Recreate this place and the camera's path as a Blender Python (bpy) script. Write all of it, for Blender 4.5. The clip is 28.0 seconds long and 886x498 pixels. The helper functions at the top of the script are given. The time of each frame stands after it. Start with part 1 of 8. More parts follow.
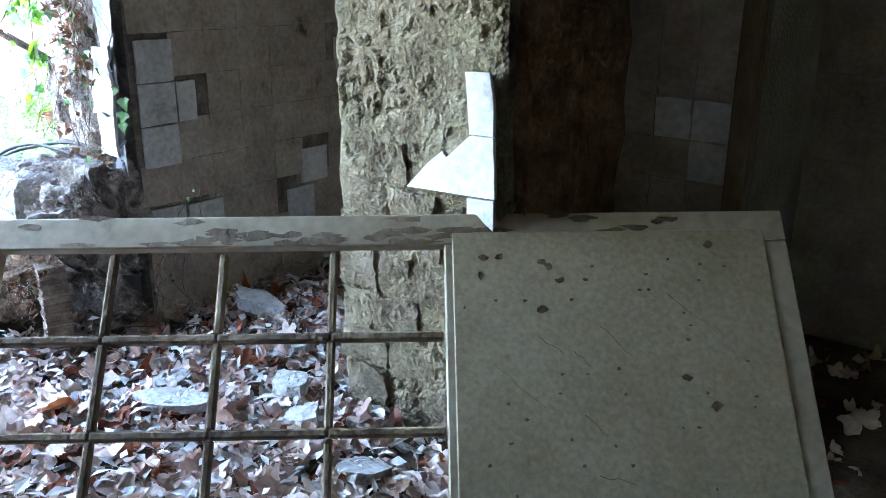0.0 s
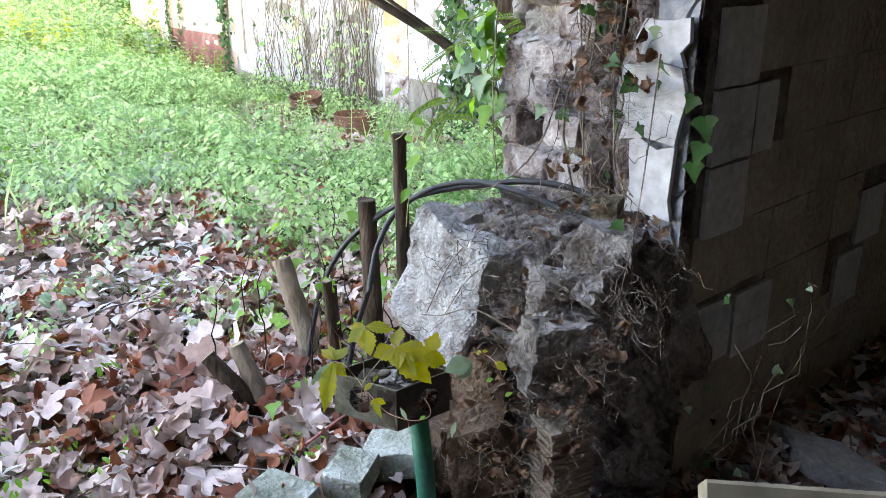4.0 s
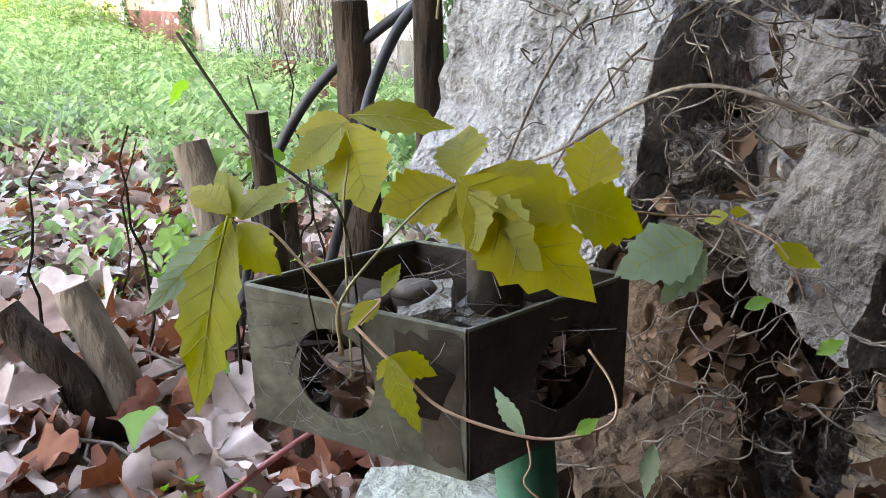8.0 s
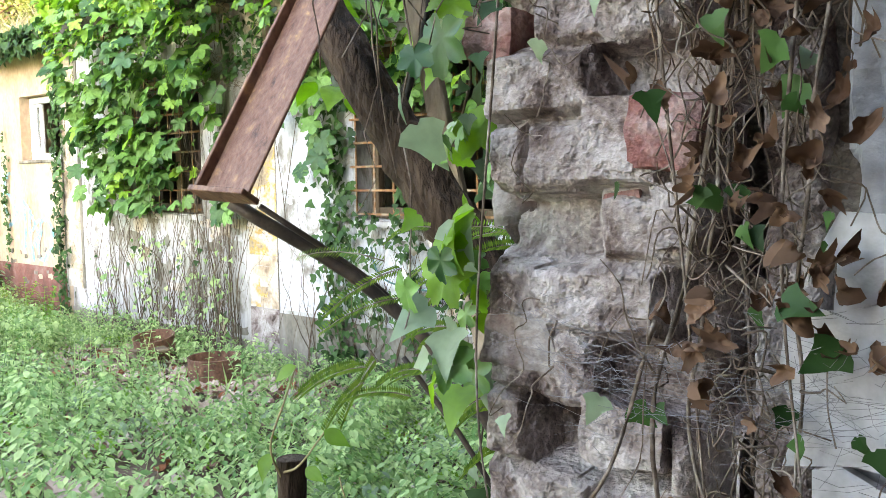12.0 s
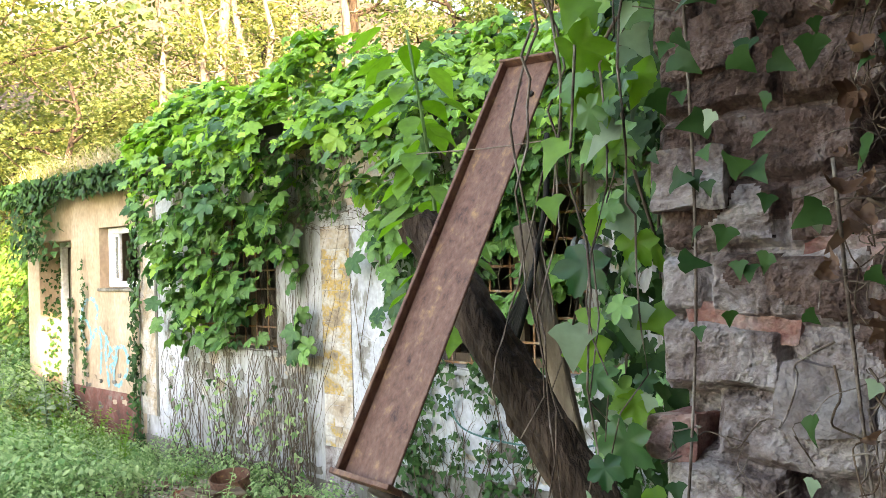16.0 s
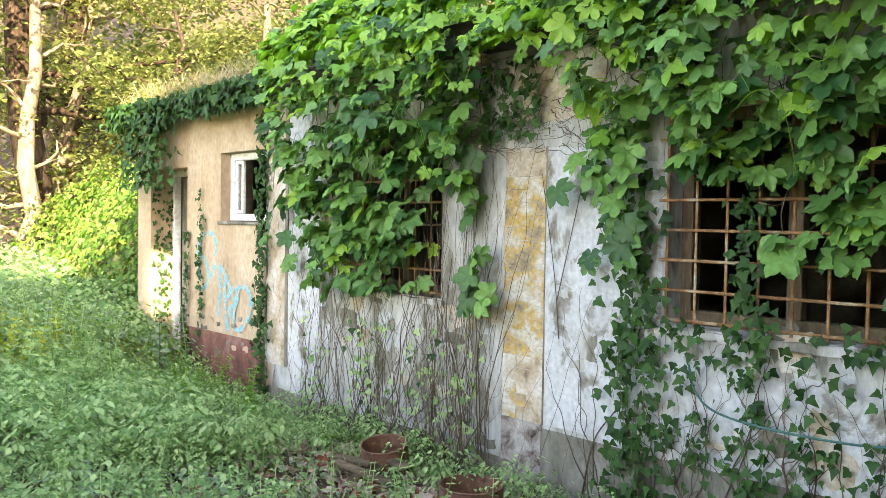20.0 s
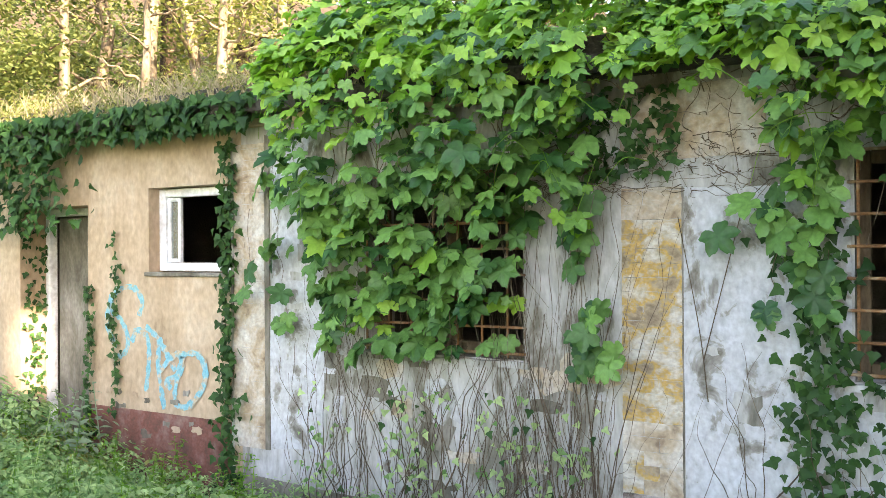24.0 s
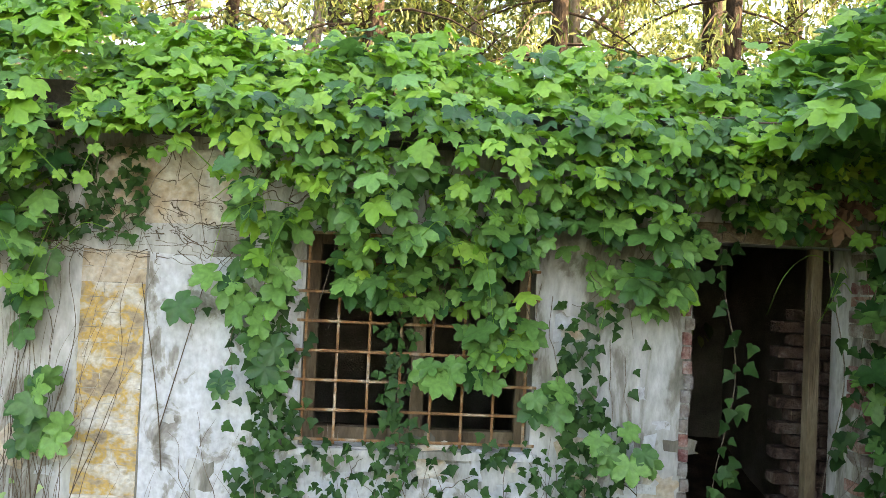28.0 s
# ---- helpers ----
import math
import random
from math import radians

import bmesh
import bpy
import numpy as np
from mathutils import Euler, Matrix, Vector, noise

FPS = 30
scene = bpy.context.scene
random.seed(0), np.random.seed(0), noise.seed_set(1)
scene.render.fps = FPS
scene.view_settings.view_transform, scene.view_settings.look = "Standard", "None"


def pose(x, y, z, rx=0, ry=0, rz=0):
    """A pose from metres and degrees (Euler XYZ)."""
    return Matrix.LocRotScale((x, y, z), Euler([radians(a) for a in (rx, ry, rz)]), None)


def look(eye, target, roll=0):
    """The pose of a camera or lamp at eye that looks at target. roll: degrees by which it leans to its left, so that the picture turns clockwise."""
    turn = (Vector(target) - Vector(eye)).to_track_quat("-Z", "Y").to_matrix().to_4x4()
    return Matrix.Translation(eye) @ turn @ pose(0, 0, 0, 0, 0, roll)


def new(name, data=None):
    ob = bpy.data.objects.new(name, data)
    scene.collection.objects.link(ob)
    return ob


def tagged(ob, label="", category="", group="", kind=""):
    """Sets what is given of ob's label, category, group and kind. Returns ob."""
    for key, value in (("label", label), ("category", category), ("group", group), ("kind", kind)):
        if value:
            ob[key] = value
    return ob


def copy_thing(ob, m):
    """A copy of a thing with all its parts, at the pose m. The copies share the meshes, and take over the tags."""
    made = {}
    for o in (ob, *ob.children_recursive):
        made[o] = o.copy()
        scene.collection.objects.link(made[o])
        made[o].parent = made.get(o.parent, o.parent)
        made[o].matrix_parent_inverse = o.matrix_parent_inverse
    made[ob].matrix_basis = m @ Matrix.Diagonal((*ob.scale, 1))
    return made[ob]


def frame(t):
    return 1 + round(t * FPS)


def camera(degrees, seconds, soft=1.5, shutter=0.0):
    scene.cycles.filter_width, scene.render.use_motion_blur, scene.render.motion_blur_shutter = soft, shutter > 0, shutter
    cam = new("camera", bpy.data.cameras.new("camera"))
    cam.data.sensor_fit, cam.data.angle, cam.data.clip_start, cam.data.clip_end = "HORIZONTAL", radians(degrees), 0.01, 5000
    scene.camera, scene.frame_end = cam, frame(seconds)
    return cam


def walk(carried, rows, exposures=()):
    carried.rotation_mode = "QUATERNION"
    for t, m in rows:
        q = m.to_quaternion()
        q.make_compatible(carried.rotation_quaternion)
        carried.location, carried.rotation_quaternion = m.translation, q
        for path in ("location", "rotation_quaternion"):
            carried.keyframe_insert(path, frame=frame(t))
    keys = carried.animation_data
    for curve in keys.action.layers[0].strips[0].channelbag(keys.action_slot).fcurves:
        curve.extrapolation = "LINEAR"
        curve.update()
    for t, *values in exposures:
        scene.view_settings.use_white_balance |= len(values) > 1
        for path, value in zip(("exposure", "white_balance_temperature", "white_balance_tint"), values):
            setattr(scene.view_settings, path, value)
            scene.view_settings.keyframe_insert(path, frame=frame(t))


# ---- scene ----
PATH = [
    (0, (7.171, -4.445, 1.625), (5.995, -2.957, 0.992), 0.4),
    (0.5, (7.071, -4.426, 1.6), (5.8, -3.039, 0.921), 0.3),
    (1, (6.903, -4.414, 1.603), (5.551, -3.111, 0.914), 0.3),
    (1.5, (6.74, -4.425, 1.6), (5.313, -3.189, 0.938), 0.6),
    (2, (6.469, -4.466, 1.605), (5.014, -3.244, 0.979), 0.4),
    (2.5, (6.221, -4.48, 1.602), (4.76, -3.258, 0.991), 0.1),
    (4.5, (4.943, -4.054, 1.414), (3.579, -2.804, 0.652), -0.9),
    (5, (4.677, -3.883, 1.273), (3.451, -2.568, 0.398), -0.1),
    (5.5, (4.537, -3.753, 1.046), (3.408, -2.406, 0.091), -1.1),
    (6, (4.506, -3.675, 0.907), (3.343, -2.249, 0.122), 0.1),
    (6.5, (4.502, -3.662, 0.895), (3.194, -2.318, 0.201), -1.8),
    (7, (4.485, -3.682, 0.895), (3.104, -2.401, 0.222), -1.6),
    (7.5, (4.475, -3.684, 0.900), (3.075, -2.415, 0.246), -1.2),
    (8, (4.478, -3.677, 0.908), (3.070, -2.404, 0.279), -1.0),
    (8.5, (4.482, -3.677, 0.935), (3.096, -2.326, 0.433), 0.4),
    (9, (4.484, -3.669, 0.974), (3.12, -2.264, 0.567), -0.3),
    (9.5, (4.487, -3.663, 0.992), (3.138, -2.213, 0.717), 0.0),
    (10, (4.485, -3.661, 1.047), (3.158, -2.186, 0.787), -0.1),
    (11, (4.469, -3.638, 1.183), (3.176, -2.126, 0.98), -0.0),
    (11.5, (4.488, -3.619, 1.299), (3.156, -2.141, 1.095), -0.8),
    (12, (4.462, -3.626, 1.394), (3.19, -2.093, 1.222), -0.7),
    (12.5, (4.457, -3.632, 1.479), (3.196, -2.084, 1.356), -0.5),
    (13, (4.459, -3.634, 1.568), (3.203, -2.08, 1.474), -0.7),
    (13.5, (4.457, -3.645, 1.637), (3.213, -2.081, 1.564), -0.6),
    (15.5, (4.548, -3.792, 1.86), (3.301, -2.229, 1.873), -1.9),
    (16, (4.35, -3.754, 1.807), (2.991, -2.288, 1.828), -1.6),
    (16.5, (4.238, -3.752, 1.768), (2.765, -2.4, 1.764), -1.2),
    (17, (4.113, -3.716, 1.731), (2.58, -2.432, 1.703), -0.6),
    (17.5, (3.983, -3.704, 1.722), (2.432, -2.443, 1.67), -0.9),
    (18, (3.843, -3.652, 1.691), (2.276, -2.411, 1.624), -0.7),
    (18.5, (3.59, -3.682, 1.674), (2.04, -2.423, 1.555), 0.2),
    (19, (3.454, -3.656, 1.751), (1.986, -2.306, 1.609), 0.7),
    (19.5, (3.28, -3.596, 1.692), (1.818, -2.238, 1.569), 0.4),
    (20, (3.025, -3.531, 1.633), (1.548, -2.184, 1.565), 0.9),
    (20.5, (2.727, -3.605, 1.598), (1.318, -2.185, 1.588), 1.2),
    (21, (2.495, -3.654, 1.573), (1.162, -2.163, 1.588), 1.3),
    (21.5, (2.229, -3.671, 1.569), (0.969, -2.118, 1.588), 1.5),
    (22, (1.978, -3.81, 1.614), (0.788, -2.202, 1.625), 1.0),
    (22.5, (1.748, -3.908, 1.54), (0.583, -2.282, 1.586), 1.9),
    (24.5, (0.915, -4.184, 1.79), (0.012, -2.4, 1.774), -0.7),
    (25, (0.921, -4.179, 1.804), (0.112, -2.35, 1.781), -0.2),
    (25.5, (0.974, -4.156, 1.837), (0.289, -2.277, 1.825), 0.0),
    (26, (1.006, -4.149, 1.838), (0.459, -2.225, 1.872), 0.4),
    (26.5, (1.017, -4.148, 1.843), (0.636, -2.186, 1.92), 1.2),
    (27, (1.082, -4.134, 1.886), (0.884, -2.146, 1.975), 1.8),
    (27.5, (1.147, -4.125, 1.966), (1.125, -2.127, 2.04), 2.4),
    (28, (1.172, -4.123, 2.011), (1.295, -2.127, 2.068), 2.7),
]
cam = camera(56.0, 28.0, 0.8)
EXPOSURES = [(0, 6.55, 7000, 12), (1.0, 6.05, 7400, 12), (2.0, 5.4, 7900, 14), (2.5, 5.2, 8100, 15), (4.5, 4.5, 9200, 22), (5.3, 4.7, 9900, 24), (6.0, 5.15, 10900, 25), (6.5, 5.2, 10800, 25), (7.0, 4.55, 10500, 25), (8.0, 4.55, 10000, 22), (9.0, 4.15, 9700, 21), (10.0, 4.2, 9500, 19), (13.5, 4.2, 9500, 18), (16.0, 3.6, 9400, 17), (17.0, 3.25, 9300, 16), (18.0, 3.2, 9200, 15), (20.0, 3.25, 9000, 15), (22.0, 3.15, 8800, 15), (25.0, 3.0, 8500, 16), (26.0, 2.98, 9000, 16), (28.0, 3.25, 9000, 15)]
walk(cam, [(t, look(eye, target, roll)) for t, eye, target, roll in PATH], EXPOSURES)

# ---- light: yard shaded by unseen walls added above the ruin, sun from behind them on the far trees and the far end of the yard ----
SUN_EL, SUN_AZ = radians(30), radians(115)      # azimuth from +y, clockwise seen from above
world = bpy.data.worlds.new("world")
scene.world = world
world.use_nodes = True
wn = world.node_tree.nodes
sky = wn.new("ShaderNodeTexSky")
sky.sky_type = "NISHITA"
sky.sun_disc = False
sky.sun_elevation, sky.sun_rotation = SUN_EL, SUN_AZ
wn["Background"].inputs["Strength"].default_value = 0.15
world.node_tree.links.new(sky.outputs["Color"], wn["Background"].inputs["Color"])
sun_data = bpy.data.lights.new("sun", "SUN")
sun_data.energy, sun_data.angle, sun_data.color = 3.2, radians(0.6), (1.0, 0.91, 0.74)
sun = new("sun", sun_data)
sun_dir = Vector((math.sin(SUN_AZ) * math.cos(SUN_EL), math.cos(SUN_AZ) * math.cos(SUN_EL), math.sin(SUN_EL)))
sun.matrix_world = look(sun_dir * 60, (0, 0, 0))


# ---- materials ----
def material(name, colors, scale=6.0, rough=0.8, bump=0.3, fine=60.0, metal=0.0, stops=None, detail=6.0, vary=0.0, stretch=(1, 1, 1), spec=0.3, distortion=0.0):
    """Noise through a ramp of base colours, with fine grain and relief."""
    m = bpy.data.materials.new(name)
    m.use_nodes = True
    n, l = m.node_tree.nodes, m.node_tree.links
    b = n["Principled BSDF"]
    geo = n.new("ShaderNodeNewGeometry")
    mp = n.new("ShaderNodeMapping")
    mp.inputs["Scale"].default_value = stretch
    l.new(geo.outputs["Position"], mp.inputs["Vector"])
    big = n.new("ShaderNodeTexNoise")
    big.inputs["Scale"].default_value, big.inputs["Detail"].default_value = scale, detail
    big.inputs["Roughness"].default_value, big.inputs["Distortion"].default_value = 0.62, distortion
    l.new(mp.outputs["Vector"], big.inputs["Vector"])
    ramp = n.new("ShaderNodeValToRGB")
    cr = ramp.color_ramp
    stops = stops or [0.3 + 0.4 * i / max(1, len(colors) - 1) for i in range(len(colors))]
    while len(cr.elements) < len(colors):
        cr.elements.new(0.5)
    for e, c, s in zip(cr.elements, colors, stops):
        e.position, e.color = s, (*c, 1)
    l.new(big.outputs["Fac"], ramp.inputs["Fac"])
    grain = n.new("ShaderNodeTexNoise")
    grain.inputs["Scale"].default_value, grain.inputs["Detail"].default_value = fine, 4
    l.new(mp.outputs["Vector"], grain.inputs["Vector"])
    hsv = n.new("ShaderNodeHueSaturation")
    gm = n.new("ShaderNodeMapRange")
    gm.inputs["From Min"].default_value, gm.inputs["From Max"].default_value = 0.25, 0.75
    gm.inputs["To Min"].default_value, gm.inputs["To Max"].default_value = 0.78, 1.2
    l.new(grain.outputs["Fac"], gm.inputs["Value"])
    val = gm.outputs["Result"]
    if vary:
        info = n.new("ShaderNodeObjectInfo")
        isl = n.new("ShaderNodeNewGeometry")
        add = n.new("ShaderNodeMath")
        add.operation = "ADD"
        l.new(info.outputs["Random"], add.inputs[0])
        l.new(isl.outputs["Random Per Island"], add.inputs[1])
        fr = n.new("ShaderNodeMath")
        fr.operation = "FRACT"
        l.new(add.outputs[0], fr.inputs[0])
        vr = n.new("ShaderNodeMapRange")
        vr.inputs["To Min"].default_value, vr.inputs["To Max"].default_value = 1 - vary, 1 + vary
        l.new(fr.outputs[0], vr.inputs["Value"])
        mul = n.new("ShaderNodeMath")
        mul.operation = "MULTIPLY"
        l.new(val, mul.inputs[0])
        l.new(vr.outputs["Result"], mul.inputs[1])
        val = mul.outputs[0]
        hr = n.new("ShaderNodeMapRange")
        hr.inputs["To Min"].default_value, hr.inputs["To Max"].default_value = 0.5 - vary * 0.06, 0.5 + vary * 0.06
        l.new(fr.outputs[0], hr.inputs["Value"])
        l.new(hr.outputs["Result"], hsv.inputs["Hue"])
    l.new(val, hsv.inputs["Value"])
    l.new(ramp.outputs["Color"], hsv.inputs["Color"])
    l.new(hsv.outputs["Color"], b.inputs["Base Color"])
    b.inputs["Roughness"].default_value, b.inputs["Metallic"].default_value = rough, metal
    b.inputs["Specular IOR Level"].default_value = spec
    if bump:
        mix = n.new("ShaderNodeMath")
        mix.operation = "ADD"
        l.new(big.outputs["Fac"], mix.inputs[0])
        l.new(grain.outputs["Fac"], mix.inputs[1])
        bp = n.new("ShaderNodeBump")
        bp.inputs["Strength"].default_value, bp.inputs["Distance"].default_value = bump, 0.02
        l.new(mix.outputs[0], bp.inputs["Height"])
        l.new(bp.outputs["Normal"], b.inputs["Normal"])
    return m


def leaf_material(name, a, b_, through_amount=0.35, vary=0.35, rough=0.5, spec=0.35):
    """Leaf blades: colour varies leaf by leaf, and part of the light comes through."""
    m = bpy.data.materials.new(name)
    m.use_nodes = True
    n, l = m.node_tree.nodes, m.node_tree.links
    p = n["Principled BSDF"]
    geo, info = n.new("ShaderNodeNewGeometry"), n.new("ShaderNodeObjectInfo")
    add = n.new("ShaderNodeMath")
    add.operation = "ADD"
    l.new(geo.outputs["Random Per Island"], add.inputs[0])
    l.new(info.outputs["Random"], add.inputs[1])
    fr = n.new("ShaderNodeMath")
    fr.operation = "FRACT"
    l.new(add.outputs[0], fr.inputs[0])
    mixc = n.new("ShaderNodeMix")
    mixc.data_type = "RGBA"
    mixc.inputs[6].default_value, mixc.inputs[7].default_value = (*a, 1), (*b_, 1)
    l.new(fr.outputs[0], mixc.inputs[0])
    hsv = n.new("ShaderNodeHueSaturation")
    nz = n.new("ShaderNodeTexNoise")
    nz.inputs["Scale"].default_value, nz.inputs["Detail"].default_value = 45, 3
    l.new(geo.outputs["Position"], nz.inputs["Vector"])
    mr = n.new("ShaderNodeMapRange")
    mr.inputs["To Min"].default_value, mr.inputs["To Max"].default_value = 1 - vary, 1 + vary
    l.new(nz.outputs["Fac"], mr.inputs["Value"])
    l.new(mr.outputs["Result"], hsv.inputs["Value"])
    l.new(mixc.outputs[2], hsv.inputs["Color"])
    l.new(hsv.outputs["Color"], p.inputs["Base Color"])
    p.inputs["Roughness"].default_value, p.inputs["Specular IOR Level"].default_value = rough, spec
    bp = n.new("ShaderNodeBump")
    bp.inputs["Strength"].default_value, bp.inputs["Distance"].default_value = 0.25, 0.004
    l.new(nz.outputs["Fac"], bp.inputs["Height"])
    l.new(bp.outputs["Normal"], p.inputs["Normal"])
    tr = n.new("ShaderNodeBsdfTranslucent")
    bright = n.new("ShaderNodeHueSaturation")
    bright.inputs["Value"].default_value, bright.inputs["Saturation"].default_value = 1.5, 1.1
    l.new(hsv.outputs["Color"], bright.inputs["Color"])
    l.new(bright.outputs["Color"], tr.inputs["Color"])
    ms = n.new("ShaderNodeMixShader")
    ms.inputs[0].default_value = through_amount
    l.new(p.outputs[0], ms.inputs[1])
    l.new(tr.outputs[0], ms.inputs[2])
    l.new(ms.outputs[0], n["Material Output"].inputs["Surface"])
    return m


M = {}
M["soil"] = material("soil", [(0.035, 0.024, 0.017), (0.085, 0.058, 0.040), (0.15, 0.105, 0.08)], 5, 0.95, 0.6)
M["plaster"] = material("plaster", [(0.115, 0.105, 0.085), (0.24, 0.23, 0.205), (0.37, 0.365, 0.355), (0.53, 0.535, 0.56)], 4.4, 0.92, 0.55, 38, stops=[0.33, 0.43, 0.47, 0.66], stretch=(1, 1, 0.36), distortion=0.5, detail=10)
M["limewash"] = material("limewash", [(0.16, 0.145, 0.125), (0.31, 0.30, 0.285), (0.45, 0.46, 0.49), (0.53, 0.55, 0.60)], 5.5, 0.9, 0.6, 34, stops=[0.34, 0.425, 0.455, 0.66], stretch=(1, 1, 0.75), distortion=0.5, detail=10)
M["chip"] = material("plaster_chip", [(0.16, 0.15, 0.13), (0.32, 0.315, 0.305), (0.44, 0.44, 0.45)], 9, 0.92, 0.7, 60)
M["orange"] = material("orange_plaster", [(0.23, 0.165, 0.115), (0.385, 0.285, 0.20), (0.45, 0.345, 0.255), (0.51, 0.43, 0.35)], 2.6, 0.92, 0.2, 30, stops=[0.28, 0.40, 0.56, 0.72], stretch=(1, 1, 0.6), distortion=0.5)
M["yellow"] = material("yellow_paint", [(0.16, 0.115, 0.085), (0.36, 0.285, 0.20), (0.50, 0.32, 0.10), (0.45, 0.38, 0.29), (0.55, 0.53, 0.50)], 5, 0.92, 0.6, 45, stops=[0.30, 0.43, 0.475, 0.515, 0.60], stretch=(1, 1, 1.2), distortion=0.3, detail=10)
M["creamcoat"] = material("cream_coat", [(0.22, 0.16, 0.12), (0.42, 0.33, 0.24), (0.50, 0.45, 0.40), (0.60, 0.59, 0.57)], 5, 0.92, 0.45, 45, stops=[0.30, 0.42, 0.54, 0.66], distortion=0.6)
M["red"] = material("red_plinth", [(0.09, 0.055, 0.045), (0.19, 0.075, 0.06), (0.26, 0.17, 0.15)], 6, 0.9, 0.3)
M["grey"] = material("bare_plaster", [(0.09, 0.08, 0.06), (0.18, 0.165, 0.14), (0.30, 0.285, 0.26)], 4, 0.95, 0.6, 50, stretch=(1, 1, 0.5), distortion=0.6)
M["dark"] = material("inner_plaster", [(0.10, 0.09, 0.07), (0.2, 0.18, 0.15), (0.3, 0.28, 0.25)], 2, 0.95, 0.4)
M["mortar"] = material("crumbled_mortar", [(0.06, 0.047, 0.038), (0.16, 0.138, 0.122), (0.31, 0.29, 0.278)], 9, 0.95, 0.8, 90, distortion=0.5)
M["rootearth"] = material("root_earth", [(0.045, 0.034, 0.028), (0.135, 0.112, 0.10), (0.26, 0.235, 0.22), (0.38, 0.36, 0.345)], 12, 0.95, 1.0, 100, stops=[0.36, 0.45, 0.55, 0.70], distortion=0.8)
M["oldtile"] = material("old_tile", [(0.12, 0.085, 0.06), (0.235, 0.185, 0.145), (0.36, 0.31, 0.265)], 10, 0.92, 0.5, 70, vary=0.15)
M["concrete"] = material("pebbled_concrete", [(0.15, 0.14, 0.13), (0.32, 0.31, 0.30), (0.46, 0.46, 0.455)], 26, 0.95, 1.0, 130, distortion=0.4)
M["brick"] = material("brick", [(0.12, 0.045, 0.04), (0.21, 0.085, 0.075), (0.30, 0.185, 0.17), (0.37, 0.325, 0.31)], 14, 0.9, 0.6, 90, vary=0.25)
M["brick_white"] = material("limed_brick", [(0.10, 0.052, 0.044), (0.19, 0.15, 0.138), (0.28, 0.258, 0.248), (0.36, 0.348, 0.345)], 9, 0.92, 0.45, 90, vary=0.2)
M["tile"] = material("white_tile", [(0.20, 0.19, 0.18), (0.40, 0.41, 0.43), (0.50, 0.515, 0.54)], 5, 0.4, 0.2, 40, stops=[0.28, 0.42, 0.62], vary=0.1, spec=0.5)
M["bed"] = material("tile_bed", [(0.06, 0.048, 0.04), (0.25, 0.21, 0.178), (0.32, 0.275, 0.235), (0.39, 0.345, 0.30)], 7, 0.95, 0.4, 50, stops=[0.27, 0.35, 0.52, 0.70], vary=0.06)
M["stone"] = material("rubble_stone", [(0.045, 0.034, 0.021), (0.105, 0.085, 0.056), (0.150, 0.124, 0.086), (0.21, 0.18, 0.135)], 8, 0.95, 1.0, 75, stops=[0.30, 0.42, 0.55, 0.68], vary=0.15, distortion=0.5)
M["slab"] = material("mossy_slab", [(0.10, 0.115, 0.07), (0.27, 0.285, 0.24), (0.44, 0.455, 0.43)], 8, 0.95, 0.7, 80, vary=0.12)
M["paint"] = material("flaking_cream_paint", [(0.11, 0.070, 0.04), (0.25, 0.20, 0.135), (0.34, 0.285, 0.205)], 3.5, 0.6, 0.05, 30, stops=[0.26, 0.34, 0.6])
M["board"] = material("cream_board", [(0.13, 0.095, 0.05), (0.255, 0.205, 0.125), (0.32, 0.265, 0.175)], 5, 0.6, 0.05, 70, stops=[0.27, 0.36, 0.68])
M["oldwood"] = material("bare_wood", [(0.06, 0.04, 0.025), (0.14, 0.10, 0.065), (0.24, 0.19, 0.13)], 6, 0.85, 0.5, 60, stretch=(1, 1, 0.3))
M["bark"] = material("bark", [(0.014, 0.009, 0.006), (0.045, 0.029, 0.019), (0.105, 0.072, 0.05)], 16, 0.95, 1.0, 60, stretch=(1, 1, 0.25))
M["palebark"] = material("pale_bark", [(0.10, 0.075, 0.055), (0.20, 0.155, 0.115), (0.31, 0.25, 0.19)], 8, 0.95, 0.6, 60, stretch=(1, 1, 0.3))
M["cutwood"] = material("cut_wood", [(0.10, 0.075, 0.048), (0.19, 0.15, 0.10), (0.27, 0.22, 0.155)], 20, 0.9, 0.4, 90)
M["rust"] = material("rusty_steel", [(0.055, 0.028, 0.023), (0.158, 0.076, 0.052), (0.195, 0.104, 0.072), (0.36, 0.205, 0.095)], 34, 0.6, 0.25, 110, 0.12, stops=[0.30, 0.43, 0.57, 0.72], stretch=(1, 0.7, 0.7), distortion=0.3, detail=10)
M["rustbar"] = material("rusty_bar", [(0.10, 0.045, 0.025), (0.26, 0.13, 0.06), (0.42, 0.36, 0.28)], 9, 0.85, 0.3, 60)
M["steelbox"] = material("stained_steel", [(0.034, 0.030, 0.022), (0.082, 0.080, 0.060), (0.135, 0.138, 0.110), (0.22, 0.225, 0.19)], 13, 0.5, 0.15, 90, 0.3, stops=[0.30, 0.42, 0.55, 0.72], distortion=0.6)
M["limecoat"] = material("lime_smear", [(0.050, 0.032, 0.027), (0.175, 0.135, 0.125), (0.32, 0.280, 0.268), (0.47, 0.44, 0.43)], 9, 0.95, 0.7, 110, stops=[0.33, 0.42, 0.52, 0.68], distortion=0.8)
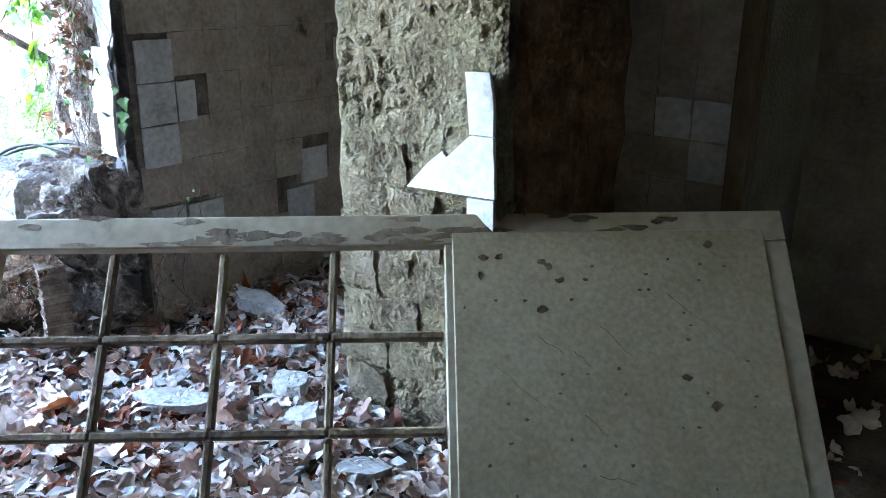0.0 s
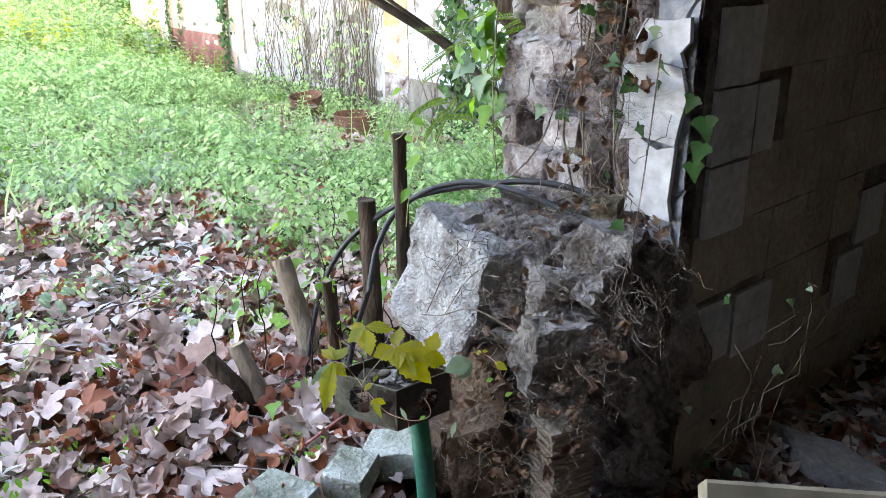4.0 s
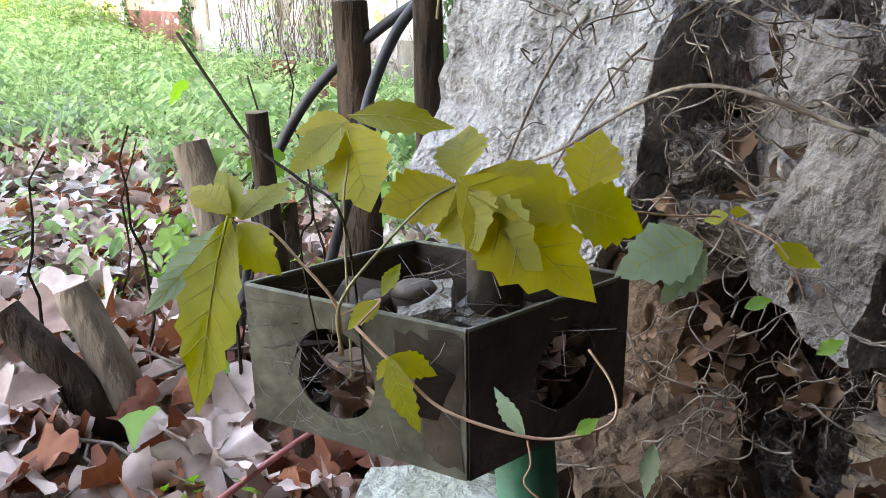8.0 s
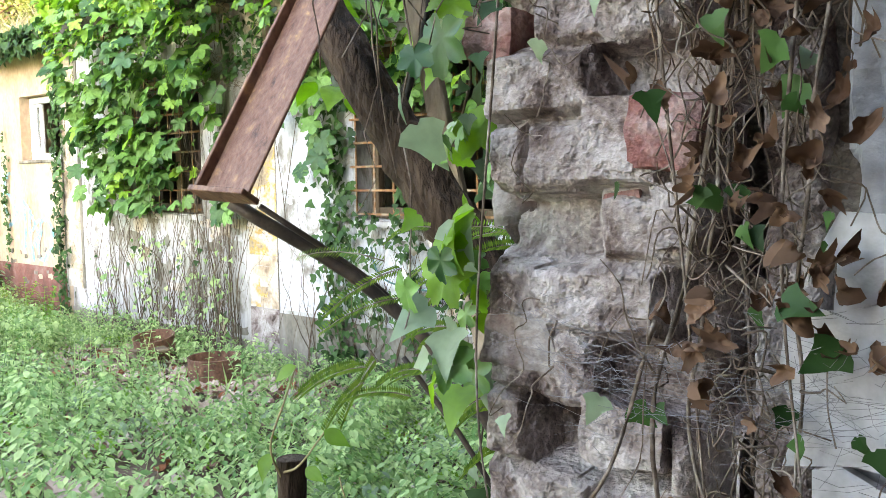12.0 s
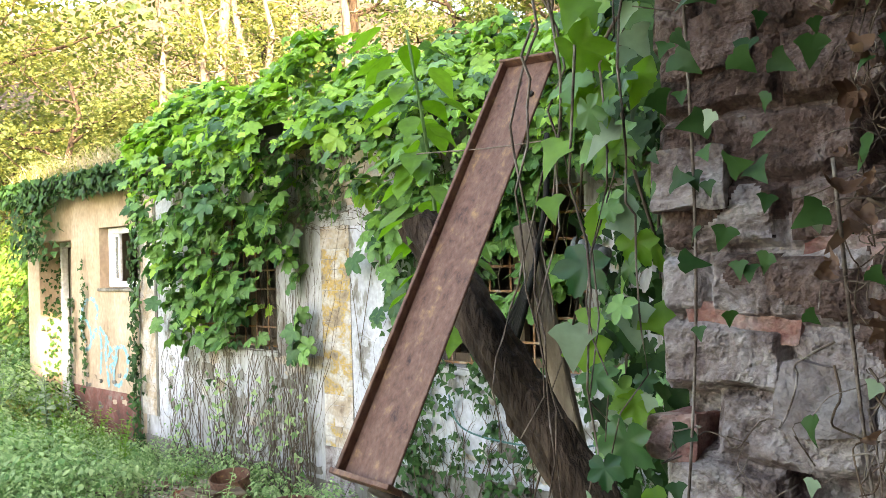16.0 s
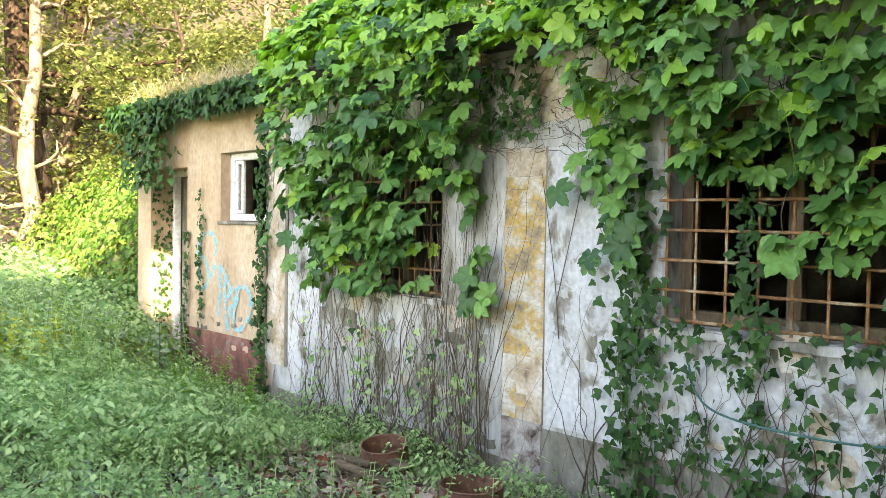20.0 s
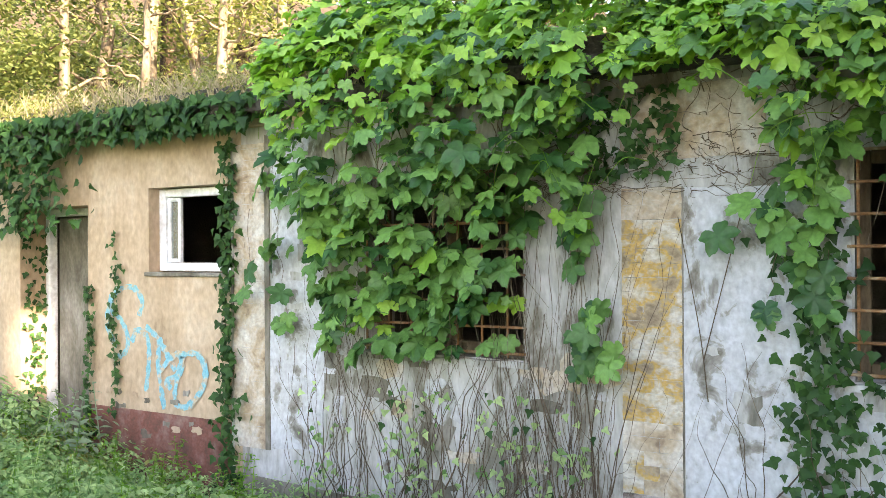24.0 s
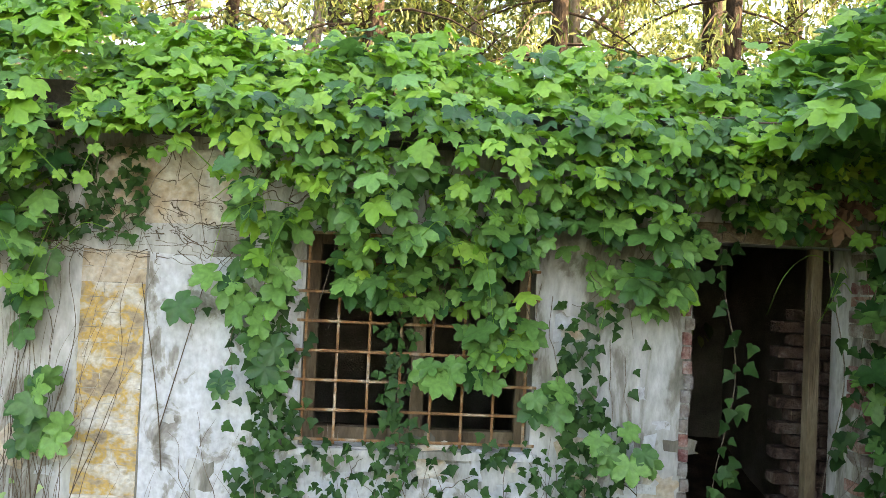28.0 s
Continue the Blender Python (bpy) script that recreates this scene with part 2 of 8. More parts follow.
# brown brick, made darker to carry shade in its colour
M["oldbrick"] = material("dim_brown_brick", [(0.028, 0.018, 0.014), (0.095, 0.058, 0.048), (0.155, 0.105, 0.09), (0.26, 0.22, 0.205)], 11, 0.95, 0.8, 100, stops=[0.34, 0.45, 0.57, 0.70], distortion=0.8)
M["skim"] = material("plaster_skim", [(0.10, 0.09, 0.085), (0.27, 0.275, 0.29), (0.37, 0.385, 0.415), (0.46, 0.48, 0.52)], 6, 0.85, 0.4, 50, stops=[0.30, 0.40, 0.55, 0.72], distortion=0.8)
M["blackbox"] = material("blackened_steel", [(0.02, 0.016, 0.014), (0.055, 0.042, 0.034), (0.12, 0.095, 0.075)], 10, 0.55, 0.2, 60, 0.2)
M["rubber"] = material("black_rubber", [(0.012, 0.013, 0.016), (0.03, 0.032, 0.038)], 12, 0.55, 0.08, 90, spec=0.4)
M["stem"] = material("brown_stem", [(0.04, 0.028, 0.018), (0.10, 0.07, 0.048), (0.17, 0.125, 0.09)], 12, 0.9, 0.4, 60, stretch=(1, 1, 0.3))
M["green"] = material("green_plastic", [(0.012, 0.10, 0.07), (0.02, 0.17, 0.115), (0.04, 0.22, 0.15)], 6, 0.5, 0.1, 60)
M["vine"] = material("dry_vine", [(0.06, 0.042, 0.03), (0.15, 0.115, 0.09), (0.33, 0.29, 0.255)], 20, 0.9, 0.3, 80)
M["redstem"] = material("red_stem", [(0.34, 0.15, 0.11), (0.50, 0.29, 0.20), (0.48, 0.36, 0.2)], 12, 0.6, 0.1, 60)
M["palestem"] = material("pale_green_stem", [(0.22, 0.16, 0.08), (0.34, 0.29, 0.14), (0.42, 0.37, 0.2)], 12, 0.6, 0.1, 60)
M["pinkstem"] = material("pink_stalk", [(0.30, 0.09, 0.09), (0.46, 0.17, 0.16)], 14, 0.6, 0.1, 60)
M["teal"] = material("teal_rubber", [(0.03, 0.10, 0.10), (0.06, 0.17, 0.16)], 10, 0.6, 0.1, 60)
M["frame"] = material("white_frame", [(0.5, 0.5, 0.52), (0.7, 0.71, 0.75), (0.78, 0.79, 0.83)], 4, 0.5, 0.05, 30)
M["spray"] = material("blue_spray_paint", [(0.13, 0.38, 0.48), (0.20, 0.41, 0.48), (0.41, 0.35, 0.27), (0.45, 0.345, 0.255)], 16, 0.9, 0.1, 60, stops=[0.36, 0.50, 0.58, 0.66])
M["black"] = material("near_black", [(0.012, 0.011, 0.01), (0.03, 0.028, 0.025)], 3, 0.95, 0.3)
M["roof"] = material("roof_felt", [(0.05, 0.045, 0.04), (0.11, 0.10, 0.09)], 5, 0.95, 0.5)
M["clay"] = material("brown_clay", [(0.040, 0.024, 0.015), (0.090, 0.054, 0.034), (0.165, 0.108, 0.074)], 9, 0.95, 0.9, 60)
M["claywall"] = material("red_clay", [(0.07, 0.036, 0.018), (0.16, 0.088, 0.048), (0.25, 0.155, 0.095)], 10, 0.95, 1.0, 60)
M["web"] = material("dusty_web", [(0.16, 0.16, 0.17), (0.24, 0.24, 0.26)], 20, 0.9, 0)
L = {}
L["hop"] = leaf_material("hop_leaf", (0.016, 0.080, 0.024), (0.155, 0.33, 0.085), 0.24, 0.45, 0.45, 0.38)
# hop leaf with the light from above put into a brighter colour
L["hoptop"] = leaf_material("skylit_hop_leaf", (0.12, 0.30, 0.04), (0.31, 0.52, 0.095), 0.36, 0.3, 0.45, 0.38)
L["ivy"] = leaf_material("ivy_leaf", (0.012, 0.044, 0.013), (0.040, 0.11, 0.028), 0.18, rough=0.5, spec=0.18)
L["vein"] = leaf_material("leaf_vein", (0.26, 0.27, 0.04), (0.40, 0.36, 0.06), 0.4, 0.15)
L["herb"] = leaf_material("herb_leaf", (0.10, 0.225, 0.075), (0.42, 0.56, 0.27), 0.45, 0.4)
L["bright"] = leaf_material("fresh_leaf", (0.09, 0.22, 0.025), (0.17, 0.34, 0.05), 0.45)
L["creeper"] = leaf_material("creeper_leaf", (0.19, 0.215, 0.018), (0.40, 0.33, 0.03), 0.55, 0.3)
L["grey"] = leaf_material("pale_leaf", (0.15, 0.235, 0.145), (0.27, 0.36, 0.23), 0.3)
L["wood"] = leaf_material("forest_leaf", (0.045, 0.075, 0.022), (0.19, 0.215, 0.07), 0.4)
L["gold"] = leaf_material("yellow_leaf", (0.12, 0.155, 0.04), (0.32, 0.32, 0.11), 0.42)
L["yellowing"] = leaf_material("yellowing_weed", (0.24, 0.30, 0.03), (0.50, 0.50, 0.07), 0.45)
L["russet"] = leaf_material("russet_leaf", (0.13, 0.035, 0.02), (0.34, 0.12, 0.06), 0.15, 0.4, 0.7, 0.3)
L["dry"] = leaf_material("dry_leaf", (0.06, 0.028, 0.016), (0.20, 0.12, 0.08), 0.12, 0.4, 0.8, 0.2)
L["litter"] = leaf_material("leaf_litter", (0.24, 0.13, 0.095), (0.68, 0.56, 0.51), 0.08, 0.45, 0.85, 0.2)
L["shred"] = leaf_material("bleached_shred", (0.30, 0.28, 0.27), (0.62, 0.60, 0.60), 0.1, 0.3, 0.9, 0.1)
L["bankleaf"] = leaf_material("bank_ivy_leaf", (0.035, 0.10, 0.015), (0.12, 0.24, 0.035), 0.35)
L["shrub"] = leaf_material("grey_shrub_leaf", (0.14, 0.15, 0.10), (0.28, 0.28, 0.20), 0.3)
# darker copy of the ivy leaf, recess shade put into the colour
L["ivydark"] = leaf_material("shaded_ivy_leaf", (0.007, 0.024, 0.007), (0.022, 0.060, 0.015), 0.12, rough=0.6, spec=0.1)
L["needle"] = leaf_material("needle_spray", (0.035, 0.085, 0.012), (0.11, 0.18, 0.025), 0.3, 0.3, 0.7, 0.08)
L["straw"] = leaf_material("dry_grass", (0.26, 0.22, 0.13), (0.50, 0.43, 0.30), 0.4)


# ---- mesh helpers ----


def mesh_of(name, verts, faces, mat, smooth=False):
    me = bpy.data.meshes.new(name)
    me.from_pydata([tuple(v) for v in verts], [], [tuple(f) for f in faces])
    for m in (mat if isinstance(mat, (list, tuple)) else [mat]):
        me.materials.append(m)
    if smooth:
        me.polygons.foreach_set("use_smooth", [True] * len(me.polygons))
    me.update()
    return me


def part(name, data, parent=None, label="", kind="", m=None):
    """Links a mesh as one object under a thing or a part."""
    ob = new(name, data)
    if parent is not None:
        ob.parent = parent
    if m is not None:
        ob.matrix_basis = m
    return tagged(ob, label, "", "", kind)


def thing(name, label, category, m=None, data=None, group="", kind=""):
    ob = new(name, data)
    if m is not None:
        ob.matrix_basis = m
    return tagged(ob, label, category, group, kind)


def structure(name, data, label="", m=None):
    return thing(name, label or name.replace("_", " "), name.split("_")[0], m, data, "", "structure")


def join(pieces):
    """One (verts, faces) out of many."""
    vs, fs, k = [], [], 0
    for v, f in pieces:
        vs.extend(v)
        fs.extend([tuple(i + k for i in q) for q in f])
        k += len(v)
    return vs, fs


def box(x0, y0, z0, x1, y1, z1, bevel=0.0):
    """A box; with bevel its edges are cut."""
    if not bevel:
        v = [(x, y, z) for z in (z0, z1) for y in (y0, y1) for x in (x0, x1)]
        return v, [(0, 2, 3, 1), (4, 5, 7, 6), (0, 1, 5, 4), (2, 6, 7, 3), (0, 4, 6, 2), (1, 3, 7, 5)]
    b = bevel
    v = []
    idx = {}
    for sx in (0, 1):
        for sy in (0, 1):
            for sz in (0, 1):
                X, Y, Z = (x0, x1)[sx], (y0, y1)[sy], (z0, z1)[sz]
                ix, iy, iz = X + (b if sx == 0 else -b), Y + (b if sy == 0 else -b), Z + (b if sz == 0 else -b)
                for a, p in enumerate(((X, iy, iz), (ix, Y, iz), (ix, iy, Z))):
                    idx[sx, sy, sz, a] = len(v)
                    v.append(p)
    g = lambda x, y, z, a: idx[x, y, z, a]
    f = []
    for s in (0, 1):
        for a in range(3):
            o = [(0, 0), (1, 0), (1, 1), (0, 1)]
            q = []
            for p, r in o:
                c = [p, r]
                c.insert(a, s)
                q.append(g(*c, a))
            f.append(q if (s == 1) == (a != 1) else q[::-1])
    for a in range(3):
        for p in (0, 1):
            for r in (0, 1):
                q = []
                for s in (0, 1):
                    c = [p, r]
                    c.insert(a, s)
                    o1, o2 = [k for k in range(3) if k != a]
                    q.append((g(*c, o1), g(*c, o2)))
                f.append((q[0][0], q[1][0], q[1][1], q[0][1]))
    for x in (0, 1):
        for y in (0, 1):
            for z in (0, 1):
                f.append((g(x, y, z, 0), g(x, y, z, 1), g(x, y, z, 2)))
    return v, f


def rough_box(x0, y0, z0, x1, y1, z1, seed, amount=0.02, cuts=2):
    """A worn block: a cut box whose points are pushed about."""
    bm = bmesh.new()
    bmesh.ops.create_cube(bm, size=1)
    bmesh.ops.subdivide_edges(bm, edges=bm.edges[:], cuts=cuts, use_grid_fill=True)
    r = random.Random(seed)
    o = Vector((r.uniform(0, 50), r.uniform(0, 50), r.uniform(0, 50)))
    size = Vector((x1 - x0, y1 - y0, z1 - z0))
    mid = Vector((x0 + x1, y0 + y1, z0 + z1)) / 2
    for v in bm.verts:
        c = v.co * 2
        corner = sum(abs(abs(k) - 1) < 1e-4 for k in c)
        pull = {0: 1, 1: 1, 2: 0.985, 3: 0.95}[corner]
        p = Vector([c[i] * size[i] / 2 * pull for i in range(3)])
        p += noise.noise_vector((p + mid) * 9 + o) * amount + noise.noise_vector((p + mid) * 34 + o) * amount * 0.35
        v.co = p + mid
    vs = [tuple(v.co) for v in bm.verts]
    fs = [tuple(v.index for v in f.verts) for f in bm.faces]
    bm.free()
    return vs, fs


def tube(points, radius, sides=6, taper=None, cap=True):
    """A round rod along points; radius may run from radius to taper."""
    pts = [Vector(p) for p in points]
    n = len(pts)
    v, f = [], []
    up = Vector((0.13, 0.21, 0.97)).normalized()
    for i, p in enumerate(pts):
        d = (pts[min(i + 1, n - 1)] - pts[max(i - 1, 0)])
        d = d.normalized() if d.length > 1e-9 else Vector((0, 0, 1))
        s = d.cross(up)
        if s.length < 0.05:
            s = d.cross(Vector((1, 0, 0)))
        s.normalize()
        t = d.cross(s)
        r = radius if taper is None else radius + (taper - radius) * i / max(1, n - 1)
        for k in range(sides):
            a = 2 * math.pi * k / sides
            v.append(tuple(p + (s * math.cos(a) + t * math.sin(a)) * r))
    for i in range(n - 1):
        for k in range(sides):
            a, b = i * sides + k, i * sides + (k + 1) % sides
            f.append((a, b, b + sides, a + sides))
    if cap:
        f.append(tuple(range(sides))[::-1])
        f.append(tuple(range((n - 1) * sides, n * sides)))
    return v, f


def curve_points(ctrl, steps=8):
    """Catmull-Rom through the given points."""
    c = [Vector(p) for p in ctrl]
    c = [c[0] * 2 - c[1]] + c + [c[-1] * 2 - c[-2]]
    out = []
    for i in range(1, len(c) - 2):
        for k in range(steps):
            t = k / steps
            a, b, d, e = c[i - 1], c[i], c[i + 1], c[i + 2]
            out.append(0.5 * ((2 * b) + (d - a) * t + (2 * a - 5 * b + 4 * d - e) * t * t + (3 * b - a - 3 * d + e) * t ** 3))
    out.append(c[-2])
    return out


def wander(start, end, wobble, steps, r, sag=0.0):
    """A crooked line from start to end."""
    a, b = Vector(start), Vector(end)
    out = []
    off = Vector((0, 0, 0))
    for i in range(steps + 1):
        t = i / steps
        if 0 < i < steps:
            off = off * 0.75 + Vector((r.gauss(0, 1), r.gauss(0, 1), r.gauss(0, 1))) * wobble
        k = math.sin(math.pi * t)
        out.append(a.lerp(b, t) + off * (k if i == steps else 1) - Vector((0, 0, sag * k)))
    return out


# Leaf outlines: (angle from the tip, radius) for one half, in leaf lengths.
def leaf_shape(kind):
    """Half-outline of a leaf lying in xy, its stem at the origin, its tip at +y: a list of (x, y)."""
    if kind == "ovate":
        return [(0.07, 0.03), (0.20, 0.16), (0.29, 0.34), (0.28, 0.50), (0.19, 0.72), (0.08, 0.90), (0.0, 1.08)]
    if kind == "ivy":
        return [(0.12, -0.08), (0.34, 0.0), (0.50, 0.16), (0.34, 0.30), (0.26, 0.42), (0.16, 0.66), (0.0, 0.95)]
    if kind == "creeper":
        return [(0.05, 0.05), (0.13, 0.16), (0.20, 0.30), (0.25, 0.36), (0.235, 0.42), (0.285, 0.50), (0.24, 0.57), (0.27, 0.66), (0.195, 0.72), (0.205, 0.81), (0.12, 0.86), (0.11, 0.94), (0.0, 1.12)]
    if kind == "oval":
        return [(0.10, 0.06), (0.22, 0.28), (0.25, 0.5), (0.17, 0.78), (0.0, 1.0)]
    if kind == "small":
        return [(0.25, 0.25), (0.27, 0.6), (0.0, 1.0)]
    return [(0.3, 0.45), (0.0, 1.0)]


LOBED = [(0, 0.76), (7, 0.68), (13, 0.69), (19, 0.58), (25, 0.56), (31, 0.46), (38, 0.54), (45, 0.65), (52, 0.66), (60, 0.74), (68, 0.66), (76, 0.64), (84, 0.54), (92, 0.46), (101, 0.52), (111, 0.58), (121, 0.62), (132, 0.54), (146, 0.50), (160, 0.44), (172, 0.30)]


def lobed_leaf(size=1.0, fold=0.18, droop=0.25, curl=0.0, seed=0):
    """A broad five-lobed, toothed leaf creased along the vein of each lobe; stem at the origin, tip at +y."""
    r = random.Random(seed + 50)
    cy = 0.24
    deep, asym = r.uniform(0.88, 1.08), r.uniform(-0.06, 0.06)
    outline = [(a, q) for a, q in LOBED] + [(180, 0.14)] + [(-a, q) for a, q in LOBED[:0:-1]]
    v = [(0.0, cy, 0.05)]
    for a, q in outline:
        q *= 1 + r.uniform(-0.05, 0.05) + asym * math.sin(math.radians(a))
        if q < 0.5:
            q *= deep
        ang = math.radians(a)
        x, y = math.sin(ang) * q, cy + math.cos(ang) * q
        rib = min(abs(abs(a) - b) for b in (0, 60, 122))
        z = 0.10 * min(1, rib / 30) + abs(x) * fold - droop * (q * 1.1) ** 2 * 0.6 + curl * 0.10 * math.sin(4 * y + 3 * x + seed)
        v.append((x, y, z))
    n = len(outline)
    v = [(x * size, y * size, z * size) for x, y, z in v]
    return v, [(0, 1 + (k + 1) % n, 1 + k) for k in range(n)]


def leaf(kind, size=1.0, fold=0.18, droop=0.25, curl=0.0, seed=0):
    """A leaf with a folded midrib and a drooping tip: a fan on either side of the midrib."""
    if kind == "hop":
        return lobed_leaf(size, fold, droop, curl, seed)
    half = leaf_shape(kind)
    r = random.Random(seed)

    def bend(x, y):
        z = abs(x) * fold - droop * y * y * 0.5 + curl * math.sin(3 * y + 2 * x + seed) * 0.12 + r.uniform(-1, 1) * 0.02 * (curl > 0)
        return (x * size, y * size, z * size)

    spine = [(0, 0), (0, 0.45), (0, half[-1][1])]
    v = [bend(*p) for p in spine]
    f = []
    for side in (1, -1):
        ids = []
        for x, y in half[:-1]:
            ids.append(len(v))
            v.append(bend(side * x, y))
        low = [i for i, (x, y) in zip(ids, half) if y <= 0.45] or ids[:1]
        chain = [0] + ids + [2]
        cut = len(low)
        tri = []
        for a, b in zip(chain[:cut + 1], chain[1:cut + 1]):
            if a != 0:
                tri.append((1, a, b))
        tri.append((0, chain[1], 1))
        for a, b in zip(chain[cut:], chain[cut + 1:]):
            tri.append((1, a, b))
        f += tri if side == 1 else [t[::-1] for t in tri]
    return v, f


def dead_leaf(seed, curl=1.0, n=14, rings=(0.5, 1.0)):
    """A withered leaf: an uneven lobed blade, creased and curled, about one unit across."""
    r = random.Random(seed)
    lobes, ph = r.choice((2, 3, 5, 5)), r.uniform(0, 6.28)
    ax = r.uniform(0, 3.14)
    roll, dish = curl * r.uniform(0.8, 3.0) * r.choice((1, 1, -1)), curl * r.uniform(-0.9, 0.9)
    narrow, rim = r.uniform(0.5, 0.95), curl * r.uniform(0, 4.5)
    o = Vector((seed * 3.7, seed * 1.3, 0))
    v, f = [(0.0, 0.0, 0.0)], []
    for ring in rings:
        for k in range(n):
            a = 6.2832 * k / n
            rad = 0.5 * ring * (0.80 + 0.20 * math.cos(lobes * a + ph)) * r.uniform(0.91, 1.07)
            x, y = math.cos(a) * rad * narrow, math.sin(a) * rad
            v.append((x, y, 0.0))
    c, s = math.cos(ax), math.sin(ax)
    out = []
    for x, y, z in v:
        u, w = x * c + y * s, -x * s + y * c
        z = roll * u * u + dish * w * w + 0.17 * noise.noise(Vector((x * 6, y * 6, 0)) + o) + 0.06 * noise.noise(Vector((x * 15, y * 15, 3)) + o) + abs(w) * 0.15 + rim * (x * x + y * y) ** 2
        u *= 1 - 0.35 * min(1, abs(roll) * abs(u))
        out.append((u * c - w * s, u * s + w * c, z))
    for k in range(n):
        q = (k + 1) % n
        f.append((0, 1 + k, 1 + q))
        for g in range(len(rings) - 1):
            f.append((1 + g * n + k, 1 + (g + 1) * n + k, 1 + (g + 1) * n + q, 1 + g * n + q))
    return out, f


def scatter(shapes, mats):
    """Copies of leaf shapes under many 3x4 poses, joined. mats: list of (shape index, 4x4)."""
    vs, fs, k = [], [], 0
    arrays = [np.array(s[0]) for s in shapes]
    for i, m in mats:
        a = arrays[i]
        m = np.array(m)
        vs.append(a @ m[:3, :3].T + m[:3, 3])
        fs.extend([tuple(j + k for j in q) for q in shapes[i][1]])
        k += len(a)
    return (np.concatenate(vs) if vs else np.zeros((0, 3))), fs


def face_pose(p, normal, spin, size, up=None):
    """A pose with z along normal and y (the leaf's tip) turned by spin from straight down."""
    n = Vector(normal).normalized()
    down = Vector(up or (0, 0, -1))
    y = down - n * down.dot(n)
    if y.length < 0.05:
        y = Vector((1, 0, 0)) - n * n.x
    y.normalize()
    x = y.cross(n)
    c, s = math.cos(spin), math.sin(spin)
    y2, x2 = y * c + x * s, x * c - y * s
    m = Matrix.Identity(4)
    for i in range(3):
        m[i][0], m[i][1], m[i][2], m[i][3] = x2[i] * size, y2[i] * size, n[i] * size, p[i]
    return m


def smoothstep(a, b, x):
    t = min(1, max(0, (x - a) / (b - a)))
    return t * t * (3 - 2 * t)


# ---- the lie of the land ----


def ground_z(x, y):
    z = 0.04 + 0.105 * max(0, -y) if y > -4 else 0.46 + 0.01 * (-y - 4)
    z += 0.18 * smoothstep(-2.5, -7, x)
    z += 0.035 * noise.noise(Vector((x * 0.9, y * 0.9, 0))) + 0.012 * noise.noise(Vector((x * 4, y * 4, 5)))
    if y > 3.0:
        z += 0.36 * (y - 3.0) if y < 30 else 9.7 + 0.1 * (y - 30)
    if x < -12:
        z += 0.35 * (-12 - x) * smoothstep(-3, 6, y) if x > -50 else 13 * smoothstep(-3, 6, y)
    return z


def floor_z(x, y):
    z = 0.25 + 0.03 * noise.noise(Vector((x * 2.2, y * 2.2, 3))) + 0.012 * noise.noise(Vector((x * 8, y * 8, 1)))
    d = math.hypot(x - 4.50, y + 3.66)
    return z + 0.05 * (1 - smoothstep(4.2, 4.6, x)) - 0.265 * (1 - smoothstep(0.12, 0.30, d))


def grid_mesh(xs, ys, zf):
    v = [(x, y, zf(x, y)) for y in ys for x in xs]
    n = len(xs)
    f = [(j * n + i, j * n + i + 1, (j + 1) * n + i + 1, (j + 1) * n + i) for j in range(len(ys) - 1) for i in range(n - 1)]
    return v, f


def spaced(*stops):
    out = []
    for (a, s), (b, _) in zip(stops, stops[1:]):
        k = max(1, round((b - a) / s))
        out += [a + (b - a) * i / k for i in range(k)]
    return out + [stops[-1][0]]


gx = spaced((-400, 60), (-100, 12), (-30, 2), (-8, 0.25), (6, 0.5), (10, 4), (40, 25), (400, 1))
gy = spaced((-400, 60), (-60, 10), (-20, 1.5), (-6, 0.2), (0.2, 0.8), (6, 2), (40, 10), (100, 60), (400, 1))


def ground_under(x, y):
    """The yard's ground; under the room it lies below the floor."""
    z = ground_z(x, y)
    inside = smoothstep(4.05, 4.2, x) * (1 - smoothstep(9.0, 9.3, x)) * smoothstep(-7.2, -7.0, y) * (1 - smoothstep(-1.3, -1.1, y))
    return z * (1 - inside) + (-0.25) * inside


v, f = grid_mesh(gx, gy, ground_under)
ground = structure("ground", mesh_of("ground", v, f, M["soil"], True), "earth yard under leaf litter and weeds")

# ---- long outbuilding: wall along y = 0, facing -y ----
WIN = [(-3.79, -2.98, 1.60, 2.20), (-1.90, -0.86, 1.14, 2.19), (0.76, 1.90, 1.14, 2.19)]
DOORS = [(-5.28, -4.45, 0.2, 2.1), (2.70, 3.60, 0.0, 2.23)]
TOP, DEEP = 2.62, 0.32


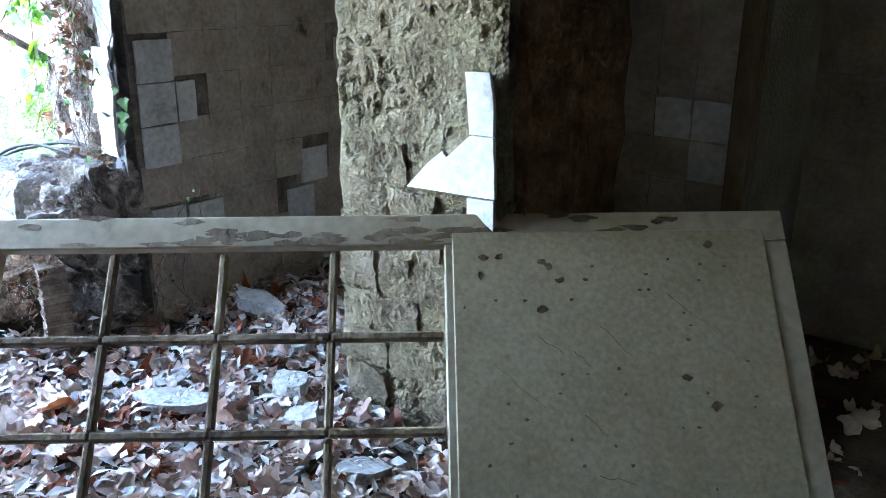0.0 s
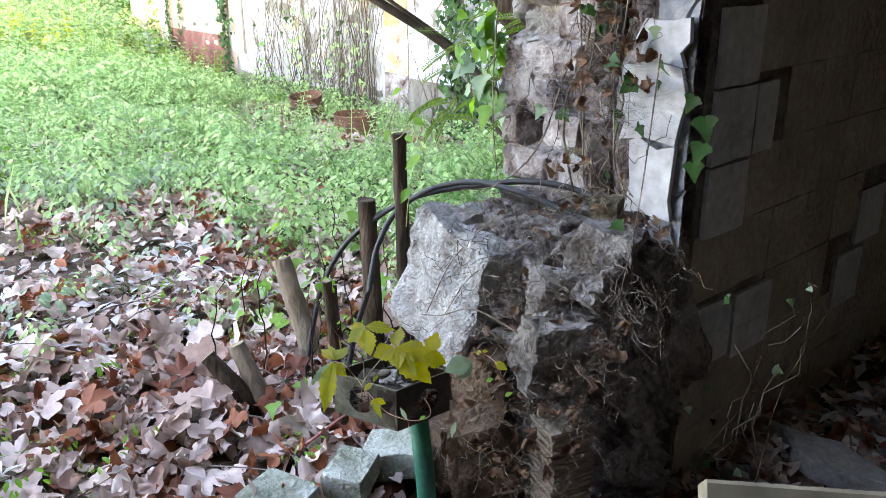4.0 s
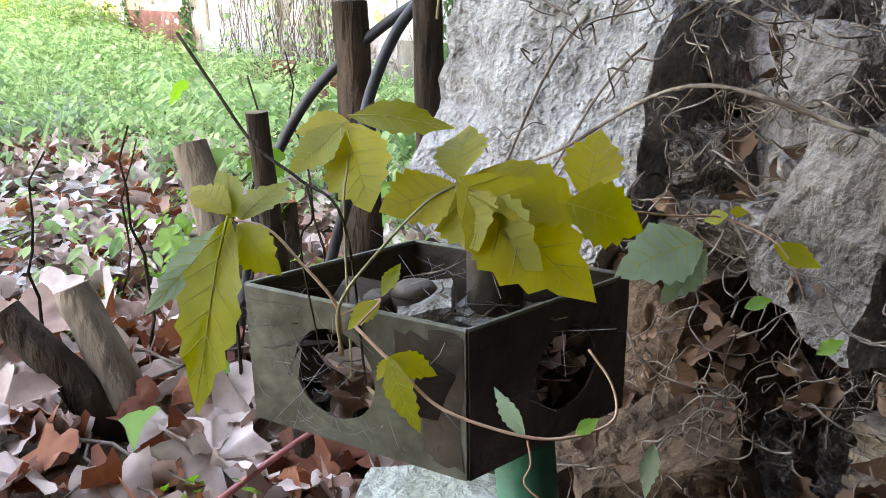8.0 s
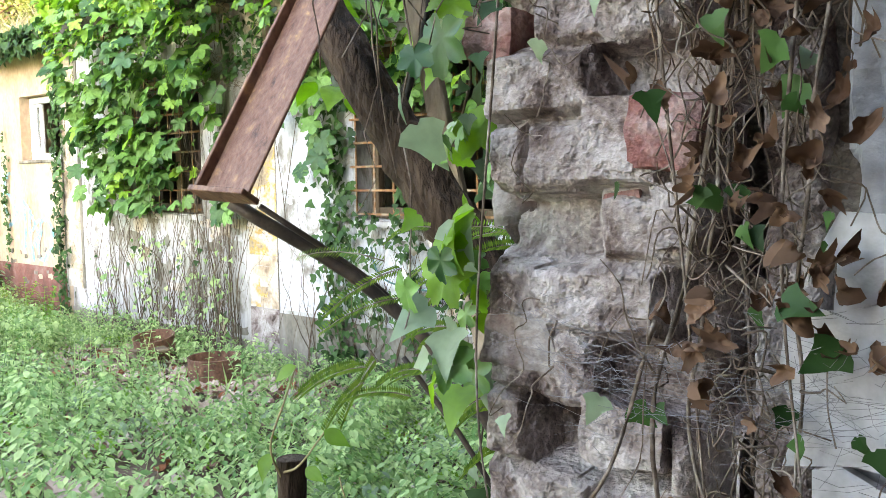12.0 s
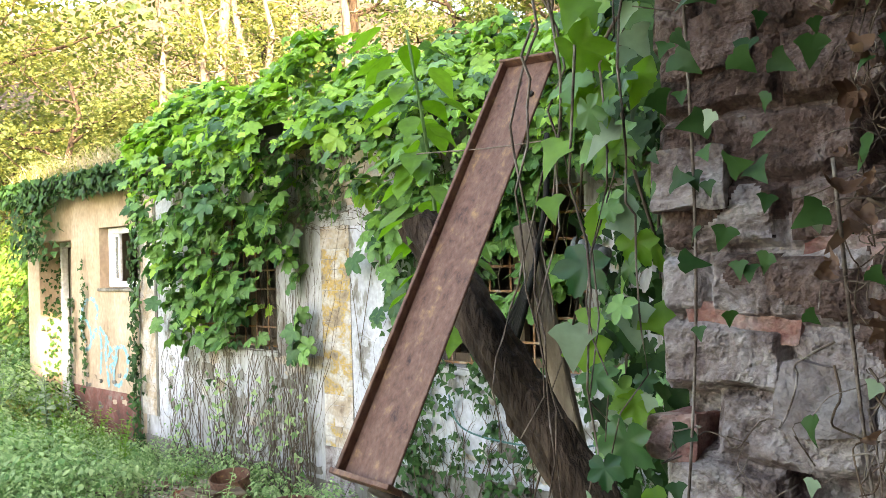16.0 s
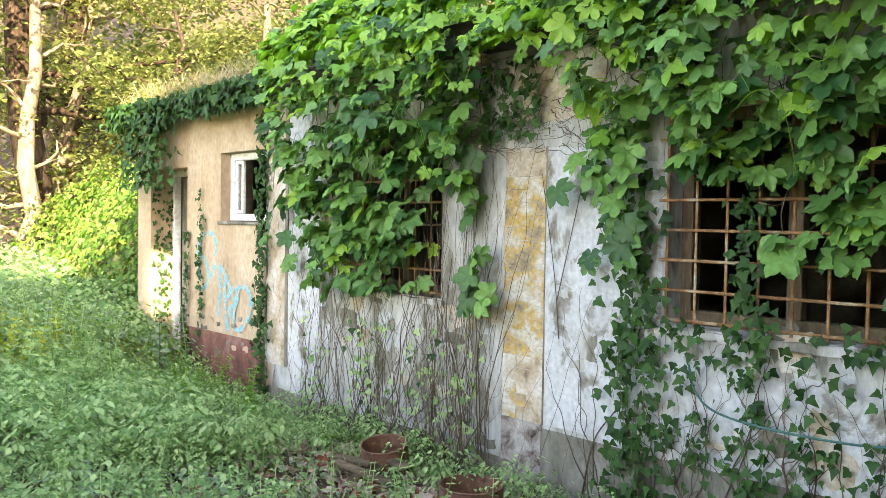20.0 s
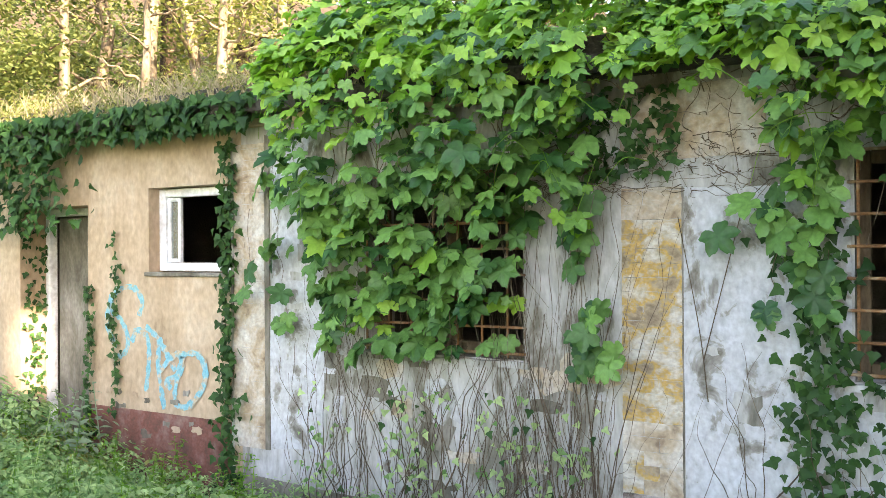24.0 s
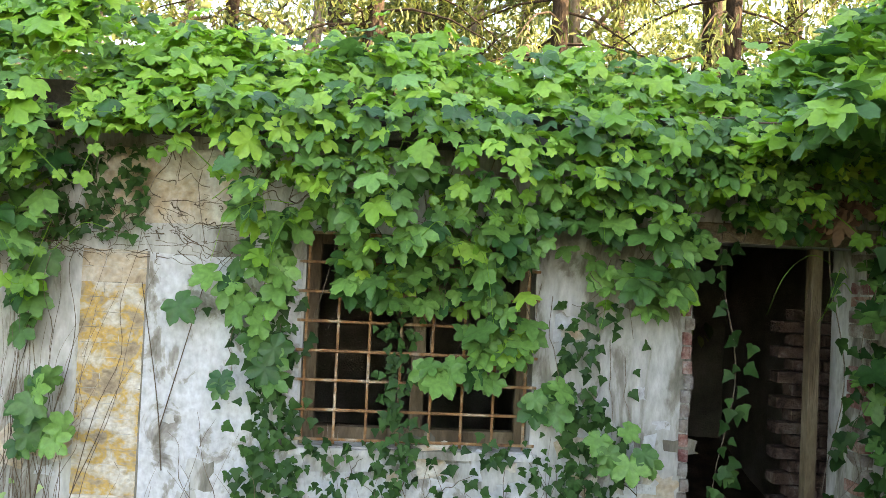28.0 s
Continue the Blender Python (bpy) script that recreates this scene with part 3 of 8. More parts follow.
def wall_mesh(x0, x1, holes, y0, y1, z0, z1):
    """A wall along x, in one piece, with its openings cut right through."""
    xs = sorted({x0, x1, *[a for h in holes for a in h[:2] if x0 < a < x1]})
    zs = sorted({z0, z1, *[a for h in holes for a in h[2:] if z0 < a < z1]})
    solid = {}
    for i in range(len(xs) - 1):
        for k in range(len(zs) - 1):
            cx, cz = (xs[i] + xs[i + 1]) / 2, (zs[k] + zs[k + 1]) / 2
            solid[i, k] = not any(h[0] < cx < h[1] and h[2] < cz < h[3] for h in holes)
    v, at_, f = [], {}, []

    def vert(i, k, s):
        if (i, k, s) not in at_:
            at_[i, k, s] = len(v)
            v.append((xs[i], (y0, y1)[s], zs[k]))
        return at_[i, k, s]

    for (i, k), full in solid.items():
        if not full:
            continue
        f.append((vert(i, k, 0), vert(i + 1, k, 0), vert(i + 1, k + 1, 0), vert(i, k + 1, 0)))
        f.append((vert(i, k, 1), vert(i, k + 1, 1), vert(i + 1, k + 1, 1), vert(i + 1, k, 1)))
        for di, dk, a, b in ((-1, 0, (i, k), (i, k + 1)), (1, 0, (i + 1, k + 1), (i + 1, k)), (0, -1, (i + 1, k), (i, k)), (0, 1, (i, k + 1), (i + 1, k + 1))):
            if not solid.get((i + di, k + dk), False):
                f.append((vert(*a, 0), vert(*b, 0), vert(*b, 1), vert(*a, 1)))
    return v, f


OPEN = WIN + DOORS
house = thing("outbuilding", "long low derelict outbuilding with flaking plaster, overgrown by vines", "building")
part("wall", mesh_of("wall", *wall_mesh(-2.9, 4.6, OPEN, 0, DEEP, -0.3, TOP), M["plaster"]), house, "flaking white plaster wall")
part("wall", mesh_of("wall", *wall_mesh(-5.6, -2.9, OPEN, 0, DEEP, -0.3, TOP), M["orange"]), house, "faded orange plaster wall")
for q in ((-5.6, DEEP, -0.3, -5.3, 4.2, TOP), (4.6, 0, -0.3, 4.9, 4.2, TOP), (-5.6, 4.2, -0.3, 4.9, 4.5, TOP), (-2.75, DEEP, -0.3, -2.55, 4.2, TOP), (2.3, DEEP, -0.3, 2.5, 4.2, TOP)):
    part("wall", mesh_of("wall", *box(*q), M["dark"]), house, "dim inner or rear wall")
# near-black floor, far darker than the inner walls
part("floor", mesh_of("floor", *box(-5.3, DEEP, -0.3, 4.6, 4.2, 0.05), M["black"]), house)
part("roof", mesh_of("roof", *join([box(-5.75, -0.16, TOP, 5.0, 4.7, TOP + 0.1), box(-5.7, 0.1, TOP + 0.1, 5.0, 4.7, TOP + 0.26)]), M["roof"]), house, "flat roof grown over with grass")

# ---- the ruined room ----
structure("floor", mesh_of("floor", *grid_mesh(spaced((4.1, 0.07), (6.6, 0.25), (9.1, 1)), spaced((-7.0, 0.25), (-4.6, 0.07), (-1.0, 1)), floor_z), M["soil"], True), "room floor under dirt and dead leaves")
structure("wall_west", mesh_of("wall_west", *join([box(3.82, -2.655, 0.0, 4.36, -0.8, 2.598), box(4.20, -2.745, 0.0, 4.36, -2.656, 2.598), box(3.82, -7.2, 0.0, 4.36, -5.2, 2.75)]), M["mortar"]), "broken masonry wall end with tiled inner side")
structure("wall_north", mesh_of("wall_north", *box(4.36, -1.1, 0.0, 9.2, -0.8, 2.75), M["bed"]), "dim plastered end wall")
structure("wall_east", mesh_of("wall_east", *box(8.8, -7.0, 0.0, 9.1, -1.1, 2.75), M["dark"]))
structure("wall_south", mesh_of("wall_south", *box(4.36, -7.2, 0.0, 9.1, -7.0, 2.75), M["dark"]))
# unseen ceiling: its gap lights the threshold, the last box shades the wall end
structure("ceiling", mesh_of("ceiling", *join([box(4.30, -7.3, 2.6, 9.2, -0.7, 2.8), box(3.72, -3.05, 2.6, 4.298, -0.7, 2.8), box(3.92, -3.50, 2.6, 4.298, -3.052, 2.8)]), M["dark"]), "unseen dark room ceiling, cut back above the threshold to let light in")
# unseen sun blocker; its one gap lets a beam reach the far doorway
upper_v, upper_f = wall_mesh(-7.2, -0.8, [(-4.90, -4.44, 7.0, 7.9)], 0, 0.4, 2.82, 8.9)
structure("wall_upper", mesh_of("wall_upper", *join([([(4.75 + b, a, c) for a, b, c in upper_v], [q[::-1] for q in upper_f]), box(8.7, -7.2, 2.82, 9.1, -0.8, 8.9), box(5.155, -1.2, 2.82, 8.695, -0.8, 8.9), box(5.155, -7.2, 2.82, 8.695, -6.8, 8.9)]), M["grey"]), "unseen walls added above the ruin to keep the sun off the yard")
structure("wall_back", mesh_of("wall_back", *box(5.985, -2.12, 0.0, 6.36, -1.9, 2.6), M["bed"]), "dim tiled wall beside the rubble pier")
structure("wall_partition", mesh_of("wall_partition", *box(5.6, -2.1, 0.0, 6.3, -1.1, 2.6), M["dark"]), "dim partition wall behind the pier")
structure("wall_pier", mesh_of("wall_pier", *box(5.39, -2.68, 0.1, 5.98, -2.1, 2.6), M["stone"]), "rubble stone pier")


# ---- ruined room: tiled west wall, pier, north wall ----
def prism(outline, depth, place):
    """A flat piece with the given (u, v) outline and depth, set by place(u, v, d)."""
    n = len(outline)
    v = [place(u, w, 0) for u, w in outline] + [place(u, w, depth) for u, w in outline]
    return v, [tuple(range(n))[::-1], tuple(range(n, 2 * n))] + [(i, (i + 1) % n, n + (i + 1) % n, n + i) for i in range(n)]


def jag(x0, x1, z0, z1, r, amount):
    """A rectangle with nibbled edges."""
    pts = []
    for (a, b), (c, d) in (((x0, z0), (x1, z0)), ((x1, z0), (x1, z1)), ((x1, z1), (x0, z1)), ((x0, z1), (x0, z0))):
        for k in range(3):
            t = k / 3
            j = amount if k else amount * 0.5
            pts.append((a + (c - a) * t + r.uniform(-j, j), b + (d - b) * t + r.uniform(-j, j)))
    return pts


west = bpy.data.objects["wall_west"]
r = random.Random(3)
WHITE = [(-2.72, -2.56, 1.22, 1.38), (-2.72, -2.56, 1.06, 1.22), (-2.56, -2.47, 1.06, 1.22), (-2.72, -2.56, 0.90, 1.06), (-1.71, -1.56, 1.19, 1.34),
         (-1.94, -1.78, 0.70, 0.86), (-2.03, -1.87, 0.53, 0.69), (-2.73, -2.56, 0.58, 0.74), (-2.55, -2.38, 0.56, 0.73), (-1.30, -1.14, 0.80, 0.97),
         (-1.42, -1.27, 0.62, 0.80), (-1.27, -1.12, 0.62, 0.79), (-1.52, -1.43, 0.58, 0.68), (-1.26, -1.12, 0.975, 1.15)]
for y0, y1, z0, z1 in WHITE:
    v, f = prism(jag(y0 + 0.003, y1 - 0.003, z0 + 0.003, z1 - 0.003, r, 0.002), 0.011, lambda u, w, d: (4.362 + d, u, w))
    part("tile", mesh_of("tile", v, f, M["tile"]), west)
for i in range(10):
    for j in range(15):
        y0, z0 = -2.735 + 0.163 * i, 0.26 + 0.163 * j
        y1, z1 = min(y0 + 0.16, -1.105), z0 + 0.16
        if any(a < (y0 + y1) / 2 < b and c < (z0 + z1) / 2 < d for a, b, c, d in WHITE):
            continue
        v, f = prism(jag(y0 + 0.0005, y1 + 0.0018, z0 + 0.0005, z1 + 0.0018, r, 0.0022), r.uniform(0.003, 0.0042), lambda u, w, d: (4.3605 + d, u, w))
        part("mortar_bed", mesh_of("mortar_bed", v, f, M["bed"]), west)
north = bpy.data.objects["wall_north"]
for i in range(16):
    for j in range(14):
        x0, z0 = 4.40 + 0.163 * i, 0.30 + 0.163 * j
        white = (i, j) in {(3, 3), (0, 4), (0, 3), (1, 3), (2, 4), (1, 5)}
        v, f = prism(jag(x0 + 0.002, x0 + 0.160, z0 + 0.002, z0 + 0.160, r, 0.002), 0.011 if white else r.uniform(0.0025, 0.004), lambda u, w, d: (u, -1.1005 - d, w))
        part("tile" if white else "mortar_bed", mesh_of("tile", v, f[::-1], M["tile"] if white else M["bed"]), north)
back = bpy.data.objects["wall_back"]
part("timber_post", mesh_of("timber_post", *box(6.362, -2.14, 0.1, 6.42, -2.06, 2.6, 0.006), M["oldwood"]), back, "old timber post at the wall's end")
for i in range(3):
    for j in range(20):
        x0, z0 = 6.02 + 0.114 * i, 0.22 + 0.118 * j
        white = (i, j) in {(1, 8), (2, 8), (2, 7)}
        v, f = prism(jag(x0 + 0.002, x0 + 0.112, z0 + 0.002, z0 + 0.116, r, 0.003), 0.010 if white else r.uniform(0.0025, 0.005), lambda u, w, d: (u, -2.1205 - d, w))
        part("tile" if white else "mortar_bed", mesh_of("tile", v, f[::-1], M["tile"] if white else M["bed"]), back)

# rubble pier: cored wall with stones standing proud of worn render
pier = bpy.data.objects["wall_pier"]
r = random.Random(11)
z = 0.18
while z < 1.08:
    h = r.uniform(0.09, 0.15)
    x = 5.39
    while x < 5.95:
        w = min(r.uniform(0.10, 0.22), 5.985 - x)
        if w > 0.05 and r.random() < 0.55:
            v, f = rough_box(x + 0.006, -2.700 - r.uniform(0, 0.010), z + 0.006, x + w - 0.006, -2.62, z + h - 0.006, r.random(), 0.022, 6)
            part("stone", mesh_of("stone", v, f, M["stone"]), pier)
        x += w
    z += h


def worn_face(x0, x1, z0, z1, y, nx, nz, seed):
    """Pitted lime render over rubble: smooth patches above, rough in the middle, stones showing below."""
    o = Vector((seed * 3.1, seed * 1.7, 0))
    v = []
    for j in range(nz + 1):
        for i in range(nx + 1):
            px, pz = x0 + (x1 - x0) * i / nx, z0 + (z1 - z0) * j / nz
            p = Vector((px, pz, 0)) + o
            w = p * 8.5 + noise.noise_vector(p * 14) * 0.22
            w.y *= 1.35
            d, pts = noise.voronoi(w)
            stone = 0.40 * smoothstep(0.0, 0.22, d[1] - d[0]) + 0.55 * noise.noise(pts[0] * 7.3)
            coat = smoothstep(-0.12, 0.10, noise.noise(p * 3.1) + 0.55 * (pz - 1.0))
            pits = noise.fractal(p * 26, 0.7, 2.2, 5)
            k = stone * (1 - 0.85 * coat) + coat * (0.42 + 0.10 * noise.noise(p * 5)) + (0.30 - 0.12 * coat) * pits - 0.40 * smoothstep(0.34, 0.50, noise.noise(p * 19))
            edge = min(1, i / 3, (nx - i) / 3)
            v.append((px + 0.012 * noise.noise(Vector((pz * 14, seed, px * 3))), y - 0.024 * max(-0.5, k) * (0.3 + 0.7 * edge), pz))
    n = nx + 1
    return v, [(j * n + i, j * n + i + 1, (j + 1) * n + i + 1, (j + 1) * n + i) for j in range(nz) for i in range(nx)]


part("render", mesh_of("render", *worn_face(5.385, 5.985, 0.20, 2.6, -2.686, 130, 420, 5), M["stone"]), pier, "worn lime render over rubble stones")
part("side_face", mesh_of("side_face", *rough_box(5.965, -2.64, 0.2, 6.025, -2.12, 2.6, 4, 0.03, 24), M["claywall"]), pier, "crumbling brown clay edge of the pier")
for outline in ([(5.881, 1.382), (5.956, 1.385), (5.971, 1.31), (5.972, 1.226), (5.897, 1.224)],
                [(5.897, 1.22), (5.972, 1.223), (5.982, 1.063), (5.682, 1.052), (5.76, 1.132), (5.806, 1.168), (5.823, 1.154)],
                [(5.892, 1.054), (5.978, 1.058), (5.979, 0.96), (5.894, 0.95)]):
    v, f = prism(outline, 0.012, lambda u, w, d: (u, -2.715 - d, w))
    part("tile", mesh_of("tile", v, f[::-1], M["tile"]), pier, "broken white tile")

# ---- broken wall end: bricks, mortar, plaster strip ----
COURSE = 0.086


def end_face(x0, x1, z0, z1, nx, nz, style):
    """The broken end of the wall: limed courses with gaps, a deep cleft, then ragged plaster."""
    v = []
    for j in range(nz + 1):
        for i in range(nx + 1):
            px, pz = x0 + (x1 - x0) * i / nx, z0 + (z1 - z0) * j / nz
            p = Vector((px, 0, pz))
            wob = noise.noise_vector(p * 16) * 0.010
            rough = noise.fractal(p * 26, 0.9, 2.1, 5)
            if style == "courses":
                u, w = px + wob.x, pz + wob.z
                row = math.floor(w / COURSE)
                cell = math.floor((u + 0.09 * (row % 2)) / 0.185)
                fu, fw = (u + 0.09 * (row % 2)) / 0.185 - cell, w / COURSE - row
                dj = min(fu * 0.185, (1 - fu) * 0.185, fw * COURSE, (1 - fw) * COURSE)
                key = math.sin(row * 12.9898 + cell * 78.233) * 43758.5453
                key -= math.floor(key)
                out = 0.014 + 0.020 * key
                if key < 0.14:
                    out = -0.045
                smear = smoothstep(0.0, 0.25, noise.noise(p * 6 + Vector((9, 0, 0))))
                k = out * (0.5 * smear + (1 - 0.5 * smear) * smoothstep(0.0, 0.014, dj)) + 0.0065 * rough
                k -= 0.085 * math.exp(-((px - 4.128 - 0.012 * noise.noise(Vector((0, 0, pz * 5)))) / 0.017) ** 2)
                k -= 0.05 * smoothstep(3.835, 3.80, px)
            elif style == "ragged":
                k = 0.016 + 0.030 * noise.noise(p * 7) + 0.014 * rough
                k -= 0.05 * math.exp(-((px - 4.243 - 0.010 * noise.noise(Vector((3, 0, pz * 6)))) / 0.010) ** 2)
                k -= 0.06 * smoothstep(4.175, 4.155, px)
            else:
                k = 0.040 + 0.008 * noise.noise(p * 5) + 0.003 * rough - 0.03 * smoothstep(0.22, 0.30, noise.noise(p * 6.5)) - 0.012 * smoothstep(0.02, 0.0, abs(noise.noise(p * 3 + Vector((5, 1, 2)))))
                k -= 0.03 * smoothstep(4.262, 4.252, px + 0.012 * noise.noise(Vector((8, 0, pz * 9))))
            v.append((px, -2.752 - k, pz))
    n = nx + 1
    return v, [(j * n + i, j * n + i + 1, (j + 1) * n + i + 1, (j + 1) * n + i) for j in range(nz) for i in range(nx)]


def split_face(v, f, level):
    """The faces below and above a ragged level."""
    up = [v[q[0]][2] > level + 0.30 * noise.noise(Vector(v[q[0]]) * 4) + 0.10 * noise.noise(Vector(v[q[0]]) * 17) for q in f]
    return [q for q, u in zip(f, up) if not u], [q for q, u in zip(f, up) if u]


# above the level: brown brick whose colour also holds the overhang's shade
for name, x0, x1, nx, nz, style, level, label in (("render", 3.80, 4.155, 120, 620, "courses", 1.80, "limed and crumbling brick courses"),
                                                  ("plaster_strip", 4.155, 4.25, 34, 460, "ragged", 1.55, "ragged lime plaster beside a deep cleft")):
    v, f = end_face(x0, x1, 0.3, 2.598, nx, nz, style)
    low, high = split_face(v, f, level)
    part(name, mesh_of(name, v, low, M["limecoat"]), west, label)
    part("bare_brickwork", mesh_of("bare_brickwork", v, high, M["oldbrick"]), west, "bare dirty brown brickwork, darkened for the shade at the wall top")
part("plaster_strip", mesh_of("plaster_strip", *end_face(4.25, 4.362, 0.3, 2.598, 36, 420, "skim"), M["skim"]), west, "bluish white plaster skim with cracks")
r = random.Random(21)
for a, b, z, h, out, mat in ((3.965, 4.045, 1.398, 0.076, 0.034, "limecoat"), (4.03, 4.112, 1.400, 0.078, 0.040, "brick"), (3.99, 4.035, 1.32, 0.05, 0.012, "brick"), (4.045, 4.10, 1.315, 0.075, 0.026, "limecoat"), (3.985, 4.03, 1.235, 0.045, 0.010, "brick"),
                             (3.86, 3.99, 1.69, 0.05, 0.022, "brick"), (4.0, 4.10, 1.765, 0.07, 0.020, "brick"), (3.80, 3.86, 1.545, 0.06, 0.028, "brick"), (3.84, 3.95, 2.03, 0.07, 0.030, "oldbrick"), (3.98, 4.09, 2.12, 0.072, 0.034, "oldbrick"),
                             (3.82, 3.93, 1.15, 0.07, 0.026, "brick_white"), (3.96, 4.08, 1.06, 0.07, 0.030, "limecoat"), (3.83, 3.95, 2.28, 0.07, 0.020, "brick"), (4.0, 4.1, 2.38, 0.07, 0.03, "oldbrick"), (3.82, 3.92, 1.86, 0.072, 0.036, "limecoat"), (3.97, 4.07, 1.60, 0.07, 0.030, "brick_white")):
    v, f = rough_box(a, -2.752 - out, z, b, -2.69, z + h, r.random(), 0.015, 9)
    part("brick", mesh_of("brick", v, f, M[mat]), west, "bare red brick" if mat == "brick" else "")
for x0, x1, z0, z1 in ((4.215, 4.352, 1.118, 1.265), (4.25, 4.352, 1.268, 1.36), (4.235, 4.35, 0.96, 1.115)):
    v, f = prism(jag(x0, x1, z0, z1, r, 0.014), 0.012, lambda u, w, d: (u, -2.803 - d, w))
    part("tile", mesh_of("tile", v, f[::-1], M["tile"]), west, "cracked white tile")
# outer face stones of the wall, half hidden
for k in range(26):
    y0, z0 = r.uniform(-2.72, -1.2), r.uniform(0.4, 2.4)
    v, f = rough_box(3.79 - r.uniform(0, 0.02), y0, z0, 3.86, y0 + r.uniform(0.1, 0.22), z0 + r.uniform(0.06, 0.12), r.random(), 0.01, 1)
    part("brick", mesh_of("brick", v, f, M["brick_white"], True), west)


# ---- rubble at the foot of the wall end ----
def lump(name, label, cat, mat, centre, size, turn, seed, amount=0.012, cuts=4, group=""):
    sx, sy, sz = size
    v, f = rough_box(-sx / 2, -sy / 2, -sz / 2, sx / 2, sy / 2, sz / 2, seed, amount, cuts)
    return thing(name, label, cat, pose(*centre, *turn), mesh_of(name, v, f, mat), group)


lump("concrete_block", "broken block of pale pebbled concrete against the wall", "concrete", M["concrete"], (3.95, -2.96, 0.735), (0.31, 0.26, 0.30), (-14, 6, -9), 31, 0.026, 18)
lump("rubble_block", "grey broken masonry block in dry roots", "stone", M["mortar"], (4.29, -3.08, 0.735), (0.10, 0.14, 0.15), (-6, 3, -24), 32, 0.024, 12)
def heap(nu, nv):
    """The heap of lime, earth and roots against the wall's foot."""
    prof = curve_points([(-2.76, 0.925, 0), (-2.90, 0.885, 0), (-3.03, 0.79, 0), (-3.07, 0.70, 0), (-2.99, 0.61, 0), (-2.93, 0.47, 0), (-2.97, 0.28, 0)], 8)
    v = []
    for j in range(nv + 1):
        t = j / nv * (len(prof) - 1)
        i0 = min(int(t), len(prof) - 2)
        q = prof[i0].lerp(prof[i0 + 1], t - i0)
        for i in range(nu + 1):
            x = 3.76 + 0.66 * i / nu
            e = smoothstep(3.76, 3.86, x) * (1 - 0.8 * smoothstep(4.34, 4.42, x))
            p = Vector((x * 6, q.x * 6, q.y * 6))
            d, pts = noise.voronoi(p + noise.noise_vector(p) * 0.4)
            k = 0.045 * noise.noise(pts[0] * 5) + 0.035 * smoothstep(0.0, 0.3, d[1] - d[0]) + 0.035 * noise.fractal(p * 1.4, 0.7, 2.1, 5) + 0.008 * noise.noise(p * 8)
            y = -2.74 + (q.x + 2.78) * (0.25 + 0.75 * e) - k * 1.3
            z = 0.32 + (q.y - 0.32) * (0.35 + 0.65 * e) + k * 0.6
            v.append((x, y, z))
    n = nu + 1
    return v, [(j * n + i, (j + 1) * n + i, (j + 1) * n + i + 1, j * n + i + 1) for j in range(nv) for i in range(nu)]


thing("rubble_heap", "heap of crumbled lime, earth and fine roots below the broken wall", "rubble", None, mesh_of("rubble_heap", *heap(90, 120), M["rootearth"]), "", "stuff")
RUB = [((4.10, -3.05, 0.60), (0.15, 0.13, 0.13)), ((4.20, -2.96, 0.78), (0.14, 0.15, 0.15)), ((4.27, -2.90, 0.90), (0.12, 0.12, 0.11)), ((4.18, -3.17, 0.49), (0.13, 0.12, 0.16)),
       ((4.05, -3.15, 0.44), (0.15, 0.12, 0.12)), ((3.86, -3.06, 0.44), (0.14, 0.14, 0.14)), ((3.91, -2.96, 0.885), (0.05, 0.045, 0.05)), ((3.97, -2.93, 0.875), (0.08, 0.06, 0.05)), ((4.10, -2.90, 0.87), (0.07, 0.06, 0.05))]
# low stones: brown clay, its dark tone also painting the shade below the box
for k, (c, s) in enumerate(RUB):
    lump("rubble_stone", "rough lump of fallen masonry among dry roots", "stone", M["mortar"] if k in (1, 2, 6, 7) else M["clay"], c, s, (r.uniform(-15, 15), r.uniform(-15, 15), r.uniform(-40, 40)), 40 + k, 0.024, 8, "fallen masonry")
lump("clay_ball", "rounded brown clay lump by the wall", "stone", M["stone"], (4.185, -2.80, 0.945), (0.062, 0.06, 0.062), (0, 0, 20), 71, 0.006, 4)
stack = thing("tile_stack", "stack of thin pale tiles under dry roots", "tiles", pose(4.357, -3.130, 0, 0, 0, -19))
for k in range(39):
    v, f = box(-0.042, -0.045, 0, 0.042, 0.045, 0.0068, 0.0008)
    part("tile", mesh_of("tile", v, f, M["oldtile"]), stack, "", "", pose(r.uniform(-0.004, 0.004), r.uniform(-0.004, 0.004), 0.32 + 0.0080 * k, r.uniform(-0.6, 0.6), 0, r.uniform(-3, 3)))
lump("mossy_stone", "flat pale green mossy stone beside the pipe", "stone", M["slab"], (4.005, -3.27, 0.44), (0.14, 0.11, 0.06), (2, -6, 38), 81, 0.012, 8)
KERB = [((4.03, -3.66, 0.445), (0.13, 0.34, 0.055), 22), ((4.03, -4.05, 0.425), (0.20, 0.36, 0.05), 4), ((4.06, -4.46, 0.41), (0.18, 0.38, 0.07), -5), ((4.02, -3.40, 0.455), (0.09, 0.11, 0.06), 30), ((4.11, -4.84, 0.4), (0.16, 0.4, 0.11), -3), ((4.1, -5.3, 0.4), (0.16, 0.44, 0.11), 2)]
for k, (c, s, a) in enumerate(KERB):
    lump("kerb_slab", "weathered pale stone edging slab along the threshold", "stone", M["slab"], c, s, (2, 3 - k, a), 90 + k, 0.007, 9, "threshold stones")
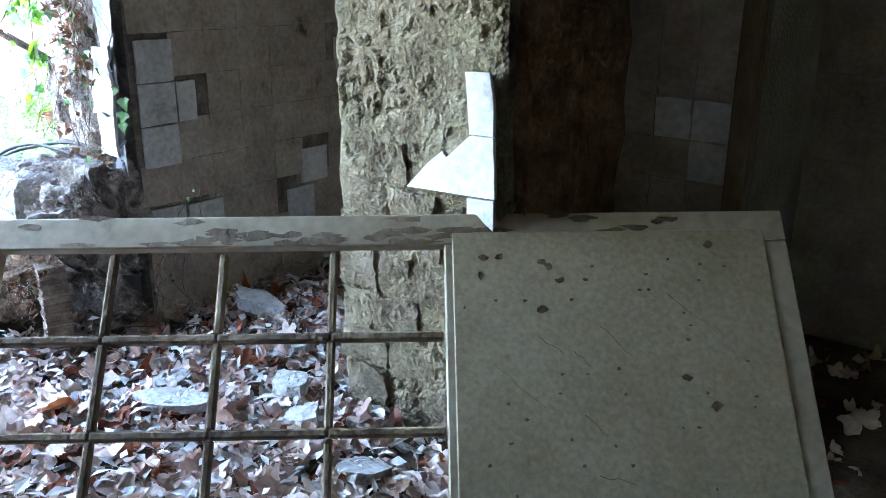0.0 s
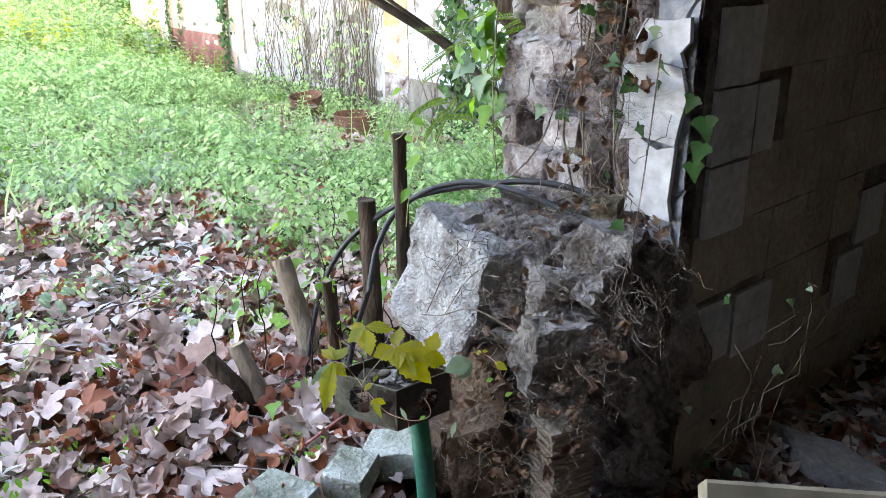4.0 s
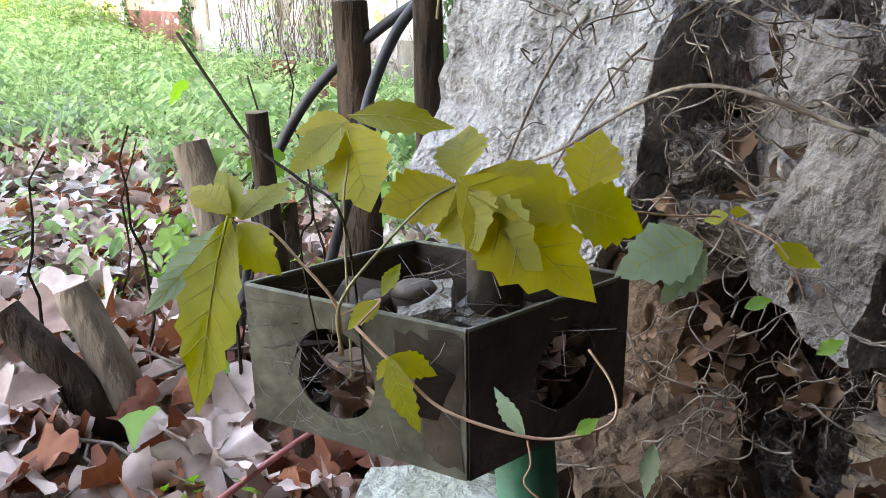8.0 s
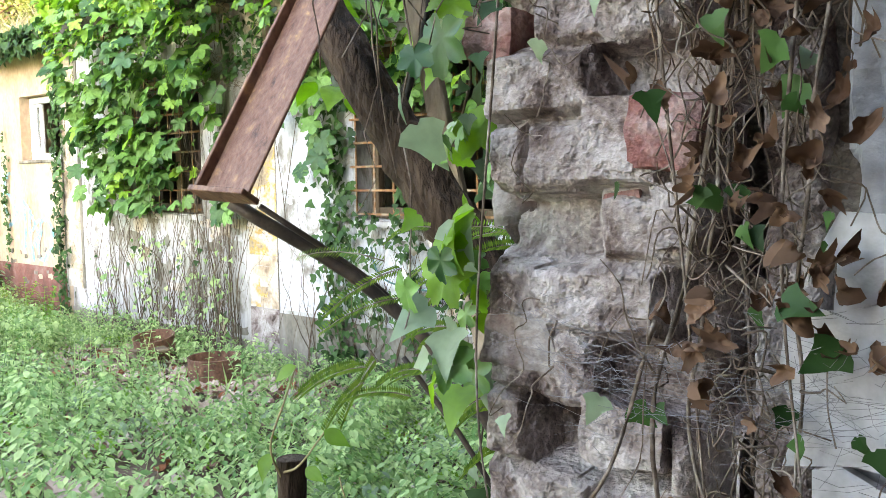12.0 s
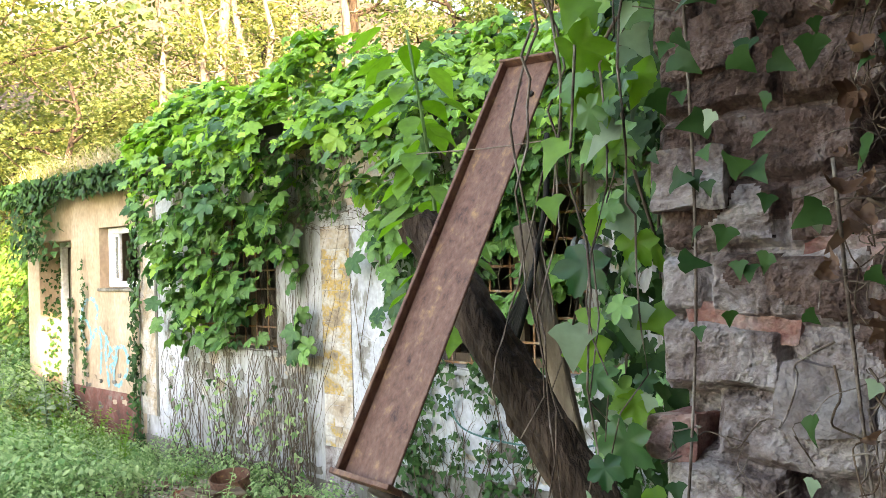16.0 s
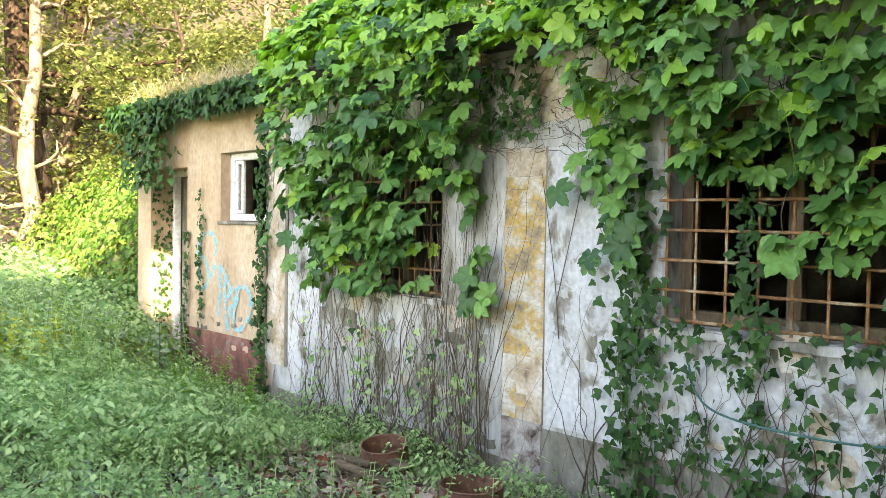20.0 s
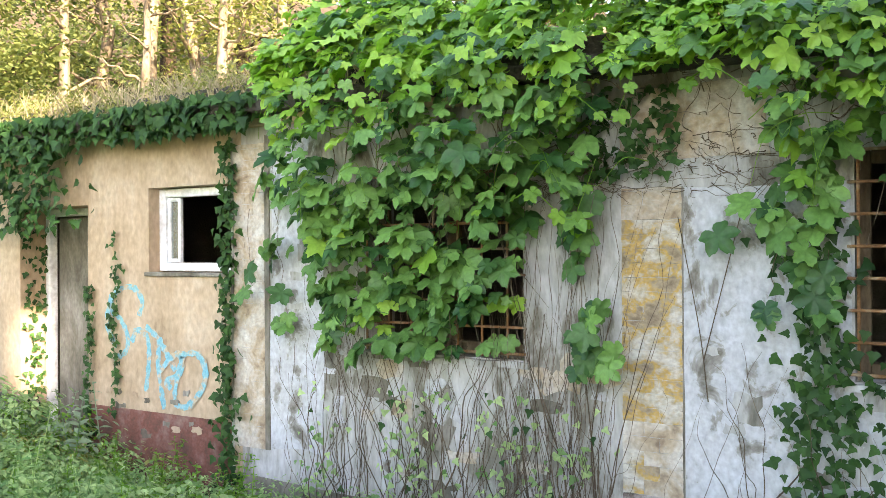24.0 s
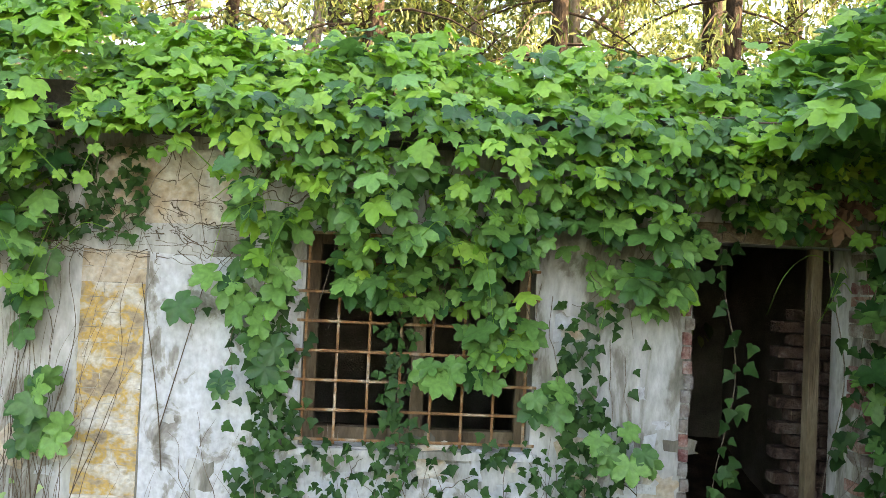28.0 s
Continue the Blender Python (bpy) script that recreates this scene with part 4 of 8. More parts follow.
for k, (c, s, a) in enumerate([((4.105, -3.66, 0.375), (0.035, 0.44, 0.085), 20), ((4.14, -4.1, 0.35), (0.04, 0.42, 0.09), -4), ((4.14, -4.6, 0.32), (0.05, 0.5, 0.13), 2), ((4.14, -5.15, 0.32), (0.05, 0.5, 0.13), 0)]):
    lump("footing_stone", "weathered footing stone under the edging slabs", "stone", M["slab"], c, s, (0, 0, a), 110 + k, 0.010, 7, "threshold footing")
for k, (c, s, a) in enumerate([((5.00, -3.10, 0.30), (0.24, 0.10, 0.030), 35), ((5.22, -2.80, 0.31), (0.17, 0.09, 0.04), -20), ((4.60, -2.42, 0.33), (0.27, 0.10, 0.05), 5), ((4.85, -3.0, 0.29), (0.12, 0.08, 0.025), 60), ((5.4, -2.9, 0.30), (0.13, 0.10, 0.03), 15), ((5.0, -2.55, 0.3), (0.15, 0.08, 0.03), -50), ((4.75, -3.35, 0.27), (0.10, 0.09, 0.025), 10), ((5.75, -3.0, 0.30), (0.14, 0.1, 0.03), 70)]):
    n = 11
    out = [(math.cos(6.2832 * i / n) * s[0] * r.uniform(0.36, 0.62), math.sin(6.2832 * i / n) * s[1] * r.uniform(0.42, 0.75)) for i in range(n)]
    v, f = prism(out, s[2], lambda u, w, d: (u + 0.012 * noise.noise(Vector((u * 30, w * 30, d * 60 + k))), w + 0.012 * noise.noise(Vector((w * 30, u * 30, d * 60))), d - s[2] / 2))
    thing("plaster_slab", "broken slab of white plaster lying among dead leaves", "rubble", pose(*c, r.uniform(-12, 12), r.uniform(-12, 12), a), mesh_of("plaster_slab", v, f, M["chip"]), "fallen plaster")

# ---- glazed door leaning on the pier, lying on its side ----
O = Vector((4.899, -3.56, 0.988))
U = Vector((0.768, 0.640, 0.012)).normalized()
W = Vector((0.408, -0.508, -0.758))
W = (W - U * W.dot(U)).normalized()
N = U.cross(W)
dm = Matrix((( U.x, W.x, N.x, O.x), (U.y, W.y, N.y, O.y), (U.z, W.z, N.z, O.z), (0, 0, 0, 1)))
door = thing("old_door", "old cream-painted part-glazed door on its side, flaking, panes gone", "door", dm)
PU, PW, D = [0.095, 0.379, 0.663, 0.947, 1.231], [0.092, 0.330, 0.568, 0.800], 0.019


def bar(name, u0, w0, u1, w1, t=D, b=0.004, mat="paint", label=""):
    part(name, mesh_of(name, *box(u0, w0, -t, u1, w1, t, b), M[mat]), door, label)


bar("rail", 0, 0, 2.135, 0.088)
bar("rail", 0, 0.804, 2.135, 0.892)
bar("stile", 0, 0.0885, 0.092, 0.8035)
bar("stile", 1.234, 0.0885, 1.300, 0.8035)
bar("stile", 2.05, 0.0885, 2.135, 0.8035)
bar("panel", 1.302, 0.09, 2.048, 0.802, 0.008, 0.002, "board", "plain cream-painted panel")
bar("panel_skin", 1.255, 0.055, 2.075, 0.86, 0.0225, 0.003, "board", "cream hardboard sheet nailed over the door panel")
for u in PU[1:4]:
    for w0, w1 in zip(PW, PW[1:]):
        bar("glazing_bar", u - 0.010, w0 + 0.010, u + 0.010, w1 - 0.010, 0.014, 0.005, "oldwood")
for w in PW[1:3]:
    for u0, u1 in zip(PU, PU[1:]):
        bar("glazing_bar", u0 + 0.001, w - 0.011, u1 - 0.001, w + 0.011, 0.016, 0.005, "oldwood")
r = random.Random(61)
for k in range(44):
    u, w = r.uniform(0.05, 1.9), r.choice((r.uniform(0.05, 0.085), r.uniform(0.0, 0.03), 0.045))
    if k < 26:
        u = r.uniform(0.42, 1.28)
        w = r.uniform(0.045, 0.082)
    n = 9
    out = [(u + math.cos(6.283 * i / n) * r.uniform(0.014, 0.06), w + math.sin(6.283 * i / n) * r.uniform(0.003, 0.014)) for i in range(n)]
    v, f = prism([(a, min(b, 0.086)) for a, b in out], 0.0012, lambda a, b, d: (a, b, -D - 0.0003 - d))
    part("bare_patch", mesh_of("bare_patch", v, f, M["oldwood"]), door, "bare wood where the paint has flaked")

for k in range(60):
    u, w = r.uniform(1.28, 2.05), r.uniform(0.08, 0.84)
    n, big = 7, (1.0 if k % 6 else 2.4)
    out = [(u + math.cos(6.283 * i / n) * r.uniform(0.002, 0.008) * big, w + math.sin(6.283 * i / n) * r.uniform(0.002, 0.006) * big) for i in range(n)]
    v, f = prism(out, 0.0006, lambda a, b, d: (a, b, -0.0227 - d))
    part("scuff", mesh_of("scuff", v, f, M["oldwood" if k % 3 else "clay"]), door, "dark scuff on the sheet")
for k in range(7):
    u, w = r.uniform(1.35, 1.95), r.uniform(0.15, 0.75)
    ln, an = r.uniform(0.05, 0.16), r.uniform(0.2, 0.9)
    pts = [(u + math.cos(an) * ln * t, w + math.sin(an) * ln * t + 0.004 * math.sin(9 * t + k), -0.0228) for t in (0, 0.25, 0.5, 0.75, 1)]
    part("scratch", mesh_of("scratch", *tube(pts, 0.0011, 4, 0.0005), M["oldwood"]), door, "thin dark scratch")

# ---- steel box on the green pipe ----
BL, BF, BR = Vector((4.074, -3.463, 0)), Vector((4.209, -3.419, 0)), Vector((4.217, -3.299, 0))
BB = BL + BR - BF
Z0, Z1 = 0.658, 0.742
steel = thing("steel_box", "open stained steel box with round holes on a green pipe", "box")


def holed_plate(a, b, z0, z1, cu, rad, thick=0.0016, n=32):
    """An upright sheet from a to b with a round hole."""
    d = (b - a)
    length = d.length
    d.normalize()
    nrm = Vector((d.y, -d.x, 0))
    mid = (z1 - z0) / 2
    outer = []
    for k in range(n):
        t = 2 * math.pi * k / n
        c, s = math.cos(t), math.sin(t)
        hu = (length - cu) if c > 0 else cu
        sc = min(hu / max(1e-6, abs(c)), mid / max(1e-6, abs(s)))
        outer.append((cu + c * sc, mid + s * sc))
    for pu, pw in ((0, 0), (length, 0), (length, 2 * mid), (0, 2 * mid)):
        j = min(range(n), key=lambda i: (outer[i][0] - pu) ** 2 + (outer[i][1] - pw) ** 2)
        outer[j] = (pu, pw)
    inner = [(cu + math.cos(2 * math.pi * k / n) * rad, mid + math.sin(2 * math.pi * k / n) * rad) for k in range(n)]
    v = []
    for off in (0, thick):
        for u, w in outer + inner:
            v.append(tuple(a + d * u + nrm * off + Vector((0, 0, z0 + w))))
    f = []
    for k in range(n):
        q = (k + 1) % n
        f.append((k, q, n + q, n + k))
        f.append((2 * n + k, 3 * n + k, 3 * n + q, 2 * n + q))
        f.append((n + k, n + q, 3 * n + q, 3 * n + k))
        f.append((k, 2 * n + k, 2 * n + q, q))
    return v, f


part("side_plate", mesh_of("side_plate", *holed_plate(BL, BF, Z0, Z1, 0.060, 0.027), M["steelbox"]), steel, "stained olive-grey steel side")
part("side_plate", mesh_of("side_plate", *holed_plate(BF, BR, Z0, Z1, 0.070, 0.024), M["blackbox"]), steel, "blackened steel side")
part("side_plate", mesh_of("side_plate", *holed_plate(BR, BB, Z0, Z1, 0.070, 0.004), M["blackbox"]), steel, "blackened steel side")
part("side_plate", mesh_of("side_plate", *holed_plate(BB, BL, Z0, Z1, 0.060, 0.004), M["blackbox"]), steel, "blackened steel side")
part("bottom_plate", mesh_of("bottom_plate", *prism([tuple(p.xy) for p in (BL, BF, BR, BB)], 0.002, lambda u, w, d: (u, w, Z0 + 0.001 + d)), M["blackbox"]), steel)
part("rim", mesh_of("rim", *join([tube([(*a.xy, Z1), (*b.xy, Z1)], 0.0016, 6) for a, b in ((BL, BF), (BF, BR), (BR, BB), (BB, BL))]), M["steelbox"]), steel, "bright worn rim")
along = (BF - BL).normalized()
face = Vector((along.y, -along.x, 0))
q = random.Random(17)
soot = []
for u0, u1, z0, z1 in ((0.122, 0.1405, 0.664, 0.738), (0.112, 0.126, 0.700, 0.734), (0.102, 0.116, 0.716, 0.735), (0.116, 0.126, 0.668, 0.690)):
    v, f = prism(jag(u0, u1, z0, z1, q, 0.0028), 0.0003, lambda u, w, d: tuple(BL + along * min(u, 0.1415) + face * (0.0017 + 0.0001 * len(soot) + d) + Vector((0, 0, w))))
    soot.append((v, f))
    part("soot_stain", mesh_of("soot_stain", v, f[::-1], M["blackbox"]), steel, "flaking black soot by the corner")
inside = BL.lerp(BR, 0.5)
for dx, dy, h, rr in ((0.012, 0.035, 0.765, 0.017), (-0.02, 0.0, 0.735, 0.015), (0.02, -0.02, 0.722, 0.014), (-0.035, -0.02, 0.73, 0.013)):
    pts = [(inside.x + dx, inside.y + dy, z) for z in (Z0 + 0.004, h - 0.006, h - 0.001, h)]
    v, f = tube(pts[:2], rr, 14, rr, False)
    v2, f2 = tube(pts[1:], rr, 14, rr * 0.5)
    thing("burnt_can", "small blackened can standing in the steel box", "can", None, mesh_of("burnt_can", *join([(v, f), (v2, f2)]), M["blackbox"], True), "burnt cans")
r = random.Random(91)
fill = thing("box_debris", "crumpled dead leaves and dust filling the steel box", "leaves")
for k in range(76):
    p = BL.lerp(BF, r.uniform(0.12, 0.88)) + (BR - BF) * r.uniform(0.08, 0.9)
    if k % 3 == 0:
        p = BL.lerp(BF, r.uniform(0.25, 0.75)) + (BR - BF) * r.uniform(0.05, 0.2)
    elif k % 3 == 1:
        p = BL.lerp(BF, r.uniform(0.80, 0.93)) + (BR - BF) * r.uniform(0.3, 0.8)
    ob = part("leaf", mesh_of("leaf", *dead_leaf(300 + k), L["dry"] if k % 3 else L["litter"], True), fill)
    ob.matrix_basis = pose(p.x, p.y, r.uniform(0.668, 0.703), r.uniform(-70, 70), r.uniform(-70, 70), r.uniform(0, 360)) @ Matrix.Scale(r.uniform(0.024, 0.042), 4)
for k in range(9):
    p = BL.lerp(BF, r.uniform(0.15, 0.85)) + (BR - BF) * r.uniform(0.12, 0.88)
    sx = r.uniform(0.014, 0.026)
    v, f = rough_box(-sx, -sx * 0.8, -sx * 0.6, sx, sx * 0.8, sx * 0.6, r.random(), 0.006, 5)
    ob = part("clod", mesh_of("clod", v, f, M["blackbox" if k % 3 else "rootearth"]), fill, "sooty lump of ash and earth")
    ob.matrix_basis = pose(p.x, p.y, r.uniform(0.69, 0.722), r.uniform(-30, 30), r.uniform(-30, 30), r.uniform(0, 360))
for k in range(46):
    a = BL.lerp(BF, r.uniform(0.1, 0.9)) + (BR - BF) * r.uniform(0.08, 0.92) + Vector((0, 0, r.uniform(0.70, 0.735)))
    an = r.uniform(0, 6.283)
    b = a + Vector((math.cos(an), math.sin(an), r.uniform(-0.2, 0.25))) * r.uniform(0.015, 0.035)
    part("twig", mesh_of("twig", *tube(wander(a, b, 0.002, 5, r), r.uniform(0.0004, 0.0011), 5, 0.0004, False), M["vine" if k % 2 else "stem"], True), fill)
webs = []
for k in range(70):
    a = BL + along * r.gauss(0.062, 0.024) + face * 0.0035 + Vector((0, 0, r.gauss(0.694, 0.020)))
    b = a + along * r.gauss(0, 0.012) + Vector((0, 0, r.gauss(0, 0.008))) + face * 0.002
    webs.append(tube([a, a.lerp(b, 0.5) - Vector((0, 0, 0.002)), b], 0.00018, 3, 0.00012, False))
for k in range(110):
    a = BL.lerp(BF, r.random()) + (BR - BF) * r.random() + Vector((0, 0, r.uniform(0.70, 0.738)))
    b = a + Vector((r.gauss(0, 0.03), r.gauss(0, 0.03), r.gauss(0, 0.012)))
    webs.append(tube([a, a.lerp(b, 0.5) - Vector((0, 0, 0.003)), b], 0.00022, 3, 0.00015, False))
thing("cobweb", "dusty grey cobweb strands inside the steel box", "cobweb", None, mesh_of("cobweb", *join(webs), M["web"]), "", "stuff")
thing("green_pipe", "green plastic pipe upright under the steel box", "pipe", None, mesh_of("green_pipe", *tube([(4.195, -3.335, 0.36), (4.190, -3.340, 0.52), (4.180, -3.347, 0.657)], 0.019, 20), M["green"], True))

# ---- posts, stumps, hoses ----
def pole(name, label, cat, pts, r0, r1, mat, seed, sides=14, cut=True, ridges=0.0):
    c = curve_points(pts, 24 if ridges else 6)
    v, f = tube(c, r0, sides, r1)
    o = Vector((seed, seed * 2, 0))
    v = [tuple(Vector(p) + noise.noise_vector(Vector(p) * 28 + o) * r0 * 0.16) for p in v]
    if ridges:
        for i, p in enumerate(v):
            axis, k = c[i // sides], i % sides
            away = Vector(p) - axis
            u = Vector((math.cos(6.2832 * k / sides) * 3.2, math.sin(6.2832 * k / sides) * 3.2, (i // sides) * 0.11 + seed))
            v[i] = tuple(axis + away * (1 + ridges * (0.5 - 2.2 * abs(noise.noise(u))) + 0.05 * noise.noise(u * 4)))
    ob = thing(name, label, cat, None, mesh_of(name, v, f[:-2], M[mat], True))
    if cut:
        pale = name != "wooden_post"
        part("cut_end", mesh_of("cut_end", v[-sides:], [tuple(range(sides))], M["cutwood"] if pale else M["bark"]), ob, "pale sawn end" if pale else "dark weathered end")
    return ob


pole("wooden_post", "short rough wooden stake in the leaf litter", "post", [(3.575, -3.000, 0.30), (3.57, -3.005, 0.6), (3.566, -3.008, 0.875)], 0.027, 0.024, "bark", 1)
pole("wooden_post", "thin tall wooden stake with fresh shoots on top", "post", [(3.735, -3.02, 0.30), (3.745, -3.03, 0.7), (3.750, -3.038, 1.083)], 0.021, 0.016, "bark", 2)
pole("wooden_post", "thin broken stake among the leaves", "post", [(3.42, -3.02, 0.34), (3.37, -3.0, 0.45), (3.341, -2.987, 0.558)], 0.018, 0.014, "bark", 3)
pole("cut_stump", "sawn-off leaning bush stem with a pale cut", "stump", [(3.42, -3.10, 0.34), (3.37, -3.12, 0.52), (3.315, -3.130, 0.672)], 0.031, 0.027, "palebark", 4)
pole("cut_stump", "sawn-off leaning bush stem with a pale cut", "stump", [(3.60, -3.36, 0.34), (3.56, -3.41, 0.46), (3.504, -3.462, 0.555)], 0.024, 0.020, "bark", 5)
pole("cut_stump", "sawn-off bush stem split at the top", "stump", [(3.61, -3.35, 0.34), (3.57, -3.37, 0.46), (3.522, -3.392, 0.57)], 0.028, 0.022, "palebark", 6)
pole("cut_stump", "thin dark sawn-off bush stem", "stump", [(3.79, -3.255, 0.36), (3.782, -3.268, 0.58), (3.774, -3.277, 0.786)], 0.013, 0.011, "bark", 7)
sprout = thing("stake_sprout", "thin fresh sprout with pale leaves on the wooden stake", "sprout")
for pts in ([(3.75, -3.05, 1.06), (3.742, -3.06, 1.10), (3.755, -3.05, 1.15), (3.765, -3.04, 1.19)], [(3.75, -3.05, 1.07), (3.79, -3.06, 1.09), (3.82, -3.05, 1.13)], [(3.77, -3.04, 0.86), (3.80, -3.05, 0.95), (3.84, -3.04, 1.03), (3.83, -3.04, 1.08)]):
    part("stem", mesh_of("stem", *tube(curve_points(pts, 5), 0.0016, 6, 0.0008), M["palestem"], True), sprout)
for k, (p, sz) in enumerate((((3.745, -3.065, 1.095), 0.03), ((3.765, -3.04, 1.19), 0.028), ((3.82, -3.05, 1.13), 0.03), ((3.84, -3.05, 1.05), 0.045), ((3.81, -3.06, 0.97), 0.04), ((3.80, -3.06, 1.09), 0.026))):
    part("leaf", mesh_of("leaf", *leaf("ovate", 1, 0.16, 0.3, 0.5, k), L["bright"], True), sprout, "", "", face_pose(p, (0.3, -0.7, 0.6), 1.2 * math.sin(k * 2.3), sz))
H1 = [(3.63, -3.16, 0.36), (3.645, -3.12, 0.55), (3.687, -3.10, 0.687), (3.66, -3.05, 0.775), (3.676, -3.0, 0.863), (3.748, -2.95, 0.928), (3.86, -2.9, 0.963), (3.967, -2.87, 0.957), (4.049, -2.84, 0.938), (4.131, -2.82, 0.91), (4.17, -2.79, 0.88)]
H2 = [(3.47, -3.17, 0.38), (3.46, -3.13, 0.52), (3.48, -3.10, 0.642), (3.519, -3.05, 0.75), (3.593, -3.0, 0.83), (3.662, -2.95, 0.884), (3.757, -2.92, 0.923), (3.861, -2.88, 0.951), (3.947, -2.84, 0.97), (4.034, -2.8, 0.972), (4.111, -2.78, 0.96), (4.22, -2.77, 0.925)]
for h in (H1, H2):
    thing("rubber_hose", "black rubber hose arching from the wall into the leaves", "hose", None, mesh_of("rubber_hose", *tube(curve_points(h, 8), 0.0072, 12), M["rubber"], True), "garden hoses")


# ---- creeper growing out of the box ----
def blade(name, kind, base, tip, wide, mat, parent, seed, toward=(0.45, -0.55, 0.6), fold=0.15, droop=0.25, curl=0.5, label=""):
    """A leaf from base to tip, its face turned towards a given side."""
    a, b = Vector(base), Vector(tip)
    y = b - a
    s = y.length
    y.normalize()
    n = Vector(toward)
    n = (n - y * n.dot(y)).normalized()
    x = y.cross(n)
    v, f = leaf(kind, 1, fold, droop, curl, seed)
    v = [tuple(a + (x * p[0] * wide + y * p[1] + n * p[2]) * s) for p in v]
    ob = part(name, mesh_of(name, v, f, mat, True), parent, label)
    if s < 0.03:
        return ob
    bend = lambda px, py: a + (x * px * wide + y * py + n * (abs(px) * fold - droop * py * py * 0.5 + curl * math.sin(3 * py + 2 * px + seed) * 0.12 + 0.022)) * s
    lines = [tube([bend(0, t) for t in (0.0, 0.25, 0.45, 0.75, 1.05)], s * 0.008, 4, s * 0.003, False)]
    for k in range(6):
        y0 = 0.10 + 0.14 * k
        reach = (0.20, 0.25, 0.25, 0.22, 0.17, 0.10)[k]
        for side in (1, -1):
            lines.append(tube([bend(side * reach * t, y0 + 0.17 * t) for t in (0.02, 0.5, 0.92)], s * 0.0045, 4, s * 0.002, False))
    part("vein_net", mesh_of("vein_net", *join(lines), L["vein"], True), ob, "pale leaf veins")
    return ob


creeper = thing("creeper_plant", "yellow-green creeper growing out of the steel box", "plant")
